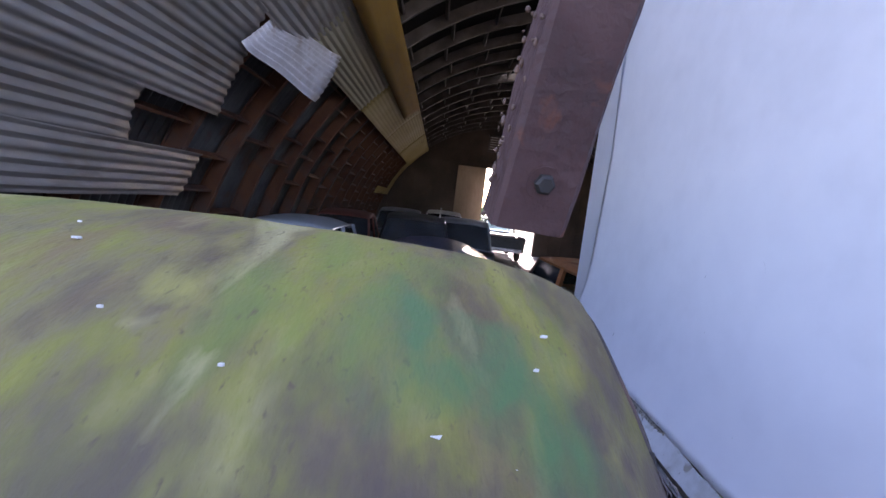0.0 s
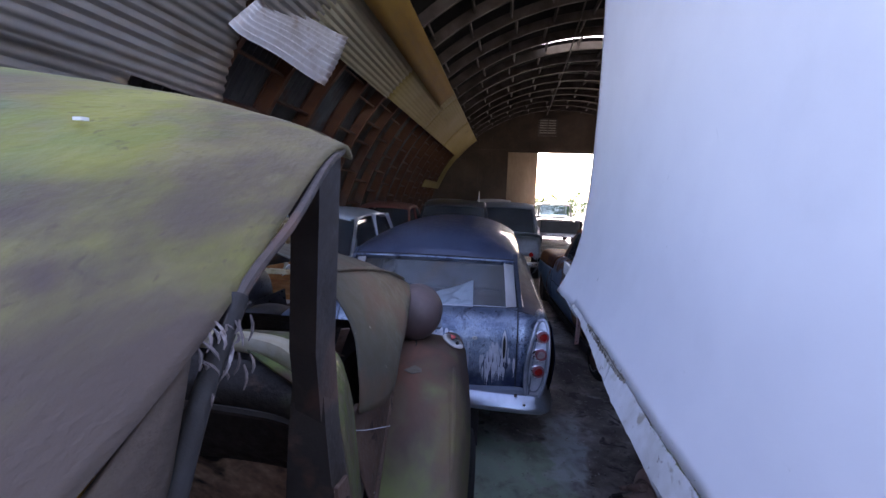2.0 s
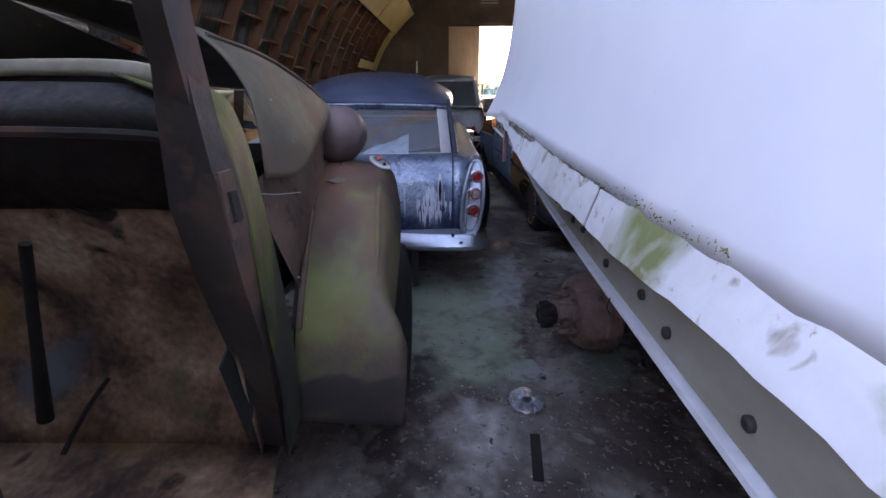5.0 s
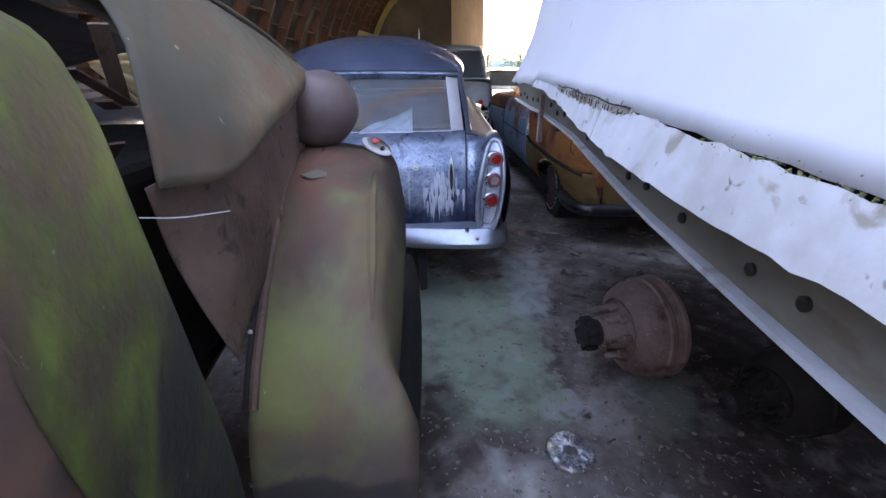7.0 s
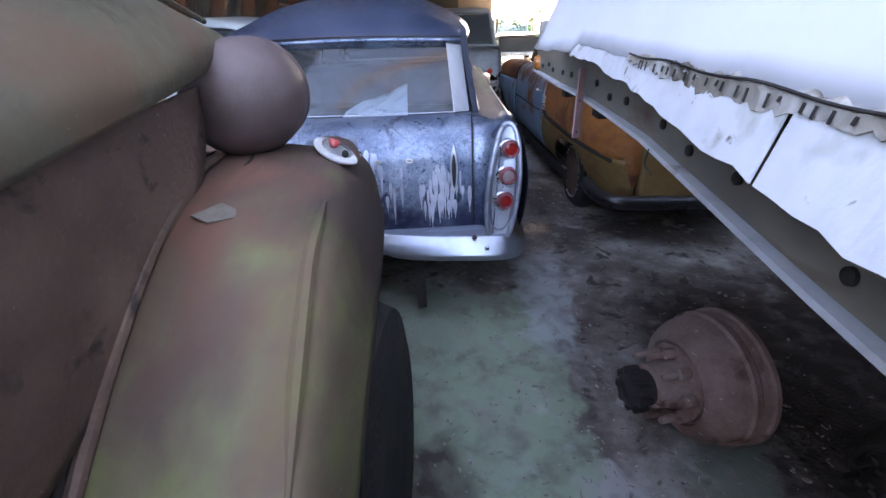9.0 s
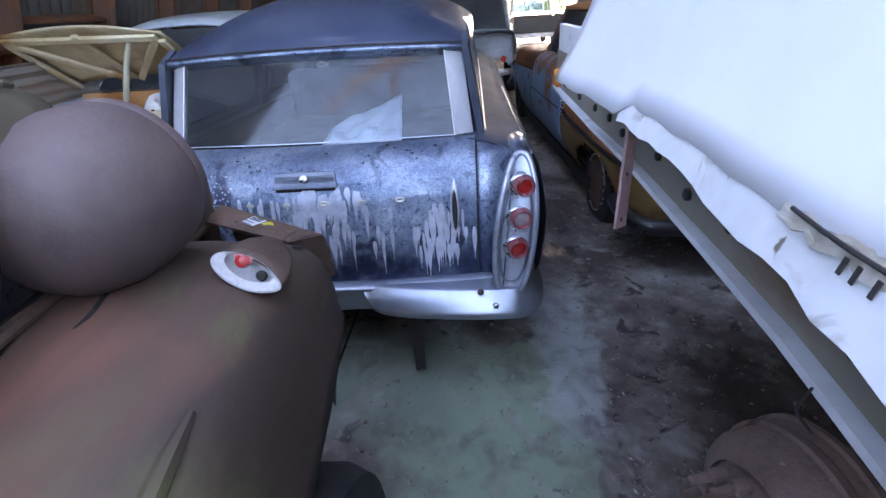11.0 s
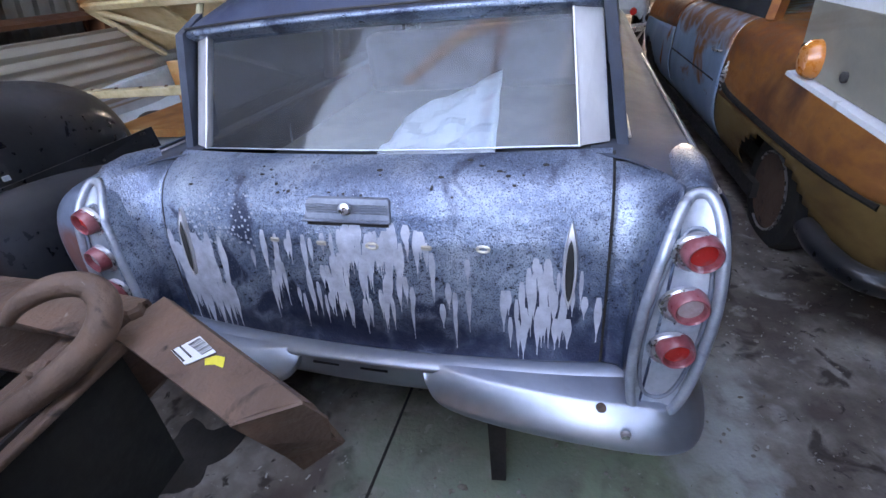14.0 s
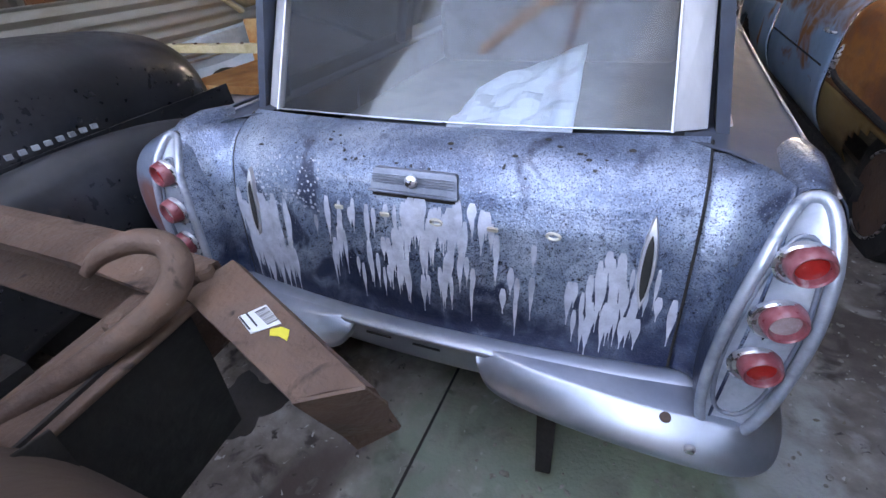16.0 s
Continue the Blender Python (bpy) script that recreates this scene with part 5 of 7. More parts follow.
part("pedal_rod", tube([(-0.200, 1.470, 0.791), (-0.220, 1.400, 0.744), (-0.239, 1.330, 0.677)], 0.006, 6, 8), M_DARK, truck)
part("door_check", plate([(0.18, 1.31, 0.93), (0.19, 1.36, 0.98), (0.20, 1.40, 0.80), (0.19, 1.36, 0.70)], (0.005, 0, 0)), M_COWL, truck, smooth=False)
# hood: a crumpled lid over a sunk side panel
lid = [
    [(-0.5, 1.76, 1.73), (-0.5, 2.1, 1.69), (-0.5, 2.5, 1.62), (-0.5, 2.86, 1.50)],
    [(-0.15, 1.76, 1.70), (-0.14, 2.1, 1.655), (-0.13, 2.48, 1.58), (-0.11, 2.83, 1.46)],
    [(0.03, 1.76, 1.62), (0.05, 2.08, 1.59), (0.06, 2.42, 1.525), (0.065, 2.79, 1.425)],
    [(0.13, 1.75, 1.50), (0.15, 2.02, 1.48), (0.15, 2.33, 1.44), (0.115, 2.765, 1.385)],
    [(0.185, 1.69, 1.37), (0.215, 1.88, 1.355), (0.205, 2.15, 1.36), (0.12, 2.72, 1.365)],
    [(0.20, 1.665, 1.27), (0.235, 1.78, 1.26), (0.22, 2.0, 1.29), (0.118, 2.66, 1.345)]]
pts = smooth_grid(lid, 30, 34)
for i in range(pts.shape[0]):
    for j in range(pts.shape[1]):
        p = pts[i, j]
        p[0] += 0.012 * noise.noise(Vector((p[1] * 3.5, p[2] * 3.5, 1.0)))
hood = part("hood_lid", sheet_of(pts), M_OLIVE, truck, "crumpled olive hood lid", thick=0.005)
part("hood_far_side", sheet_of(np.array([[(-0.5, 1.76, 1.73), (-0.5, 2.86, 1.50)], [(-0.95, 1.76, 1.6), (-0.95, 2.8, 1.4)], [(-1.05, 1.76, 1.1), (-1.0, 2.7, 1.1)]])), M_OLIVE, truck, thick=0.005)
part("hood_bead", tube([(0.03, 1.80, 1.625), (0.055, 2.1, 1.592), (0.066, 2.45, 1.525), (0.07, 2.76, 1.44)], 0.006, 6, 16), M_OLIVE, truck)
side = [
    [(0.175, 1.665, 1.27), (0.16, 2.05, 1.29), (0.10, 2.64, 1.32)],
    [(0.165, 1.70, 1.15), (0.165, 2.0, 1.17), (0.105, 2.58, 1.21)],
    [(0.20, 1.70, 1.04), (0.185, 1.90, 1.06), (0.12, 2.50, 1.14)],
    [(0.235, 1.71, 0.94), (0.19, 1.83, 0.93), (0.125, 2.4, 1.05)]]
part("hood_side", sheet_of(smooth_grid(side, 18, 20)), M_RUST, truck, "dented hood side panel", thick=0.004)
part("engine_block", box((-0.75, 1.75, 0.75), (0.0, 2.65, 1.25)), M_DARK, truck, smooth=False, bevel=0.03)
for k in range(7):
    a = Vector((0.10 + fr.uniform(-0.1, 0.05), 1.66 + fr.uniform(-0.05, 0.12), 1.2 + fr.uniform(-0.05, 0.3)))
    b = a + Vector((fr.uniform(-0.08, 0.02), fr.uniform(0.02, 0.12), fr.uniform(-0.12, 0.0)))
    part("torn_bracket", bar(a, b, 0.024, 0.003), M_RUST, truck, smooth=False)
part("wire", tube([(0.17, 1.64, 1.235), (0.21, 1.67, 1.225), (0.265, 1.71, 1.222)], 0.0009, 6, 8), M_LIP, truck)
# front fender
F = [  # y, inner x, inner z, mid x, mid z, outer x, outer z, lip x, lip z
    (3.03, 0.0, 0.62, 0.16, 0.62, 0.28, 0.60, 0.30, 0.56), (3.03, 0.0, 0.80, 0.18, 0.80, 0.31, 0.78, 0.33, 0.72), (3.01, 0.01, 0.95, 0.20, 0.955, 0.34, 0.93, 0.365, 0.85), (2.95, 0.02, 1.08, 0.20, 1.09, 0.36, 1.065, 0.40, 0.90),
    (2.80, 0.05, 1.145, 0.20, 1.15, 0.36, 1.09, 0.42, 0.88), (2.55, 0.09, 1.15, 0.24, 1.145, 0.38, 1.08, 0.445, 0.86), (2.30, 0.13, 1.10, 0.28, 1.095, 0.41, 1.03, 0.462, 0.82),
    (2.10, 0.155, 1.0, 0.31, 0.99, 0.425, 0.93, 0.468, 0.74), (1.95, 0.165, 0.89, 0.33, 0.87, 0.445, 0.82, 0.475, 0.68), (1.86, 0.165, 0.79, 0.345, 0.785, 0.485, 0.755, 0.525, 0.67),
    (1.80, 0.165, 0.70, 0.35, 0.70, 0.49, 0.68, 0.53, 0.60), (1.765, 0.165, 0.56, 0.35, 0.55, 0.485, 0.54, 0.525, 0.50), (1.76, 0.165, 0.42, 0.35, 0.41, 0.48, 0.41, 0.51, 0.40)]
ctrl = [[(a, y, b), (c, y, d), (e, y, f_), (g, y, h)] for y, a, b, c, d, e, f_, g, h in F]
pts = smooth_grid(ctrl, 66, 26)
for i in range(pts.shape[0]):
    for j in range(pts.shape[1]):
        p = pts[i, j]
        p[2] += 0.006 * noise.noise(Vector((p[0] * 6, p[1] * 6, 5)))
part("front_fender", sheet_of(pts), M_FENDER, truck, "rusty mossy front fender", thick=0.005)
part("fender_bead", tube([(0.362, 2.50, 1.098), (0.368, 2.42, 1.086), (0.380, 2.30, 1.058), (0.40, 2.12, 0.965), (0.415, 1.98, 0.865)], [0.006, 0.014, 0.014, 0.014, 0.004], 8, 22), M_FENDER, truck)
part("fender_gap", tube([(0.072, 2.66, 1.165), (0.089, 2.5, 1.160), (0.124, 2.27, 1.102), (0.146, 2.05, 0.977), (0.159, 1.88, 0.832), (0.159, 1.82, 0.742)], 0.008, 6, 24), M_DARK, truck)
part("fender_seam", tube([(0.088, 2.66, 1.163), (0.105, 2.5, 1.158), (0.14, 2.27, 1.10), (0.162, 2.05, 0.975), (0.175, 1.88, 0.83), (0.175, 1.82, 0.74)], 0.011, 8, 24), M_RUST, truck, "rusty rolled seam")
for k in range(11):
    v = k / 10
    part("seam_nail", spun([(0.006, 0), (0.006, 0.004), (0.002, 0.006)], (0.10 + 0.075 * v, 2.55 - 0.68 * v, 1.172 - 0.27 * v ** 1.6), (0.2, 0, 1), 8), M_LIP, truck)
part("inner_wing", sheet_of(np.array([[(0.05, 3.0, 1.06), (0.09, 2.5, 1.14), (0.16, 1.9, 0.85)], [(-0.02, 3.0, 0.6), (-0.02, 2.5, 0.6), (0.1, 1.9, 0.5)]])), M_DARK, truck, thick=0.004)
part("rag", plate([(0.165, 2.36, 1.126), (0.205, 2.40, 1.134), (0.235, 2.385, 1.126), (0.24, 2.365, 1.118), (0.20, 2.345, 1.118)], (0.002, -0.002, 0.004)), mat("grey_rag", [(0, (0.13, 0.11, 0.085)), (1, (0.24, 0.21, 0.17))], 12, rough=(0.8, 0.95), bump=0.5), truck, smooth=False)
# wheel under the fender
whl = part("wheel", spun([(0.2, -0.09), (0.33, -0.1), (0.39, -0.085), (0.41, -0.04), (0.41, 0.04), (0.39, 0.085), (0.33, 0.1), (0.2, 0.09)], (0.37, 2.45, 0.41), (1, 0, 0), 40), M_RUBBER, truck, "bald black tyre")
part("rim", spun([(0.02, 0.03), (0.17, 0.035), (0.2, 0.085), (0.205, 0.085), (0.2, 0.03)], (0.37, 2.45, 0.41), (1, 0, 0), 32), M_RUST, whl)
# headlamp shell and parking lamp
lc = Vector((0.135, 2.735, 1.275))
hl = part("headlamp", spun([(0.004, -0.135), (0.05, -0.13), (0.085, -0.112), (0.112, -0.08), (0.128, -0.035), (0.133, 0.01), (0.131, 0.06), (0.128, 0.075), (0.130, 0.078), (0.129, 0.092), (0.12, 0.10), (0.01, 0.105)], lc, (0, 1, 0.05), 44), M_LAMPSHELL, truck, "round plum-brown headlamp shell")
part("lamp_foot", spun([(0.06, 0), (0.055, 0.015), (0.04, 0.03), (0.036, 0.05)], (lc.x, lc.y - 0.01, 1.125), (0, 0, 1), 20), M_RUST, hl)
part("lamp_wire", tube([(0.155, 2.68, 1.16), (0.17, 2.62, 1.155), (0.165, 2.58, 1.148)], 0.004, 6, 8), M_DARK, hl)
pk = Vector((0.332, 2.744, 1.142))
pu = Vector((0.87, -0.06, -0.48)).normalized()
pn = Vector((0.0, -0.72, 0.70))
pn = (pn - pu * pn.dot(pu)).normalized()
pv = pn.cross(pu).normalized()
if pv.z < 0:
    pv = -pv


def lamp_oval(a, ru, rv, out=0.0, lift=0.0):
    """A point on the lamp's teardrop rim, pointed at its lower end."""
    k = 1 - 0.28 * max(0.0, math.cos(a)) ** 2
    return list(pk + pu * (ru * math.cos(a)) + pv * (rv * k * math.sin(a) + lift) + pn * out)


turns = np.linspace(0, 2 * math.pi, 41)[:-1]
shell_rows = [[lamp_oval(a, 0.056, 0.025) for a in turns]]
for d, f in ((0.025, 1.0), (0.05, 0.93), (0.08, 0.78), (0.105, 0.55), (0.122, 0.25), (0.127, 0.04)):
    shell_rows.append([list(Vector(lamp_oval(a, 0.056 * f, 0.025 * f)) + Vector((0.035, 0.98, -0.05)) * d) for a in turns])
pl = part("parking_lamp", sheet_of(np.array(shell_rows), close_v=True), M_RUST, truck, "bullet-shaped parking lamp with broken glass", thick=0.002)
part("lamp_dish", sheet_of(np.array([[lamp_oval(a, 0.053 * f, 0.023 * f, o, l) for a in turns] for f, o, l in ((1.0, -0.002, 0), (0.8, -0.008, 0.002), (0.55, -0.016, 0.005), (0.2, -0.022, 0.006), (0.02, -0.023, 0.006))]), close_v=True), M_LAMPRING, pl, "dusty lamp reflector")
part("lamp_ring", sheet_of(np.array([[lamp_oval(a, 0.058 * f, 0.026 * f, o, l) for a in turns] for f, o, l in ((1.0, -0.003, 0), (1.0, 0.004, 0), (0.93, 0.006, 0.001), (0.70, 0.003, 0.008), (0.66, -0.004, 0.009))]), close_v=True), M_LAMPRING, pl, "pale broken lamp ring")
part("lamp_bulb", spun([(0.003, 0), (0.011, 0.004), (0.011, 0.014), (0.004, 0.018)], pk - pu * 0.012 + pv * 0.014, pn, 12), M_LENS, pl, "broken red lens")
part("lens_shard", plate([list(pk - pu * 0.03 + pv * 0.020 + pn * 0.007), list(pk - pu * 0.002 + pv * 0.026 + pn * 0.007), list(pk + pu * 0.002 + pv * 0.016 + pn * 0.007), list(pk - pu * 0.022 + pv * 0.010 + pn * 0.007)], pn * 0.003), M_LENS, pl, "broken red lens", smooth=False)
part("lamp_socket", spun([(0.003, 0), (0.009, 0.002), (0.008, 0.012), (0.003, 0.014)], pk + pu * 0.022 + pv * 0.006 - pn * 0.006, pn, 10), M_DARK, pl)
part("fender_hole", spun([(0.011, -0.004), (0.011, 0.0015), (0.008, 0.0015)], (0.346, 2.92, 1.098), (0.15, 0.35, 1), 14), M_DARK, truck)
# frame horn, bumper and tow hook
part("frame_horn", sheet_of(np.array([[(-0.16, y, z), (-0.16, y, z + h), (-0.06, y, z + h), (-0.06, y, z + h - 0.012), (-0.148, y, z + h - 0.012), (-0.148, y, z + 0.012), (-0.06, y, z + 0.012), (-0.06, y, z)] for y, z, h in ((1.9, 0.62, 0.18), (2.5, 0.72, 0.18), (2.9, 0.82, 0.16), (3.24, 0.87, 0.14))]), close_v=True), M_RUST, truck, "rusty chassis frame horn", smooth=False)
# web coloured black instead of rust, to paint the shade below the flange
part("frame_web", sheet_of(np.array([[(-0.055, y, z), (-0.050, y, z - 0.14), (-0.06, y, z - 0.30)] for y, z in ((2.2, 0.94), (2.6, 0.955), (2.9, 0.985), (3.1, 1.005), (3.235, 1.02))])), M_DARK, truck, "frame web coloured black for the flange's shade", thick=0.006, smooth=False)
# the bumper: a channel across the front, its end bent back over the aisle
bp_rows = []
for x, y, z in ((-1.2, 3.30, 1.03), (-0.7, 3.305, 1.035), (-0.3, 3.30, 1.04), (-0.06, 3.285, 1.035)):
    bp_rows.append([(x, y - 0.07, z), (x, y, z + 0.004), (x, y + 0.035, z - 0.004), (x, y + 0.042, z - 0.05), (x, y + 0.036, z - 0.15), (x, y - 0.06, z - 0.155)])
part("bumper_channel", sheet_of(np.array(bp_rows)), M_RUST, truck, "brown steel bumper channel", thick=0.007, smooth=False)
top_rows = []
for v in np.linspace(0, 1, 9):
    a = Vector((-0.045, 3.235, 1.028)).lerp(Vector((0.217, 3.151, 0.997)), v)
    c = Vector((-0.03, 3.325, 1.036)).lerp(Vector((0.287, 3.205, 0.990)), v)
    dn = Vector((0.0, 0.03, -0.15)).lerp(Vector((0.0, 0.055, -0.155)), v)
    top_rows.append([list(a), list(a.lerp(c, 0.5) + Vector((0, 0, 0.003))), list(c), list(c + dn * 0.12 + Vector((0.004, 0.006, 0))), list(c + dn)])
part("bumper_end", sheet_of(np.array(top_rows)), M_RUST, truck, "bent brown steel bumper end", thick=0.007, smooth=False)
part("bumper_tip", sheet_of(np.array([[(0.217, 3.151, 0.997), (0.287, 3.205, 0.990)], [(0.226, 3.176, 0.93), (0.292, 3.235, 0.925)], [(0.218, 3.21, 0.85), (0.282, 3.24, 0.87)], [(0.224, 3.223, 0.802), (0.287, 3.254, 0.843)]])), M_RUST, truck, "torn bumper end", thick=0.005, smooth=False)
hook = [(-0.185, 2.90, 0.965), (-0.135, 3.0, 0.985), (-0.082, 3.09, 1.01), (-0.042, 3.165, 1.035), (-0.018, 3.205, 1.062), (-0.014, 3.23, 1.095), (-0.032, 3.235, 1.122), (-0.062, 3.215, 1.134), (-0.094, 3.185, 1.124), (-0.112, 3.165, 1.104)]
part("tow_hook", tube(hook, [0.013, 0.016, 0.019, 0.021, 0.022, 0.021, 0.019, 0.017, 0.013, 0.008], 16, 48), M_RUST, truck, "thick forged tow hook")
for x, y, z in ((-0.075, 3.15, 1.03), (-0.044, 3.278, 1.034), (-0.09, 2.97, 0.995)):
    part("bumper_bolt", spun([(0.017, 0), (0.017, 0.012), (0.013, 0.017), (0.003, 0.018)], (x, y, z), (0, 0, 1), 6), M_RUST, truck, smooth=False)
part("bumper_bracket", plate([(-0.16, 2.75, 0.965), (-0.05, 2.75, 0.965), (-0.03, 3.24, 1.012), (-0.14, 3.24, 1.012)], (0, 0, -0.012)), M_RUST, truck, smooth=False, bevel=0.004)
def on_plate(u, v, up=0.004):
    """A place on the bumper end: u along it, v across."""
    a = Vector((-0.045, 3.235, 1.028)).lerp(Vector((0.217, 3.151, 0.997)), u)
    c = Vector((-0.03, 3.325, 1.036)).lerp(Vector((0.287, 3.205, 0.990)), u)
    return a.lerp(c, v) + Vector((0, 0, up))


lab = part("label", plate([on_plate(0.385, 0.34), on_plate(0.525, 0.29), on_plate(0.545, 0.76), on_plate(0.40, 0.81)], (0, 0, 0.0015)), M_LABEL, truck, "white paper label with a barcode", smooth=False)
for k in range(10):
    u = 0.412 + 0.0112 * k
    w = 0.004 if k % 3 else 0.007
    part("barcode_bar", plate([on_plate(u, 0.58, 0.0056), on_plate(u + w, 0.58, 0.0056), on_plate(u + w, 0.78, 0.0056), on_plate(u, 0.78, 0.0056)], (0, 0, 0.0006)), M_INK, lab, smooth=False)
for v in (0.34, 0.46):
    part("print_line", plate([on_plate(0.39, v, 0.0056), on_plate(0.50, v - 0.03, 0.0056), on_plate(0.50, v, 0.0056), on_plate(0.39, v + 0.03, 0.0056)], (0, 0, 0.0006)), M_INK, lab, smooth=False)
part("yellow_dab", plate([on_plate(0.55, 0.56), on_plate(0.585, 0.48), on_plate(0.61, 0.58), on_plate(0.655, 0.62), on_plate(0.63, 0.70), on_plate(0.60, 0.78), on_plate(0.565, 0.72)], (0, 0, 0.001)), M_YELLOW, truck, "dab of yellow paint", smooth=False)
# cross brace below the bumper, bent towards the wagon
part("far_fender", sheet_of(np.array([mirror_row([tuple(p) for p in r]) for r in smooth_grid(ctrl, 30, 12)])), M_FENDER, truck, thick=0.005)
part("chassis", box((-0.85, 0.3, 0.5), (-0.75, 3.2, 0.66)), M_DARK, truck, smooth=False)
part("chassis", box((-0.26, 0.3, 0.38), (-0.16, 1.9, 0.54)), M_DARK, truck, smooth=False)
part("far_wheel", spun([(0.2, -0.09), (0.33, -0.1), (0.39, -0.085), (0.41, -0.04), (0.41, 0.04), (0.39, 0.085), (0.33, 0.1), (0.2, 0.09)], (-1.20, 2.45, 0.40), (1, 0, 0), 32), M_RUBBER, truck)

# ---- the blue station wagon ----
wagon = thing("station_wagon", (0.0, 6.0, 0.0), "dusty navy blue station wagon with silvery drips down its tailgate", "car")


def gate_y(x, z):
    """The tailgate's rear face."""
    zs = [0.42, 0.47, 0.6, 0.7, 0.82, 0.90, 0.945, 0.975, 0.995, 1.005]
    yy = [3.835, 3.84, 3.855, 3.868, 3.888, 3.918, 3.952, 3.99, 4.035, 4.09]
    return float(np.interp(z, zs, yy)) + 0.05 * (x / 0.7) ** 2 - 0.02


def pod_y(z):
    return float(np.interp(z, [0.42, 0.5, 0.64, 0.76, 0.875, 0.93, 0.99], [3.735, 3.745, 3.765, 3.78, 3.81, 3.845, 3.90]))


def gate_patch(x0, x1, z0, z1, nx, nz, out=0.0):
    return np.array([[(x, gate_y(x, z) - out, z) for x in np.linspace(x0, x1, nx)] for z in z0 + (z1 - z0) * np.linspace(0, 1, nz)])


g = gate_patch(-0.695, 0.695, 0.462, 1.004, 40, 36)
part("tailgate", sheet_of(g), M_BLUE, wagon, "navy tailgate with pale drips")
# lower body, from the lamps forward
SEC = [  # y, fin z, fin x, valley z
    (3.93, 0.968, 0.915, 0.984), (4.10, 0.964, 0.912, 0.983), (4.45, 0.956, 0.905, 0.981), (5.0, 0.945, 0.90, 0.98), (5.8, 0.93, 0.90, 0.975), (7.4, 0.92, 0.90, 0.97), (8.6, 0.90, 0.90, 0.95), (9.2, 0.82, 0.84, 0.90)]
for sgn in (1, -1):
    ctrl = []
    for y, fz, fx, vz in SEC:
        k = 1.0 if y < 8.7 else 0.95
        dy = 0.0
        ctrl.append([(sgn * 0.64, y + (0.165 if y < 4.05 else 0.11 if y < 4.2 else 0), 1.0 if y < 7.4 else vz), (sgn * 0.735, y + (0.115 if y < 4 else 0.06 if y < 4.2 else 0), 0.995 if y < 7.4 else vz), (sgn * 0.80, y + (0.065 if y < 4 else 0.03 if y < 4.2 else 0), vz), (sgn * 0.86, y, fz + 0.006), (sgn * fx * k, y, fz), (sgn * 0.945 * k, y, fz - 0.04),
                     (sgn * 0.968 * k, y, 0.82), (sgn * 0.985 * k, y, 0.70), (sgn * 0.975 * k, y, 0.56), (sgn * 0.95 * k, y, 0.44), (sgn * 0.88 * k, y, 0.34), (sgn * 0.75 * k, y, 0.30)])
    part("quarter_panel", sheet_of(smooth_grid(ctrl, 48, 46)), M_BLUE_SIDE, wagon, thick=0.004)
    part("fin_trim", tube([(sgn * 0.913, 3.915, 0.972), (sgn * 0.91, 4.2, 0.966), (sgn * 0.905, 4.8, 0.955), (sgn * 0.903, 5.8, 0.937)], 0.004, 8, 20), M_ALU, wagon)
    # corner between gate and lamp pod
    strip = []
    for z in np.linspace(0.462, 0.99, 20):
        a = (sgn * 0.702, gate_y(0.702, z), z)
        b = (sgn * (0.745 + 0.02 * (z - 0.46)), gate_y(0.74, z) - 0.015, z)
        c = (sgn * (0.775 + 0.06 * (z - 0.46)), (gate_y(0.74, z) + pod_y(z)) / 2, z)
        d = (sgn * (0.79 + 0.09 * (z - 0.46)), pod_y(z) + 0.006, z)
        strip.append([a, b, c, d])
    part("rear_corner", sheet_of(smooth_grid(strip, 24, 12)), M_BLUE, wagon, thick=0.004)
    part("gate_gap", tube([(sgn * 0.6985, gate_y(0.6985, z) + 0.004, z) for z in np.linspace(0.462, 1.0, 14)], 0.0045, 6, 30), M_DARK, wagon)

    # the lamp pod: bezel, dished plate, three lamps
    def pod(a, k=1.0, out=0.0):
        s, c = math.sin(a), math.cos(a)
        w = 0.072 * (1.0 if s < 0 else (1 - 0.18 * s))
        hz = 0.268
        z = 0.705 + hz * k * math.copysign(abs(s) ** 0.85, s)
        x = 0.840 + 0.10 * (z - 0.66) + w * k * math.copysign(abs(c) ** 0.75, c)
        return [sgn * x, pod_y(z) + out, z]
    angs = np.linspace(0, 2 * math.pi, 57)[:-1]
    part("pod_side", sheet_of(np.array([[pod(a, 1.06, 0.01) for a in angs], [pod(a, 1.14, 0.05) for a in angs], [pod(a, 1.16, 0.14) for a in angs], [pod(a, 1.10, 0.25) for a in angs]]), close_v=True), M_BLUE, wagon)
    bez = part("lamp_bezel", tube([pod(a, 1.03, 0.0) for a in angs], 0.0125, 10, closed=True), M_BEZEL, wagon, "grey lamp bezel")
    part("inner_rim", tube([pod(a, 0.80, 0.006) for a in angs], 0.005, 8, closed=True), M_HANDLE, bez)
    part("lamp_plate", sheet_of(np.array([[pod(a, 1.02, 0.005) for a in angs], [pod(a, 0.9, 0.012) for a in angs], [pod(a, 0.5, 0.012) for a in angs], [pod(a, 0.03, 0.012) for a in angs]]), close_v=True), M_BEZEL, bez, "dished silver lamp plate")
    for k, z in enumerate((0.872, 0.752, 0.632)):
        xx = 0.846 + 0.10 * (z - 0.66) + 0.008
        o = Vector((sgn * xx, pod_y(z) + 0.012, z))
        ax = (sgn * 0.10, -1, -0.02)
        ring = part("lamp_ring", spun([(0.040, -0.004), (0.050, 0.0), (0.049, 0.010), (0.044, 0.013), (0.040, 0.006)], o + Vector((-sgn * 0.010, 0, 0.002)), ax, 28), M_CHROME, bez, "bright chrome crescent round the lamp")
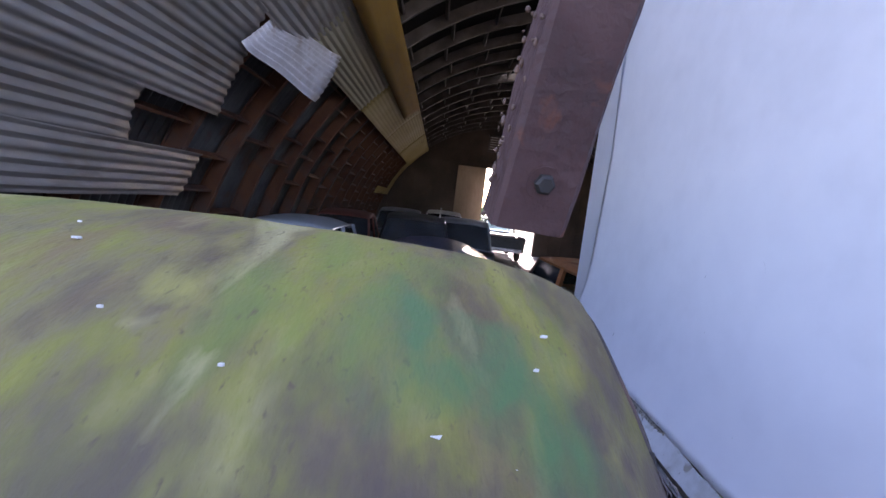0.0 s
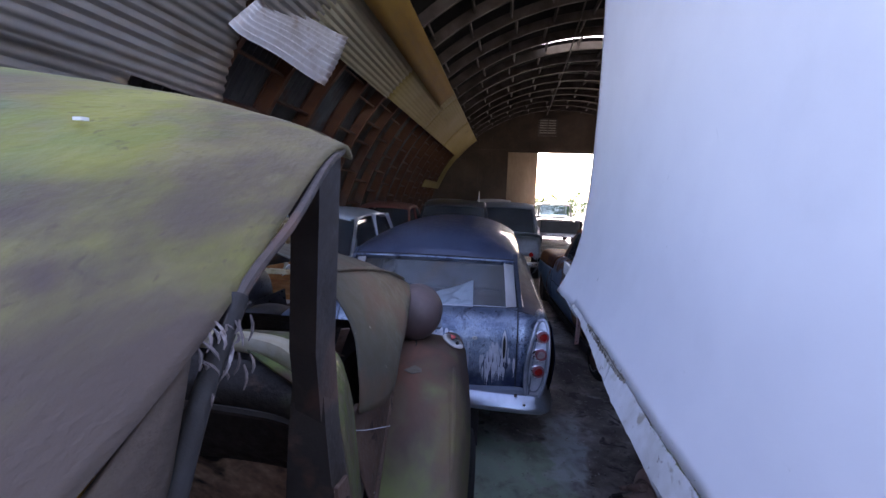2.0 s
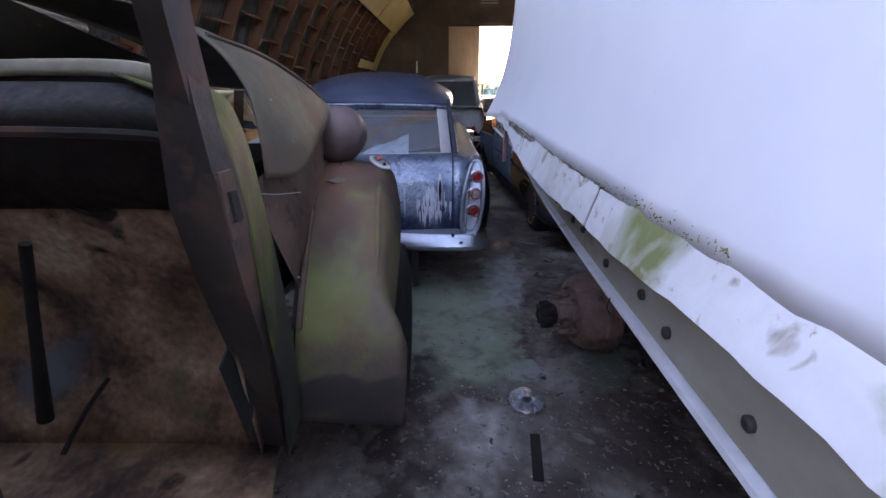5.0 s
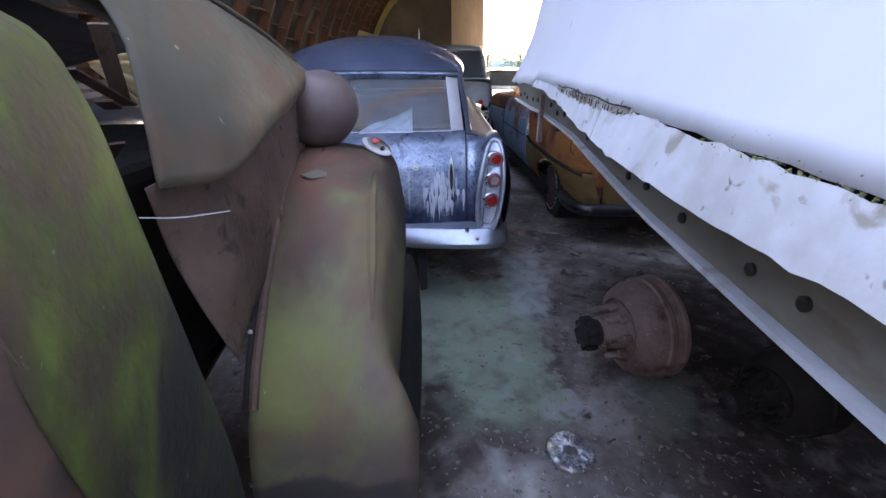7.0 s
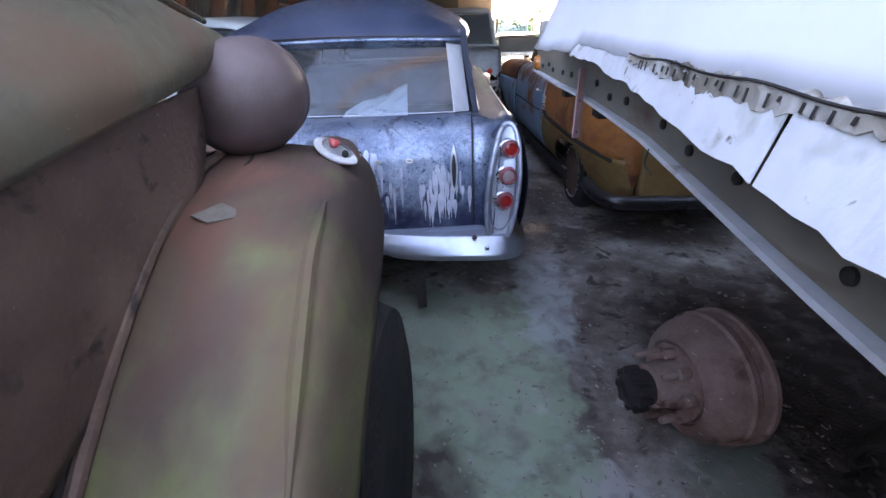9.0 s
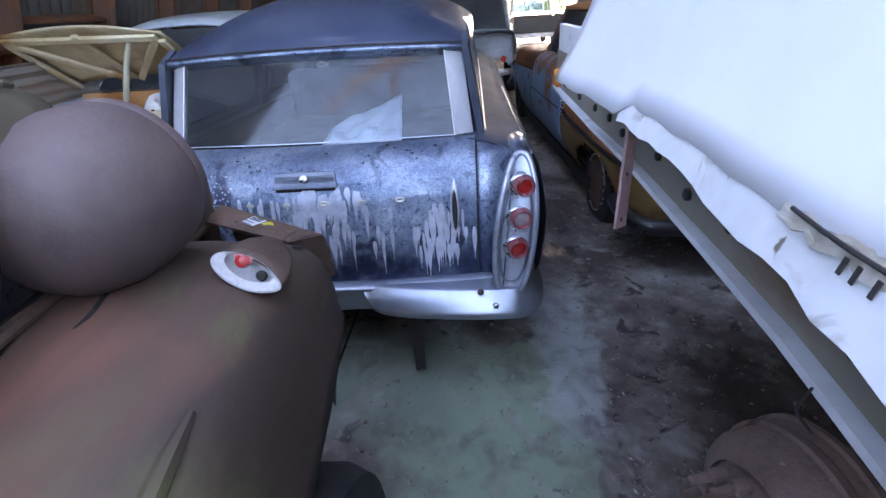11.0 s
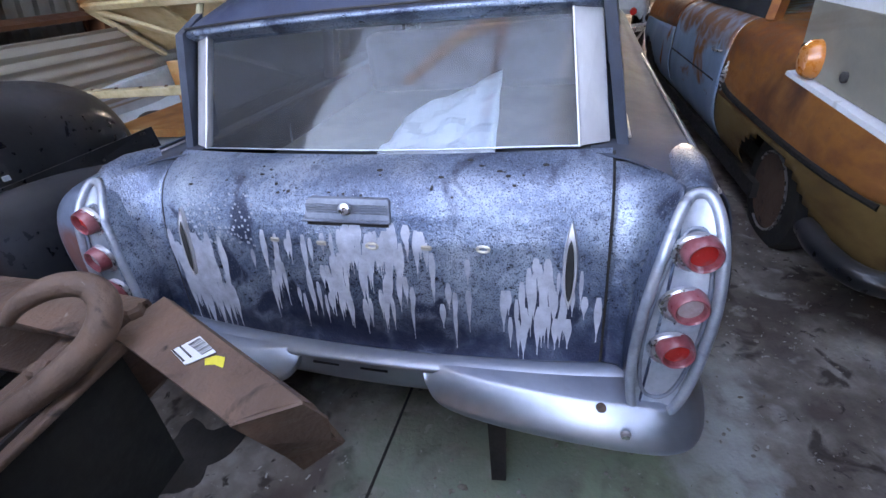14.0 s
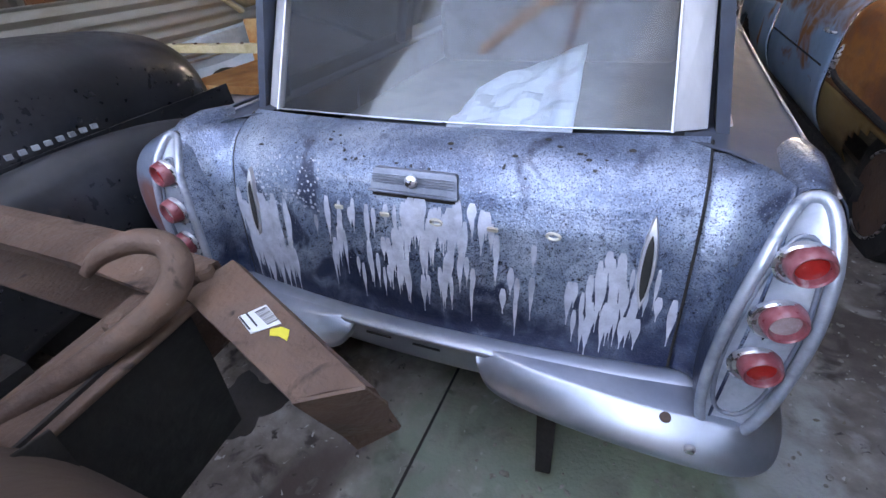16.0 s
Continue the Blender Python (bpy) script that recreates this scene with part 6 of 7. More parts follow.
        tilt = (sgn * 0.14, -1, -0.02)
        part("lens_cone", spun([(0.041, -0.004), (0.043, 0.006), (0.041, 0.020), (0.038, 0.034), (0.035, 0.037), (0.031, 0.034), (0.028, 0.020)], o + Vector((0, 0, 0.006)), tilt, 28), M_LENS_FADED, ring, "faded pink lens cone")
        part("lens", spun([(0.029, 0.012), (0.029, 0.020), (0.020, 0.024), (0.009, 0.026), (0.002, 0.026)], o + Vector((0, 0, 0.006)), tilt, 24), M_LENS_CLEAR if k == 1 else M_LENS, ring)
    # upright spear on the gate
    sp = []
    for v in np.linspace(0, 1, 17):
        z = 0.655 + 0.225 * v
        w = 0.0195 * math.sin(math.pi * min(1, v * 1.02 + 0.0)) ** 0.6 if 0 < v < 1 else 0.001
        sp.append([(sgn * 0.605 + dx * w, gate_y(0.605, z) - h, z) for dx, h in ((-1, -0.002), (-0.85, 0.016), (-0.6, 0.013), (0.6, 0.013), (0.85, 0.016), (1, -0.002))])
    spear = part("spear_trim", sheet_of(np.array(sp)), M_ALU, wagon, "almond-shaped chrome trim")
    sp2 = []
    for v in np.linspace(0, 1, 13):
        z = 0.672 + 0.17 * v
        w = 0.0105 * math.sin(math.pi * v) ** 0.5 if 0 < v < 1 else 0.0005
        sp2.append([(sgn * 0.605 + dx * w, gate_y(0.605, z) - 0.0165, z) for dx in (-1, 0, 1)])
    part("spear_inlay", sheet_of(np.array(sp2)), M_RUBBER, spear, thick=0.001)
# swollen rear corner outside the lamp, with bare primer showing
rows = []
for z, w in ((0.42, 0.70), (0.50, 0.90), (0.60, 1.0), (0.70, 1.0), (0.80, 0.93), (0.88, 0.78), (0.94, 0.52), (0.965, 0.25)):
    rows.append([(-0.86 - 0.40 * w * f, 3.83 + dy + 0.06 * (1 - w), z) for f, dy in ((0.05, 0.06), (0.30, 0.0), (0.65, 0.02), (0.90, 0.09), (1.0, 0.22), (0.92, 0.5), (0.6, 0.9), (0.3, 1.3))])
part("rear_corner_bulge", sheet_of(smooth_grid(rows, 26, 32)), M_CORNER, wagon, "swollen blue corner with bare primer patches", thick=0.004)
# drips: pale runs down the tailgate
dr = random.Random(11)
bm = bmesh.new()


def drip(x, z, w, l, out=0.003):
    k = 7
    pts = []
    for v in np.linspace(0, 1, k):
        f = (0.35 + 0.65 * math.sin(math.pi * min(1, v * 2.4 + 0.15) / 2 if v < 0.3 else math.pi / 2)) * (1 if v < 0.45 else max(0.14, 1 - (v - 0.42) * 2.2))
        f = 0.5 if v == 0 else f
        zz = z - l * v
        pts.append([(x - w * f, gate_y(x, zz) - out, zz), (x + w * f, gate_y(x, zz) - out, zz)])
    sheet_of(np.array(pts), bm=bm)


for _ in range(92):
    drip(min(0.34, max(-0.34, dr.gauss(0.0, 0.16))), dr.uniform(0.64, 0.86), dr.uniform(0.005, 0.011), dr.uniform(0.06, 0.15))
for _ in range(52):
    drip(min(0.69, max(0.42, dr.gauss(0.55, 0.06))), dr.uniform(0.60, 0.79), dr.uniform(0.005, 0.011), dr.uniform(0.06, 0.15))
for _ in range(44):
    drip(min(-0.46, max(-0.685, dr.gauss(-0.57, 0.05))), dr.uniform(0.62, 0.82), dr.uniform(0.008, 0.017), dr.uniform(0.1, 0.24))
for _ in range(20):
    drip(dr.gauss(0.06, 0.06), dr.uniform(0.80, 0.885), dr.uniform(0.008, 0.015), dr.uniform(0.06, 0.14))
tagged(part("drip_stains", bm, M_DRIP, wagon, "silvery runs down the tailgate"), kind="stuff")
bm = bmesh.new()
for _ in range(150):
    x, z = dr.uniform(-0.62, -0.32), dr.uniform(0.78, 0.93)
    r = dr.uniform(0.002, 0.0055)
    bmesh.ops.create_circle(bm, cap_ends=True, radius=r, segments=6, matrix=Matrix.Translation((x, gate_y(x, z) - 0.003, z)) @ Matrix.Rotation(radians(80), 4, "X"))
tagged(part("paint_specks", bm, M_DRIP, wagon, "pale specks on the tailgate"), kind="stuff")
bm = bmesh.new()
for _ in range(46):
    x = dr.uniform(-0.6, 0.66)
    z = dr.choice((0.985, 0.975, 0.96, 0.94)) + dr.uniform(-0.01, 0.012)
    r = dr.uniform(0.0012, 0.0055)
    bmesh.ops.create_circle(bm, cap_ends=True, radius=r, segments=7, matrix=Matrix.Translation((x, gate_y(x, z) - 0.003, z + 0.003)) @ Matrix.Rotation(radians(40), 4, "X") @ Matrix.Diagonal((dr.uniform(0.8, 2.2), 1, 1, 1)))
tagged(part("bare_patches", bm, M_RUBBER, wagon, "black chipped patches along the tailgate top"), kind="stuff")
# handle with its lock, and the small raised badges
hp = part("gate_handle", plate([(-0.132, gate_y(0.13, 0.882) - 0.012, 0.882), (0.132, gate_y(0.13, 0.882) - 0.012, 0.882), (0.126, gate_y(0.13, 0.922) - 0.012, 0.93), (0.118, gate_y(0.13, 0.93) - 0.012, 0.936), (-0.118, gate_y(0.13, 0.93) - 0.012, 0.936), (-0.126, gate_y(0.13, 0.922) - 0.012, 0.93)], (0, 0.02, -0.004)), M_HANDLE, wagon, "ribbed grey handle plate", smooth=False, bevel=0.003)
part("handle_lip", tube([(-0.134, gate_y(0.13, 0.88) - 0.014, 0.88), (0.134, gate_y(0.13, 0.88) - 0.014, 0.88)], 0.005, 8), M_HANDLE, hp)
# black strip painting the shade under the handle lip
part("handle_shadow_strip", box((-0.125, gate_y(0, 0.87) - 0.004, 0.862), (0.125, gate_y(0, 0.87) + 0.006, 0.874)), M_DARK, hp, smooth=False)
for k in range(5):
    z = 0.892 + 0.008 * k
    part("handle_rib", bar((-0.122, gate_y(0.13, 0.905) - 0.0145, z), (0.122, gate_y(0.13, 0.905) - 0.0145, z), 0.003, 0.0022), M_HANDLE, hp, smooth=False)
part("lock", spun([(0.017, 0), (0.017, 0.012), (0.011, 0.015), (0.003, 0.015)], (0.0, gate_y(0, 0.908) - 0.012, 0.912), (0, -1, 0.35), 20), M_CHROME, hp)
for k, x in enumerate((-0.24, -0.083, 0.075, 0.232, 0.385)):
    z = 0.816
    y = gate_y(x, z) - 0.009
    if k in (2, 4):
        bm = tube([(x + 0.0165 * math.cos(a), y, z + 0.0085 * math.sin(a)) for a in np.linspace(0, 2 * math.pi, 17)[:-1]], 0.0038, 6, closed=True)
    else:
        bm = box((x - 0.015, y - 0.003, z - 0.007), (x + 0.015, y + 0.004, z + 0.007))
        bmesh.ops.bevel(bm, geom=bm.edges[:], offset=0.0025, segments=2, affect="EDGES")
    part("badge", bm, M_GOLD, wagon, "small pale raised badge")
# bumper
part("bumper_ledge", sheet_of(smooth_grid([[(x, gate_y(x, 0.46) + o, z) for x in np.linspace(-0.80, 0.80, 9)] for o, z in ((0.01, 0.468), (-0.03, 0.470), (-0.055, 0.462), (-0.06, 0.450))], 8, 40)), M_BUMPER, wagon, thick=0.004)
val = part("bumper_valance", sheet_of(smooth_grid([[(x, gate_y(x, 0.46) - 0.052 + o, z) for x in np.linspace(-0.5, 0.5, 7)] for o, z in ((0.0, 0.452), (0.004, 0.41), (0.012, 0.37), (0.03, 0.335))], 10, 26)), M_BUMPER, wagon, "dull silver centre valance", thick=0.004)
for x in (-0.12, 0.045):
    part("valance_slot", box((x - 0.045, gate_y(x, 0.46) - 0.054, 0.424), (x + 0.045, gate_y(x, 0.46) - 0.046, 0.430)), M_DARK, val, smooth=False)
for sgn in (1, -1):
    rows = []
    for x, y, s in ((0.20, 3.79, 0.05), (0.22, 3.755, 0.5), (0.27, 3.725, 0.9), (0.40, 3.70, 1.0), (0.60, 3.682, 1.0), (0.79, 3.68, 1.0), (0.88, 3.695, 1.0), (0.935, 3.745, 1.0), (0.958, 3.84, 0.97), (0.965, 4.0, 0.95), (0.965, 4.2, 0.9)):
        nx, ny = (0, -1) if x < 0.8 else ((0.6, -0.8) if x < 0.95 else (1, -0.1))
        row = []
        for o, z in ((-0.15, 0.464), (-0.06, 0.468), (-0.038, 0.458), (-0.012, 0.428), (0.006, 0.398), (0.012, 0.380), (0.007, 0.362), (-0.012, 0.349), (-0.06, 0.344)):
            zc = 0.466
            row.append((sgn * (x + nx * o), y + ny * o, zc + (z - zc) * s))
        rows.append(row)
    be = part("bumper_end", sheet_of(smooth_grid(rows, 60, 30)), M_BUMPER, wagon, "dull chrome bumper end")
    for x, z in ((0.70, 0.466), (0.76, 0.425)):
        part("bumper_bolt", spun([(0.013, -0.004), (0.012, 0.003), (0.006, 0.006), (0.002, 0.006)], (sgn * x, 3.71 if z > 0.45 else 3.672, z + (0.004 if z > 0.45 else 0)), (0, -0.3, 1) if z > 0.45 else (0, -1, 0.1), 14), M_CHROME if z < 0.45 else M_RUST, be)
part("under_tail", box((-0.85, 3.95, 0.26), (0.85, 4.8, 0.32)), M_DARK, wagon, smooth=False)
part("tow_bracket", plate([(0.38, 3.80, 0.33), (0.44, 3.80, 0.33), (0.445, 3.72, 0.06), (0.40, 3.72, 0.05)], (0.0, 0.01, 0)), M_DARK, wagon, "dark bracket hanging under the bumper", smooth=False)
# rear window with its pillars
WB, WT = (4.105, 1.006), (4.245, 1.335)
pane = [[(-0.605, WB[0] + 0.03, WB[1]), (0, WB[0] - 0.01, WB[1]), (0.605, WB[0] + 0.03, WB[1])], [(-0.59, (WB[0] + WT[0]) / 2 + 0.03, 1.17), (0, (WB[0] + WT[0]) / 2 - 0.012, 1.17), (0.59, (WB[0] + WT[0]) / 2 + 0.03, 1.17)], [(-0.57, WT[0] + 0.03, WT[1]), (0, WT[0] - 0.01, WT[1]), (0.57, WT[0] + 0.03, WT[1])]]
rw = part("rear_window", sheet_of(smooth_grid(pane, 12, 20)), M_GLASS, wagon, "dusty rear window")
rw.visible_shadow = False
for sgn in (1, -1):
    part("window_pillar", plate([(sgn * 0.607, WB[0] + 0.012, WB[1]), (sgn * 0.69, WB[0] + 0.06, WB[1] - 0.004), (sgn * 0.65, WT[0] + 0.05, WT[1]), (sgn * 0.575, WT[0] + 0.012, WT[1])], (0, 0.03, 0.0)), M_ALU, wagon, "broad brushed aluminium window pillar", smooth=False, bevel=0.004)
    part("window_bead", tube([(sgn * 0.612, WB[0] + 0.012, WB[1]), (sgn * 0.577, WT[0] + 0.01, WT[1])], 0.004, 8), M_ALU, wagon)
    # side glass and posts
    sg = part("side_window", sheet_of(np.array([[(sgn * 0.735, 4.32, 1.0), (sgn * 0.735, 6.0, 0.99), (sgn * 0.735, 7.5, 0.985)], [(sgn * 0.675, 4.40, 1.36), (sgn * 0.675, 6.0, 1.42), (sgn * 0.67, 7.2, 1.40)]])), M_GLASS_DARK, wagon, "dark dusty side glass")
    sg.visible_shadow = False
    for y0, y1 in ((4.16, 4.30), (5.25, 5.33), (6.35, 6.43), (7.30, 7.42)):
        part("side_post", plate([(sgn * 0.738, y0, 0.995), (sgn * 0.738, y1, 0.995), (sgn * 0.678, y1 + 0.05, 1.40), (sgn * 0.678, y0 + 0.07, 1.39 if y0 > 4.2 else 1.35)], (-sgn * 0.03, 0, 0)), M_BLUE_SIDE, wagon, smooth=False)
    part("belt_trim", tube([(sgn * 0.742, 4.2, 1.004), (sgn * 0.744, 5.5, 1.0), (sgn * 0.744, 7.4, 0.99)], 0.004, 8, 12), M_ALU, wagon)
part("window_ledge", tube([(-0.61, WB[0] + 0.02, 1.006), (0, WB[0] - 0.016, 1.008), (0.61, WB[0] + 0.02, 1.006)], 0.003, 8, 16), M_BUMPER, wagon)
# roof: a broad dome with a rolled rear header
ctrl = []
for y, zc, ze, hw in ((4.205, 1.372, 1.352, 0.655), (4.225, 1.395, 1.362, 0.672), (4.30, 1.455, 1.375, 0.69), (4.5, 1.545, 1.39, 0.70), (4.8, 1.60, 1.41, 0.705), (5.3, 1.63, 1.43, 0.705), (6.2, 1.63, 1.43, 0.70), (7.0, 1.58, 1.41, 0.69), (7.4, 1.50, 1.39, 0.67)):
    ctrl.append([(u * hw, y + (0.06 * u * u if y < 4.4 else 0), ze + (zc - ze) * (1 - abs(u) ** 2.6) - (0.02 if abs(u) == 1 else 0)) for u in (-1, -0.97, -0.85, -0.6, -0.3, 0, 0.3, 0.6, 0.85, 0.97, 1)])
part("roof", sheet_of(smooth_grid(ctrl, 50, 44)), M_BLUE_ROOF, wagon, "dusty blue domed roof", thick=0.006)
part("roof_header", sheet_of(smooth_grid([[(u * 0.66, 4.20 + o + 0.06 * u * u, z - 0.018 * u * u) for u in (-1, -0.5, 0, 0.5, 1)] for o, z in ((0.0, 1.375), (-0.012, 1.368), (-0.008, 1.355), (0.03, 1.338), (0.05, 1.325))], 10, 30)), M_BLUE, wagon, thick=0.004)
part("header_groove", tube([(u * 0.655, 4.195 + 0.06 * u * u, 1.381 - 0.018 * u * u) for u in (-1, -0.5, 0, 0.5, 1)], 0.004, 6, 30), M_DARK, wagon)
# inside
part("load_floor", box((-0.68, 4.15, 0.80), (0.68, 6.0, 0.83)), M_SEAT, wagon, smooth=False)
part("rear_seat", box((-0.64, 5.55, 0.83), (0.64, 5.75, 1.16)), M_SEAT, wagon, bevel=0.05)
part("front_seat", box((-0.64, 6.6, 0.7), (0.64, 6.8, 1.14)), M_SEAT, wagon, bevel=0.05)
part("headlining", sheet_of(smooth_grid([[(-0.64, y, 1.34), (-0.4, y, z - 0.03), (0, y, z), (0.4, y, z - 0.03), (0.64, y, 1.34)] for y, z in ((4.28, 1.37), (4.6, 1.5), (5.5, 1.56), (7.2, 1.50))], 10, 12)), M_CREAM, wagon)
part("hood", sheet_of(smooth_grid([[(-0.78, y, 0.95), (-0.5, y, z), (0, y, z + 0.02), (0.5, y, z), (0.78, y, 0.95)] for y, z in ((7.55, 1.0), (8.2, 1.0), (8.9, 0.97), (9.2, 0.88))], 14, 16)), M_BLUE_ROOF, wagon, thick=0.004)
ws = part("windscreen", sheet_of(smooth_grid([[(-0.7, 7.75, 0.99), (0, 7.95, 0.99), (0.7, 7.75, 0.99)], [(-0.64, 7.4, 1.40), (0, 7.5, 1.46), (0.64, 7.4, 1.40)]], 6, 10)), M_GLASS, wagon)
ws.visible_shadow = False
part("front_panel", box((-0.8, 9.1, 0.32), (0.8, 9.2, 0.86)), M_CHROME, wagon, smooth=False, bevel=0.03)
for x in (0.76, -0.76):
    for y in (5.25, 8.3):
        w = part("wheel", spun([(0.18, -0.09), (0.27, -0.1), (0.32, -0.08), (0.335, -0.03), (0.335, 0.03), (0.32, 0.08), (0.27, 0.1), (0.18, 0.09)], (x, y, 0.325), (1, 0, 0), 32), M_RUBBER, wagon)
        part("hubcap", spun([(0.004, 0.09), (0.1, 0.085), (0.17, 0.06), (0.185, 0.04)], (x, y, 0.325), (1 if x > 0 else -1, 0, 0), 24), M_CHROME, w)
part("underbody", box((-0.8, 4.8, 0.24), (0.8, 9.0, 0.34)), M_DARK, wagon, smooth=False)
# white sheet added to stand in for the sky's reflection in the window
sheet_pts = []
for v in np.linspace(0, 1, 16):
    sheet_pts.append([(-0.12 + 0.46 * u + 0.06 * v * (0.5 - u), 4.30 + 0.42 * v, 0.87 + 0.16 * v * (0.4 + u) + 0.035 * noise.noise(Vector((u * 5, v * 5, 9)))) for u in np.linspace(0, 1, 18)])
liner = thing("reflection_sheet", (0.1, 4.45, 0.83), "crumpled white sheet added inside the rear window in place of a sky reflection", "sheet")
part("sheet", sheet_of(np.array(sheet_pts)), M_SKY_PATCH, liner, sharp=12, thick=0.002)


# ---- cars ----
def tyre(parent, c, r=0.33, w=0.19, material=M_RUBBER, cap=M_CHROME, side=1):
    t = part("wheel", spun([(r * 0.55, -w / 2), (r * 0.85, -w / 2), (r * 0.97, -w * 0.4), (r, -w * 0.15), (r, w * 0.15), (r * 0.97, w * 0.4), (r * 0.85, w / 2), (r * 0.55, w / 2)], c, (1, 0, 0), 32), material, parent)
    part("hubcap", spun([(0.004, w * 0.45), (r * 0.3, w * 0.42), (r * 0.52, w * 0.25), (r * 0.56, w * 0.2)], c, (side, 0, 0), 20), cap, t)
    return t


def saloon(label, m, length, width, paint, roof_paint, cab=(0.28, 0.72), roof_z=1.5, belt=0.95, trunk_z=0.9, hood_z=0.95, group="", hump=1.0):
    """A plain old saloon, tail at local y=0, nose at y=length; m places it on the floor."""
    car = thing("car", (0, 0, 0), label, "car", group)
    hw = width / 2
    L = length
    prof = []
    for y, zt in ((0, 0.62), (0.03 * L, trunk_z - 0.05), (0.15 * L, trunk_z), (cab[0] * L, belt), (0.5 * L, belt), (cab[1] * L, belt), (0.85 * L, hood_z), (0.97 * L, hood_z - 0.1), (L, 0.6)):
        e = 0.9 if y in (0, L) else (0.96 if y in (0.03 * L, 0.97 * L) else 1)
        prof.append([(-hw * 0.9 * e, y, 0.26), (-hw * e, y, 0.42), (-hw * 1.0 * e, y, 0.62), (-hw * 0.96 * e, y, zt - 0.07), (-hw * 0.84 * e, y, zt), (-hw * 0.4 * e, y, zt + 0.02), (hw * 0.4 * e, y, zt + 0.02), (hw * 0.84 * e, y, zt), (hw * 0.96 * e, y, zt - 0.07), (hw * e, y, 0.62), (hw * e, y, 0.42), (hw * 0.9 * e, y, 0.26)])
    bm = sheet_of(smooth_grid(prof, 40, 40))
    bodyp = part("body", bm, paint, car, thick=0.004)
    r0, r1 = cab[0] * L, cab[1] * L
    top = []
    for v, zz in ((0.16, belt + 0.86 * (roof_z - belt)), (0.24, roof_z - 0.02), (0.4, roof_z + 0.01), (0.55, roof_z + 0.012), (0.68, roof_z - 0.015), (0.76, belt + 0.88 * (roof_z - belt))):
        y = r0 + (r1 - r0) * v
        top.append([(-hw * 0.74, y, zz - 0.10), (-hw * 0.70, y, zz - 0.03), (-hw * 0.4, y, zz + 0.005), (0, y, zz + 0.012), (hw * 0.4, y, zz + 0.005), (hw * 0.70, y, zz - 0.03), (hw * 0.74, y, zz - 0.10)])
    part("roof", sheet_of(smooth_grid(top, 24, 28)), roof_paint, car, thick=0.02)
    ya, yb = r0 + (r1 - r0) * 0.16, r0 + (r1 - r0) * 0.76
    zr = belt + 0.84 * (roof_z - belt) - 0.02
    for name, q in (("rear_window", [(-hw * 0.8, r0, belt), (hw * 0.8, r0, belt), (hw * 0.7, ya, zr), (-hw * 0.7, ya, zr)]), ("windscreen", [(-hw * 0.8, r1, belt), (hw * 0.8, r1, belt), (hw * 0.7, yb, zr), (-hw * 0.7, yb, zr)]),
                    ("side_window", [(hw * 0.86, r0 + 0.1, belt), (hw * 0.86, r1 - 0.15, belt), (hw * 0.735, yb - 0.02, zr), (hw * 0.735, ya + 0.02, zr)]), ("side_window", [(-hw * 0.86, r0 + 0.1, belt), (-hw * 0.86, r1 - 0.15, belt), (-hw * 0.735, yb - 0.02, zr), (-hw * 0.735, ya + 0.02, zr)])):
        bm = bmesh.new()
        bm.faces.new([bm.verts.new(p) for p in q])
        part(name, bm, M_GLASS_DARK, car, smooth=False, thick=0.004)
    for sx in (1, -1):
        for (y0, z0), (y1, z1) in (((r0 + 0.02, belt), (ya, zr)), ((r1 - 0.02, belt), (yb, zr)), (((r0 + r1) / 2, belt), ((ya + yb) / 2, zr + 0.03))):
            part("roof_post", bar((sx * hw * 0.84, y0, z0 - 0.01), (sx * hw * 0.725, y1, z1), 0.05, 0.07), roof_paint, car, bevel=0.008)
    for y in (-0.05, L + 0.05):
        part("bumper", tube([(-hw * 0.95, y + (0.12 if y < 0 else -0.12), 0.45), (-hw * 0.7, y, 0.45), (0, y - (0.02 if y < 0 else -0.02), 0.45), (hw * 0.7, y, 0.45), (hw * 0.95, y + (0.12 if y < 0 else -0.12), 0.45)], 0.055, 10, 24), M_CHROME, car)
    for sx in (1, -1):
        for y in (0.2 * L, 0.82 * L):
            tyre(car, (sx * hw * 0.86, y, 0.33), side=sx)
        part("tail_lamp", spun([(0.005, 0.03), (0.045, 0.025), (0.05, 0.0)], (sx * hw * 0.75, -0.004, 0.66), (0, -1, 0), 16), M_LENS, car)
    part("belt_trim", tube([(hw * 0.985, 0.05 * L, 0.66), (hw * 1.005, 0.5 * L, 0.66), (hw * 0.985, 0.95 * L, 0.66)], 0.012, 6, 12), M_CHROME, car)
    car.matrix_basis = m
    return car


saloon("old grey saloon with a rounded roof, parked nose to the wall", pose(0.55, 10.6, 0, 0, 0, -4), 4.4, 1.72, M_GREYCAR, M_GREYCAR, cab=(0.12, 0.7), roof_z=1.72, belt=1.08, trunk_z=1.0, hood_z=1.05, group="stored cars")
saloon("black saloon with a dusty dark roof", pose(-0.45, 9.75, 0, 0, 0, 2), 4.3, 1.75, M_BLACK, M_BLACK, cab=(0.02, 0.62), roof_z=1.74, belt=1.05, trunk_z=1.0, group="stored cars")
saloon("red oxide saloon with a rounded roof", pose(-2.15, 10.4, 0, 0, 0, 3), 4.4, 1.6, M_REDBROWN, M_REDBROWN, cab=(0.05, 0.65), roof_z=1.62, group="stored cars")
saloon("grey saloon with bright chrome trim", pose(-1.25, 13.6, 0, 0, 0, 0), 4.6, 1.75, M_GREYCAR, M_GREYCAR, roof_z=1.72, belt=1.05, group="stored cars")
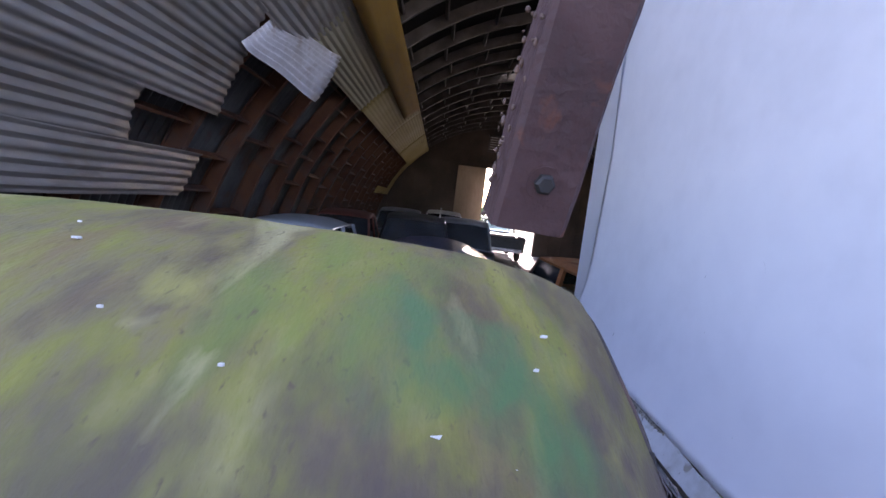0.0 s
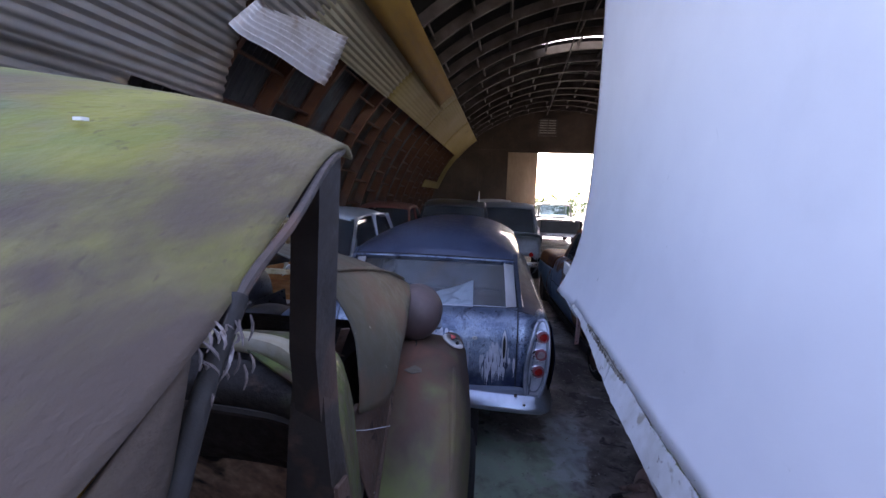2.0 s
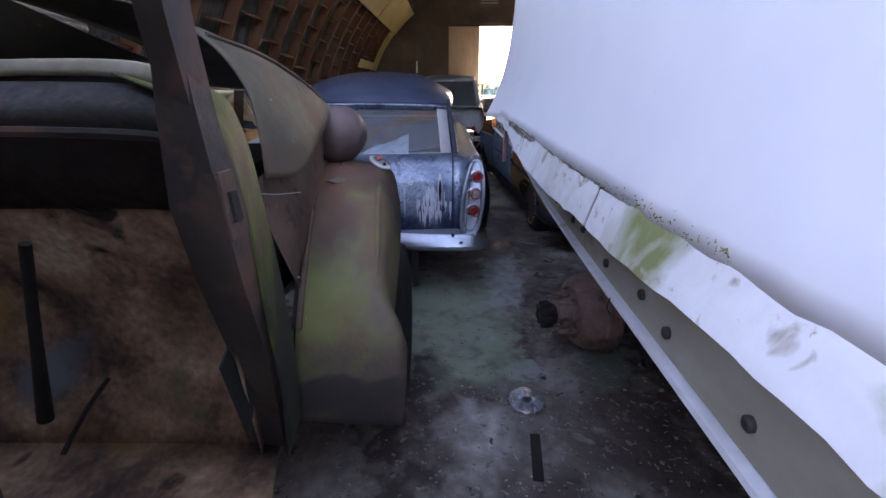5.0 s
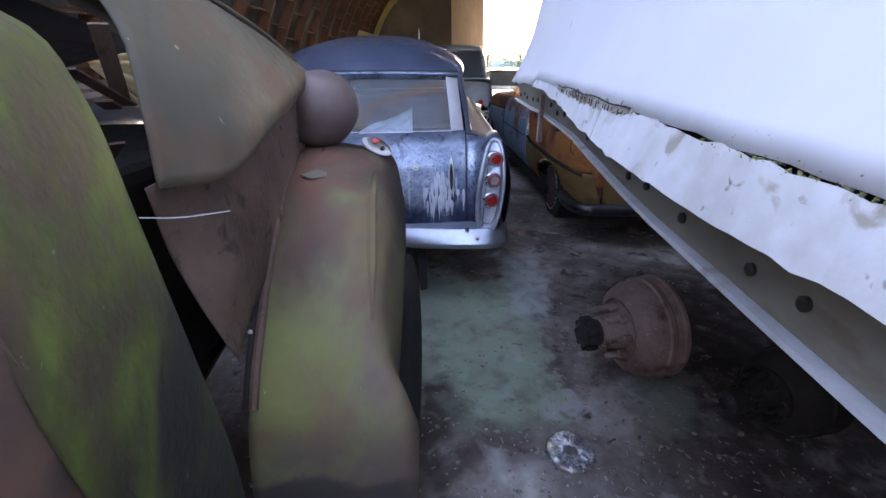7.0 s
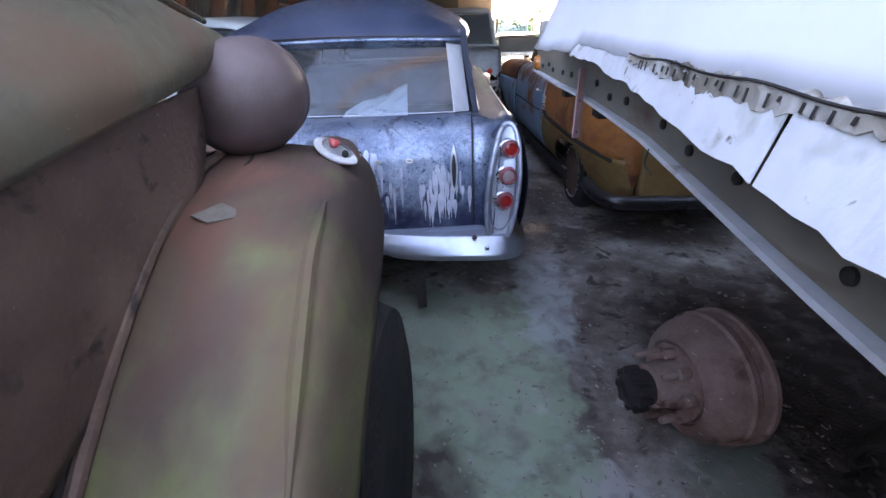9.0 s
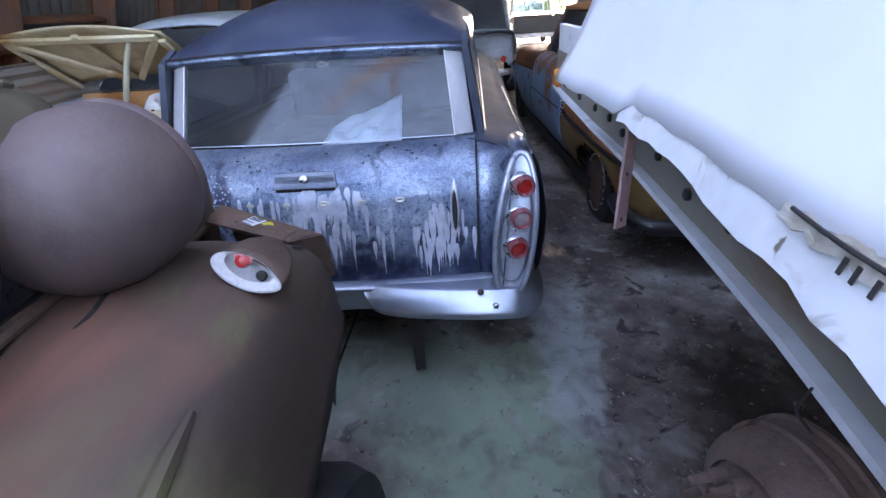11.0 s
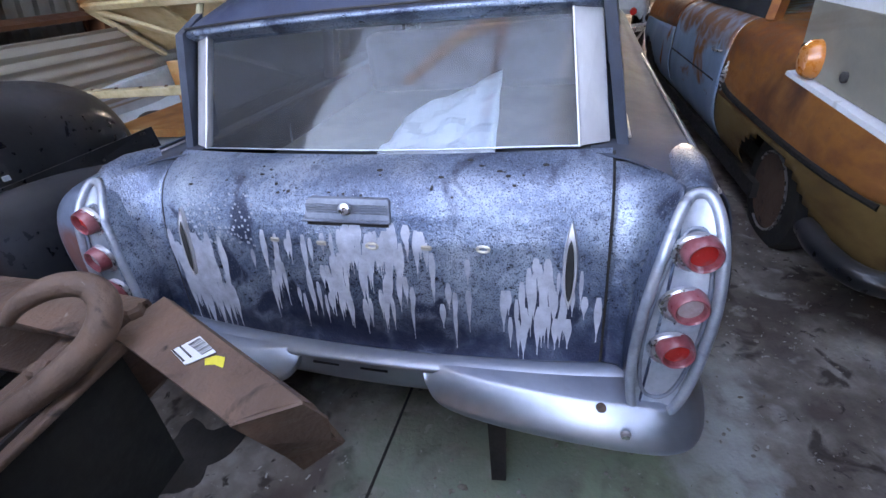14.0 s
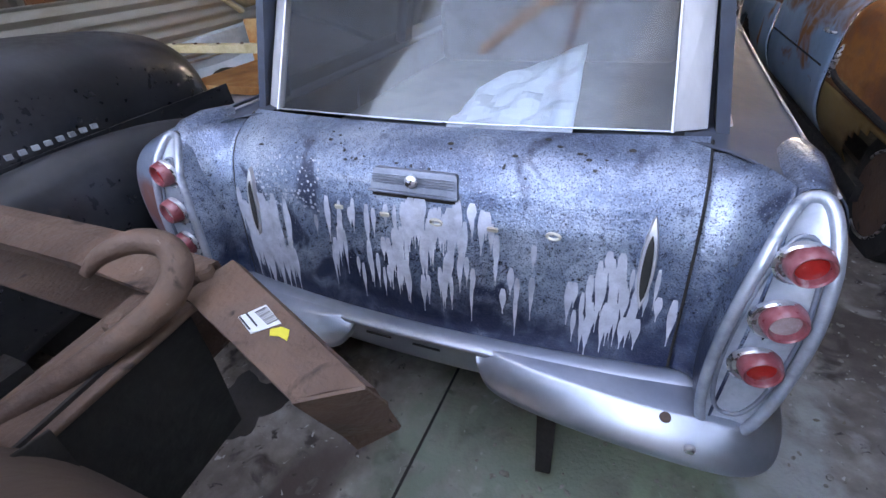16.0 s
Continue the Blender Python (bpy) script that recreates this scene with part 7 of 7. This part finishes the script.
saloon("dark saloon in the back row", pose(0.2, 16.2, 0, 0, 0, 0), 4.6, 1.75, M_BLACK, M_WHITECAR, roof_z=1.75, belt=1.05, group="stored cars")
spike = thing("roof_rod", (0.03, 10.4, 1.76), "short pale rod standing on the black car roof", "rod")
part("rod", tube([(0.03, 10.4, 1.745), (0.035, 10.4, 1.97)], [0.02, 0.008], 8), M_WHITECAR, spike)
# pickup at the doorway
pick = thing("pickup_truck", (2.75, 19.5, 0), "old white pickup truck parked at the bright doorway", "pickup")
part("bed", sheet_of(smooth_grid([[(1.95, y, 0.42), (1.93, y, 0.7), (1.96, y, 1.05), (2.75, y, 1.07), (3.54, y, 1.05), (3.57, y, 0.7), (3.55, y, 0.42)] for y in (18.9, 19.0, 20.6, 20.8)], 10, 30)), M_GREYCAR, pick, thick=0.01)
part("tailgate", box((2.02, 18.86, 0.5), (3.48, 18.9, 1.02)), M_BLACK, pick, smooth=False, bevel=0.01)
part("cab_body", box((1.98, 20.8, 0.4), (3.52, 23.4, 1.1)), M_WHITECAR, pick, bevel=0.08)
part("cab_roof", sheet_of(smooth_grid([[(2.1, y, z - 0.06), (2.3, y, z), (2.75, y, z + 0.02), (3.2, y, z), (3.4, y, z - 0.06)] for y, z in ((20.95, 1.62), (21.1, 1.68), (22.2, 1.68), (22.4, 1.62))], 10, 16)), M_WHITECAR, pick, thick=0.03)
for q in ([(2.12, 20.9, 1.08), (3.38, 20.9, 1.08), (3.32, 20.98, 1.58), (2.18, 20.98, 1.58)], [(2.12, 22.75, 1.08), (3.38, 22.75, 1.08), (3.32, 22.42, 1.58), (2.18, 22.42, 1.58)]):
    bm = bmesh.new()
    bm.faces.new([bm.verts.new(p) for p in q])
    part("cab_window", bm, M_GLASS, pick, smooth=False, thick=0.004)
for x, sx in ((2.06, -1), (3.44, 1)):
    for y in (20.93, 22.6):
        part("cab_post", bar((x, y, 1.05), (2.75 + (x - 2.75) * 0.92, y + (0.05 if y < 22 else -0.2), 1.62), 0.06, 0.06), M_WHITECAR, pick)
    for y in (19.6, 22.5):
        tyre(pick, (x, y, 0.34), side=sx)
part("rear_bumper", box((2.0, 18.72, 0.42), (3.5, 18.82, 0.56)), M_CHROME, pick, bevel=0.02)

# ---- pale blue car with its hood raised ----
pb = thing("car", (-2.2, 7.3, 0.0), "pale blue car with raised yellowed hood and rusty engine bay", "car", "stored cars")
prof = []
for y, zt in ((5.35, 0.80), (5.42, 0.92), (6.3, 0.96), (6.8, 0.98), (8.2, 0.98), (9.2, 0.95), (9.9, 0.8)):
    hw = 0.86 if y > 5.4 else 0.82
    if y < 6.35:
        prof.append([(-2.2 - hw * 0.9, y, 0.28), (-2.2 - hw, y, 0.55), (-2.2 - hw, y, zt - 0.06), (-2.2 - hw * 0.92, y, zt), (-2.2 - hw * 0.80, y, zt - 0.03), (-2.2 - hw * 0.76, y, 0.62), (-2.2 + hw * 0.76, y, 0.62), (-2.2 + hw * 0.80, y, zt - 0.03), (-2.2 + hw * 0.92, y, zt), (-2.2 + hw, y, zt - 0.06), (-2.2 + hw, y, 0.55), (-2.2 + hw * 0.9, y, 0.28)])
    else:
        prof.append([(-2.2 - hw * 0.9, y, 0.28), (-2.2 - hw, y, 0.55), (-2.2 - hw, y, zt - 0.06), (-2.2 - hw * 0.92, y, zt), (-2.2 - hw * 0.8, y, zt), (-2.2 - hw * 0.5, y, zt + 0.01), (-2.2 + hw * 0.5, y, zt + 0.01), (-2.2 + hw * 0.8, y, zt), (-2.2 + hw * 0.92, y, zt), (-2.2 + hw, y, zt - 0.06), (-2.2 + hw, y, 0.55), (-2.2 + hw * 0.9, y, 0.28)])
part("body", sheet_of(smooth_grid(prof, 44, 46)), M_PALEBLUE, pb, thick=0.004)
part("engine_bay", box((-2.84, 5.5, 0.60), (-1.56, 6.32, 0.66)), M_ORANGEBAY, pb, smooth=False)
part("bay_wall", box((-2.84, 6.30, 0.62), (-1.56, 6.36, 1.0)), M_ORANGEBAY, pb, smooth=False)
part("bay_strip", box((-2.86, 5.44, 0.90), (-1.52, 5.52, 0.955)), M_CREAMHOOD, pb, smooth=False, bevel=0.008)
for k in range(6):
    part("bay_bolt", spun([(0.012, 0), (0.012, 0.008), (0.004, 0.01)], (-2.75 + 0.22 * k, 5.48, 0.955), (0, 0, 1), 8), M_RUST, pb)
rag_pts = [[(-1.95 + 0.28 * u + 0.03 * math.sin(v * 8), 5.55 + 0.3 * v, 0.86 + 0.05 * math.sin(u * 7 + v * 5) + 0.12 * math.sin(u * 3.1)) for u in np.linspace(0, 1, 12)] for v in np.linspace(0, 1, 10)]
part("torn_padding", sheet_of(np.array(rag_pts)), M_CHIP, pb, "torn pale padding in the engine bay", thick=0.01)
# the hood, hinged at the back and raised towards the wall of cars
hd = [[(-2.90, 5.78, 1.50), (-2.55, 5.72, 1.53), (-2.25, 5.70, 1.54), (-1.95, 5.72, 1.52), (-1.60, 5.78, 1.46)], [(-2.88, 6.0, 1.36), (-2.55, 5.96, 1.40), (-2.25, 5.95, 1.41), (-1.95, 5.96, 1.39), (-1.60, 6.0, 1.33)], [(-2.84, 6.36, 1.08), (-2.55, 6.34, 1.12), (-2.25, 6.34, 1.13), (-1.95, 6.34, 1.12), (-1.62, 6.36, 1.06)]]
hoodp = part("raised_hood", sheet_of(smooth_grid(hd, 14, 22)), M_CREAMHOOD, pb, "raised hood showing its yellowed underside", thick=0.01, offset=1.0)
for a, b in (((-2.86, 5.80, 1.475), (-1.64, 5.80, 1.44)), ((-2.84, 5.82, 1.46), (-2.3, 6.28, 1.12)), ((-1.66, 5.82, 1.43), (-2.2, 6.28, 1.12)), ((-2.25, 5.76, 1.49), (-2.25, 6.28, 1.13)), ((-2.86, 5.82, 1.46), (-2.80, 6.30, 1.07)), ((-1.62, 5.82, 1.42), (-1.66, 6.30, 1.06))):
    part("hood_brace", bar(Vector(a) + Vector((0, -0.018, -0.012)), Vector(b) + Vector((0, -0.018, -0.012)), 0.055, 0.03, up=(0, -0.7, -0.7)), M_CREAMHOOD, hoodp, bevel=0.008)
part("hood_stay", tube([(-1.95, 5.60, 0.92), (-1.94, 5.74, 1.2), (-1.90, 5.84, 1.42)], 0.022, 8, 10), M_CREAM, pb)
part("roof", sheet_of(smooth_grid([[(-2.2 + u * 0.66, y, z - 0.10 * abs(u) ** 3) for u in (-1, -0.9, -0.5, 0, 0.5, 0.9, 1)] for y, z in ((7.05, 1.50), (7.2, 1.575), (7.9, 1.61), (8.6, 1.585), (8.85, 1.50))], 18, 24)), M_PALEBLUE, pb, thick=0.02)
for q, nm in (([(-2.9, 6.6, 0.99), (-1.5, 6.6, 0.99), (-1.6, 7.08, 1.46), (-2.8, 7.08, 1.46)], "windscreen"), ([(-1.45, 6.75, 0.98), (-1.45, 9.1, 0.97), (-1.56, 8.75, 1.44), (-1.57, 7.15, 1.44)], "side_window"), ([(-2.95, 6.75, 0.98), (-2.95, 9.1, 0.97), (-2.84, 8.75, 1.44), (-2.83, 7.15, 1.44)], "side_window"), ([(-2.88, 9.3, 0.96), (-1.52, 9.3, 0.96), (-1.6, 8.86, 1.46), (-2.8, 8.86, 1.46)], "rear_window")):
    bm = bmesh.new()
    bm.faces.new([bm.verts.new(p) for p in q])
    part(nm, bm, M_GLASS_DARK, pb, smooth=False, thick=0.004)
for x in (-1.47, -2.93):
    part("chrome_post", bar((x, 6.63, 0.98), (-2.2 + (x + 2.2) * 0.87, 7.08, 1.49), 0.045, 0.05), M_CHROME, pb, "bright windscreen post", bevel=0.006)
    part("roof_post", bar((x, 9.2, 0.96), (-2.2 + (x + 2.2) * 0.87, 8.82, 1.48), 0.06, 0.08), M_PALEBLUE, pb, bevel=0.008)
    part("roof_post", bar((x, 7.95, 0.97), (-2.2 + (x + 2.2) * 0.87, 7.95, 1.52), 0.05, 0.06), M_PALEBLUE, pb, bevel=0.008)
    for y in (6.0, 9.0):
        tyre(pb, (x, y, 0.33), side=1 if x > -2 else -1)
part("roof_trim", tube([(-1.56, 7.06, 1.475), (-1.55, 7.5, 1.50), (-1.55, 8.6, 1.50)], 0.014, 8, 10), M_CHROME, pb)

# ---- black car beside the wagon ----
bk = thing("car", (-2.0, 3.6, 0.0), "old black car with a long rounded bonnet and side louvres", "car", "stored cars")
bon = []
for y, zc, hw in ((1.6, 1.29, 0.52), (2.6, 1.285, 0.50), (3.6, 1.265, 0.46), (4.2, 1.24, 0.42), (4.55, 1.19, 0.38), (4.72, 1.10, 0.34), (4.79, 0.92, 0.30), (4.80, 0.6, 0.28)):
    bon.append([(-1.95 + u * hw, y - 0.05 * abs(u), zc - dz * (1 if zc > 0.7 else 0.5)) for u, dz in ((-1, 0.45), (-1.0, 0.25), (-0.9, 0.10), (-0.6, 0.025), (0, 0), (0.6, 0.025), (0.9, 0.10), (1.0, 0.25), (1, 0.45))])
part("bonnet", sheet_of(smooth_grid(bon, 44, 36)), M_BLACK, bk, "long rounded black bonnet", thick=0.005)
for sgn in (1, -1):
    fn = []
    for y, zc, xo in ((1.7, 0.55, 0.62), (2.3, 0.62, 0.64), (3.0, 0.78, 0.65), (3.6, 0.88, 0.64), (4.2, 0.87, 0.63), (4.7, 0.72, 0.62), (4.95, 0.5, 0.60)):
        fn.append([(-1.95 + sgn * x, y, z) for x, z in ((0.36, zc - 0.10), (0.46, zc), (0.54, zc - 0.01), (xo - 0.03, zc - 0.09), (xo, zc - 0.28), (xo, max(0.25, zc - 0.5)))])
    part("fender", sheet_of(smooth_grid(fn, 36, 24)), M_BLACK, bk, "rounded black fender", thick=0.005)
    tyre(bk, (-1.95 + sgn * 0.50, 3.75, 0.35), r=0.35, side=sgn)
for k in range(9):
    y = 3.62 + 0.045 * k
    part("louvre", plate([(-1.452 - 0.036 * (y - 3.6), y, 0.93), (-1.448 - 0.036 * (y - 3.6), y + 0.02, 0.93), (-1.448 - 0.036 * (y - 3.6), y + 0.02, 0.948), (-1.452 - 0.036 * (y - 3.6), y, 0.948)], (0.012, 0, 0)), M_GREYCAR, bk, smooth=False)
part("side_panel", plate([(-1.47, 1.7, 0.45), (-1.48, 4.75, 0.45), (-1.53, 4.75, 0.9), (-1.42, 1.7, 0.9)], (-0.01, 0, 0)), M_BLACK, bk, smooth=False)
part("scuttle", box((-2.6, 0.9, 0.3), (-1.35, 1.65, 1.2)), M_BLACK, bk, bevel=0.05)
for y in (1.25,):
    for sgn in (1, -1):
        tyre(bk, (-1.97 + sgn * 0.6, y, 0.35), r=0.35, side=sgn)

# ---- rust and blue car beside the aisle ----
ro = thing("car", (0, 0, 0), "rusted orange car with a powder blue door and chrome trim", "car", "stored cars")
# local frame: tail at y=0.5, nose at y=5.3, near flank at x=0
RL = [  # y, top z, flank x, belt x
    (0.48, 0.60, 0.20, 0.34), (0.52, 0.80, 0.12, 0.26), (0.75, 0.93, 0.04, 0.18), (1.2, 0.98, 0.0, 0.15), (1.75, 1.0, 0.0, 0.15), (2.25, 1.0, 0.0, 0.15)]
DR = [(2.28, 1.0, 0.0, 0.15), (3.1, 0.99, 0.0, 0.15), (3.75, 0.98, 0.0, 0.15)]
FR = [(3.78, 0.98, 0.0, 0.15), (4.6, 0.95, 0.0, 0.15), (5.3, 0.92, 0.02, 0.16), (5.6, 0.82, 0.08, 0.22), (5.66, 0.55, 0.16, 0.3)]


def flank(rows, n):
    g = []
    for y, zt, fx, bx in rows:
        g.append([(bx + 0.55, y, zt + 0.02), (bx + 0.2, y, zt + 0.01), (bx, y, zt), (fx + 0.05, y, zt - 0.07), (fx + 0.012, y, zt - 0.22), (fx, y, 0.62), (fx - 0.004, y, 0.50), (fx + 0.02, y, 0.36), (fx + 0.08, y, 0.24)])
    return smooth_grid(g, n, 32)


def arched(pts, yc, zc, r):
    """Sheet without the faces inside a wheel arch."""
    bm = sheet_of(pts)
    gone = [f for f in bm.faces if ((f.calc_center_median().y - yc) / r) ** 2 + ((f.calc_center_median().z - zc) / (0.72 * r)) ** 2 < 1 and f.calc_center_median().x < 0.3]
    bmesh.ops.delete(bm, geom=gone, context="FACES")
    return bm


rq = flank(RL, 90)
part("rear_quarter", arched(rq[:, :22], 1.32, 0.19, 0.50), M_ORANGE, ro, "rusted orange rear quarter panel", thick=0.004)
cut = int(np.argmin(abs(rq[:, 25, 1] - 1.32)))
part("lower_quarter", arched(rq[:cut + 1, 21:], 1.32, 0.19, 0.50), M_OCHRE, ro, "ochre rust lower quarter panel", thick=0.004)
part("arch_front", arched(rq[cut:, 21:], 1.32, 0.19, 0.50), M_OCHRE, ro, "ochre panel ahead of the wheel", thick=0.004)
part("arch_liner", box((0.30, 0.75, 0.24), (0.34, 1.95, 0.75)), M_DARK, ro, smooth=False)
dd = part("door", sheet_of(flank(DR, 24)), M_SKYBLUE, ro, "powder blue door with rust patches", thick=0.004)
part("door_trim", tube([(0.0, 2.4, 0.615), (-0.004, 3.7, 0.61)], 0.006, 6), M_DARK, dd)
part("door_handle", tube([(0.02, 2.38, 0.80), (-0.012, 2.41, 0.80), (-0.012, 2.5, 0.80), (0.02, 2.53, 0.80)], 0.008, 8, 12), M_CHROME, dd, "chrome door handle")
fw = flank(FR, 54)
part("front_wing", arched(fw[:, :16], 5.0, 0.19, 0.48), M_ORANGE, ro, "rusted front wing", thick=0.004)
part("lower_wing", arched(fw[:, 15:], 5.0, 0.19, 0.48), M_SKYBLUE, ro, "powder blue lower wing", thick=0.004)
part("deck", sheet_of(smooth_grid([[(0.6, y, z), (0.95, y, z + 0.015), (1.4, y, z), (1.72, y, z - 0.06), (1.78, y, 0.6), (1.70, y, 0.28)] for y, z in ((0.52, 0.80), (0.8, 0.95), (1.6, 1.01), (3.9, 0.99), (5.0, 0.95), (5.58, 0.84))], 30, 24)), M_ORANGE, ro, thick=0.004)
part("tail_panel", box((0.24, 0.46, 0.3), (1.6, 0.53, 0.78)), M_OCHRE, ro, bevel=0.03)
part("bumper", tube([(0.03, 0.86, 0.33), (0.02, 0.66, 0.32), (0.10, 0.47, 0.31), (0.4, 0.41, 0.31), (0.9, 0.39, 0.31), (1.5, 0.43, 0.31), (1.75, 0.7, 0.31)], 0.048, 12, 40), M_BLACK, ro, "dark tarnished wrap-round bumper")
trim = part("chrome_spear", tube([(-0.004, 2.18, 0.64), (-0.008, 2.0, 0.61), (-0.006, 1.3, 0.592), (0.02, 0.85, 0.58), (0.09, 0.58, 0.56)], 0.016, 8, 24), M_DARK, ro, "dark side moulding")
part("trim_end", tube([(-0.002, 2.16, 0.78), (-0.014, 2.17, 0.69), (-0.012, 2.18, 0.60)], [0.006, 0.018, 0.008], 8, 10), M_CHROME, ro, "bright chrome flash")
w = part("wheel", spun([(0.17, -0.08), (0.25, -0.09), (0.30, -0.075), (0.315, -0.03), (0.315, 0.03), (0.30, 0.075), (0.25, 0.09), (0.17, 0.08)], (0.16, 1.38, 0.26), (1, 0, 0), 36), M_RUBBER, ro, "flat perished tyre")
part("rim", spun([(0.005, 0.02), (0.1, 0.03), (0.15, 0.05), (0.19, 0.085), (0.2, 0.085)], (0.16, 1.38, 0.26), (-1, 0, 0), 28), M_RUST, w, "rusty wheel rim")
part("loose_trim_ring", tube([(0.07, 1.38 + 0.2 * math.cos(a), 0.26 + 0.21 * math.sin(a)) for a in np.linspace(0.6, 5.2, 22)], 0.007, 6), M_CHROME, w)
w = part("wheel", spun([(0.17, -0.08), (0.25, -0.09), (0.30, -0.075), (0.315, -0.03), (0.315, 0.03), (0.30, 0.075), (0.25, 0.09), (0.17, 0.08)], (0.13, 5.0, 0.31), (1, 0, 0), 28), M_RUBBER, ro)
part("sill", box((0.04, 1.5, 0.16), (0.12, 4.6, 0.25)), M_DARK, ro, smooth=False)
part("underbody", box((0.2, 0.6, 0.2), (1.6, 5.5, 0.3)), M_DARK, ro, smooth=False)
for q in ([(0.18, 3.62, 1.0), (1.55, 3.62, 1.0), (1.45, 3.32, 1.40), (0.28, 3.32, 1.40)], [(0.16, 2.1, 1.0), (0.16, 3.5, 1.0), (0.27, 3.28, 1.40), (0.27, 2.2, 1.40)]):
    bm = bmesh.new()
    bm.faces.new([bm.verts.new(p) for p in q])
    part("cab_glass", bm, glass("green_tinted_glass", (0.25, 0.42, 0.34), 0.12), ro, smooth=False, thick=0.004)
part("screen_post", bar((0.17, 3.63, 1.0), (0.28, 3.30, 1.42), 0.04, 0.04), M_RUST, ro)
part("rear_post", bar((0.16, 2.08, 1.0), (0.27, 2.18, 1.42), 0.05, 0.09), M_ORANGE, ro)
part("roof", sheet_of(smooth_grid([[(0.25, y, 1.40), (0.32, y, 1.44), (0.86, y, 1.47), (1.4, y, 1.44), (1.47, y, 1.40)] for y in (1.3, 1.5, 2.4, 3.2, 3.32)], 14, 14)), M_ORANGE, ro, thick=0.02)
part("headlamp_socket", spun([(0.004, 0), (0.05, 0.005), (0.055, 0.02), (0.03, 0.04)], (0.10, 5.63, 0.66), (-0.3, 1, 0), 16), M_DARK, ro)
ro.matrix_basis = pose(1.60, 4.12, 0, 0, 0, 3.7)

# ---- grit, leaves and small clutter on the floor ----
bm = bmesh.new()
gr = random.Random(21)
for _ in range(1900):
    x, y = gr.uniform(0.2, 2.2), 1.6 + 5.9 * gr.random() ** 1.5
    s = gr.uniform(0.002, 0.007) if gr.random() < 0.9 else gr.uniform(0.006, 0.013)
    bmesh.ops.create_icosphere(bm, subdivisions=1, radius=1, matrix=Matrix.Translation((x, y, s * 0.3)) @ Matrix.Rotation(gr.uniform(0, 6), 4, "Z") @ Matrix.Diagonal((s * gr.uniform(0.6, 2.0), s, s * 0.5, 1)))
tagged(part("floor_grit", bm, M_DEBRIS, smooth=False), "pale grit and chips scattered over the floor", "debris", kind="stuff")
bm = bmesh.new()
for _ in range(320):
    x, y = gr.gauss(1.25, 0.35), gr.uniform(1.7, 3.4)
    a, l = gr.uniform(0, 6.3), gr.uniform(0.008, 0.03)
    bar((x, y, 0.003), (x + l * math.cos(a), y + l * math.sin(a), 0.004), 0.004, 0.003, bm)
tagged(part("wood_chips", bm, M_DEBRIS, smooth=False), "dry straw and wood chips on the floor", "debris", kind="stuff")
fb = thing("flat_bar", (1.05, 2.1, 0.0), "short dark flat steel bar lying on the floor", "steel bar")
part("bar", bar((1.03, 1.92, 0.006), (1.06, 2.18, 0.006), 0.045, 0.010), M_DARK, fb, smooth=False, bevel=0.002)
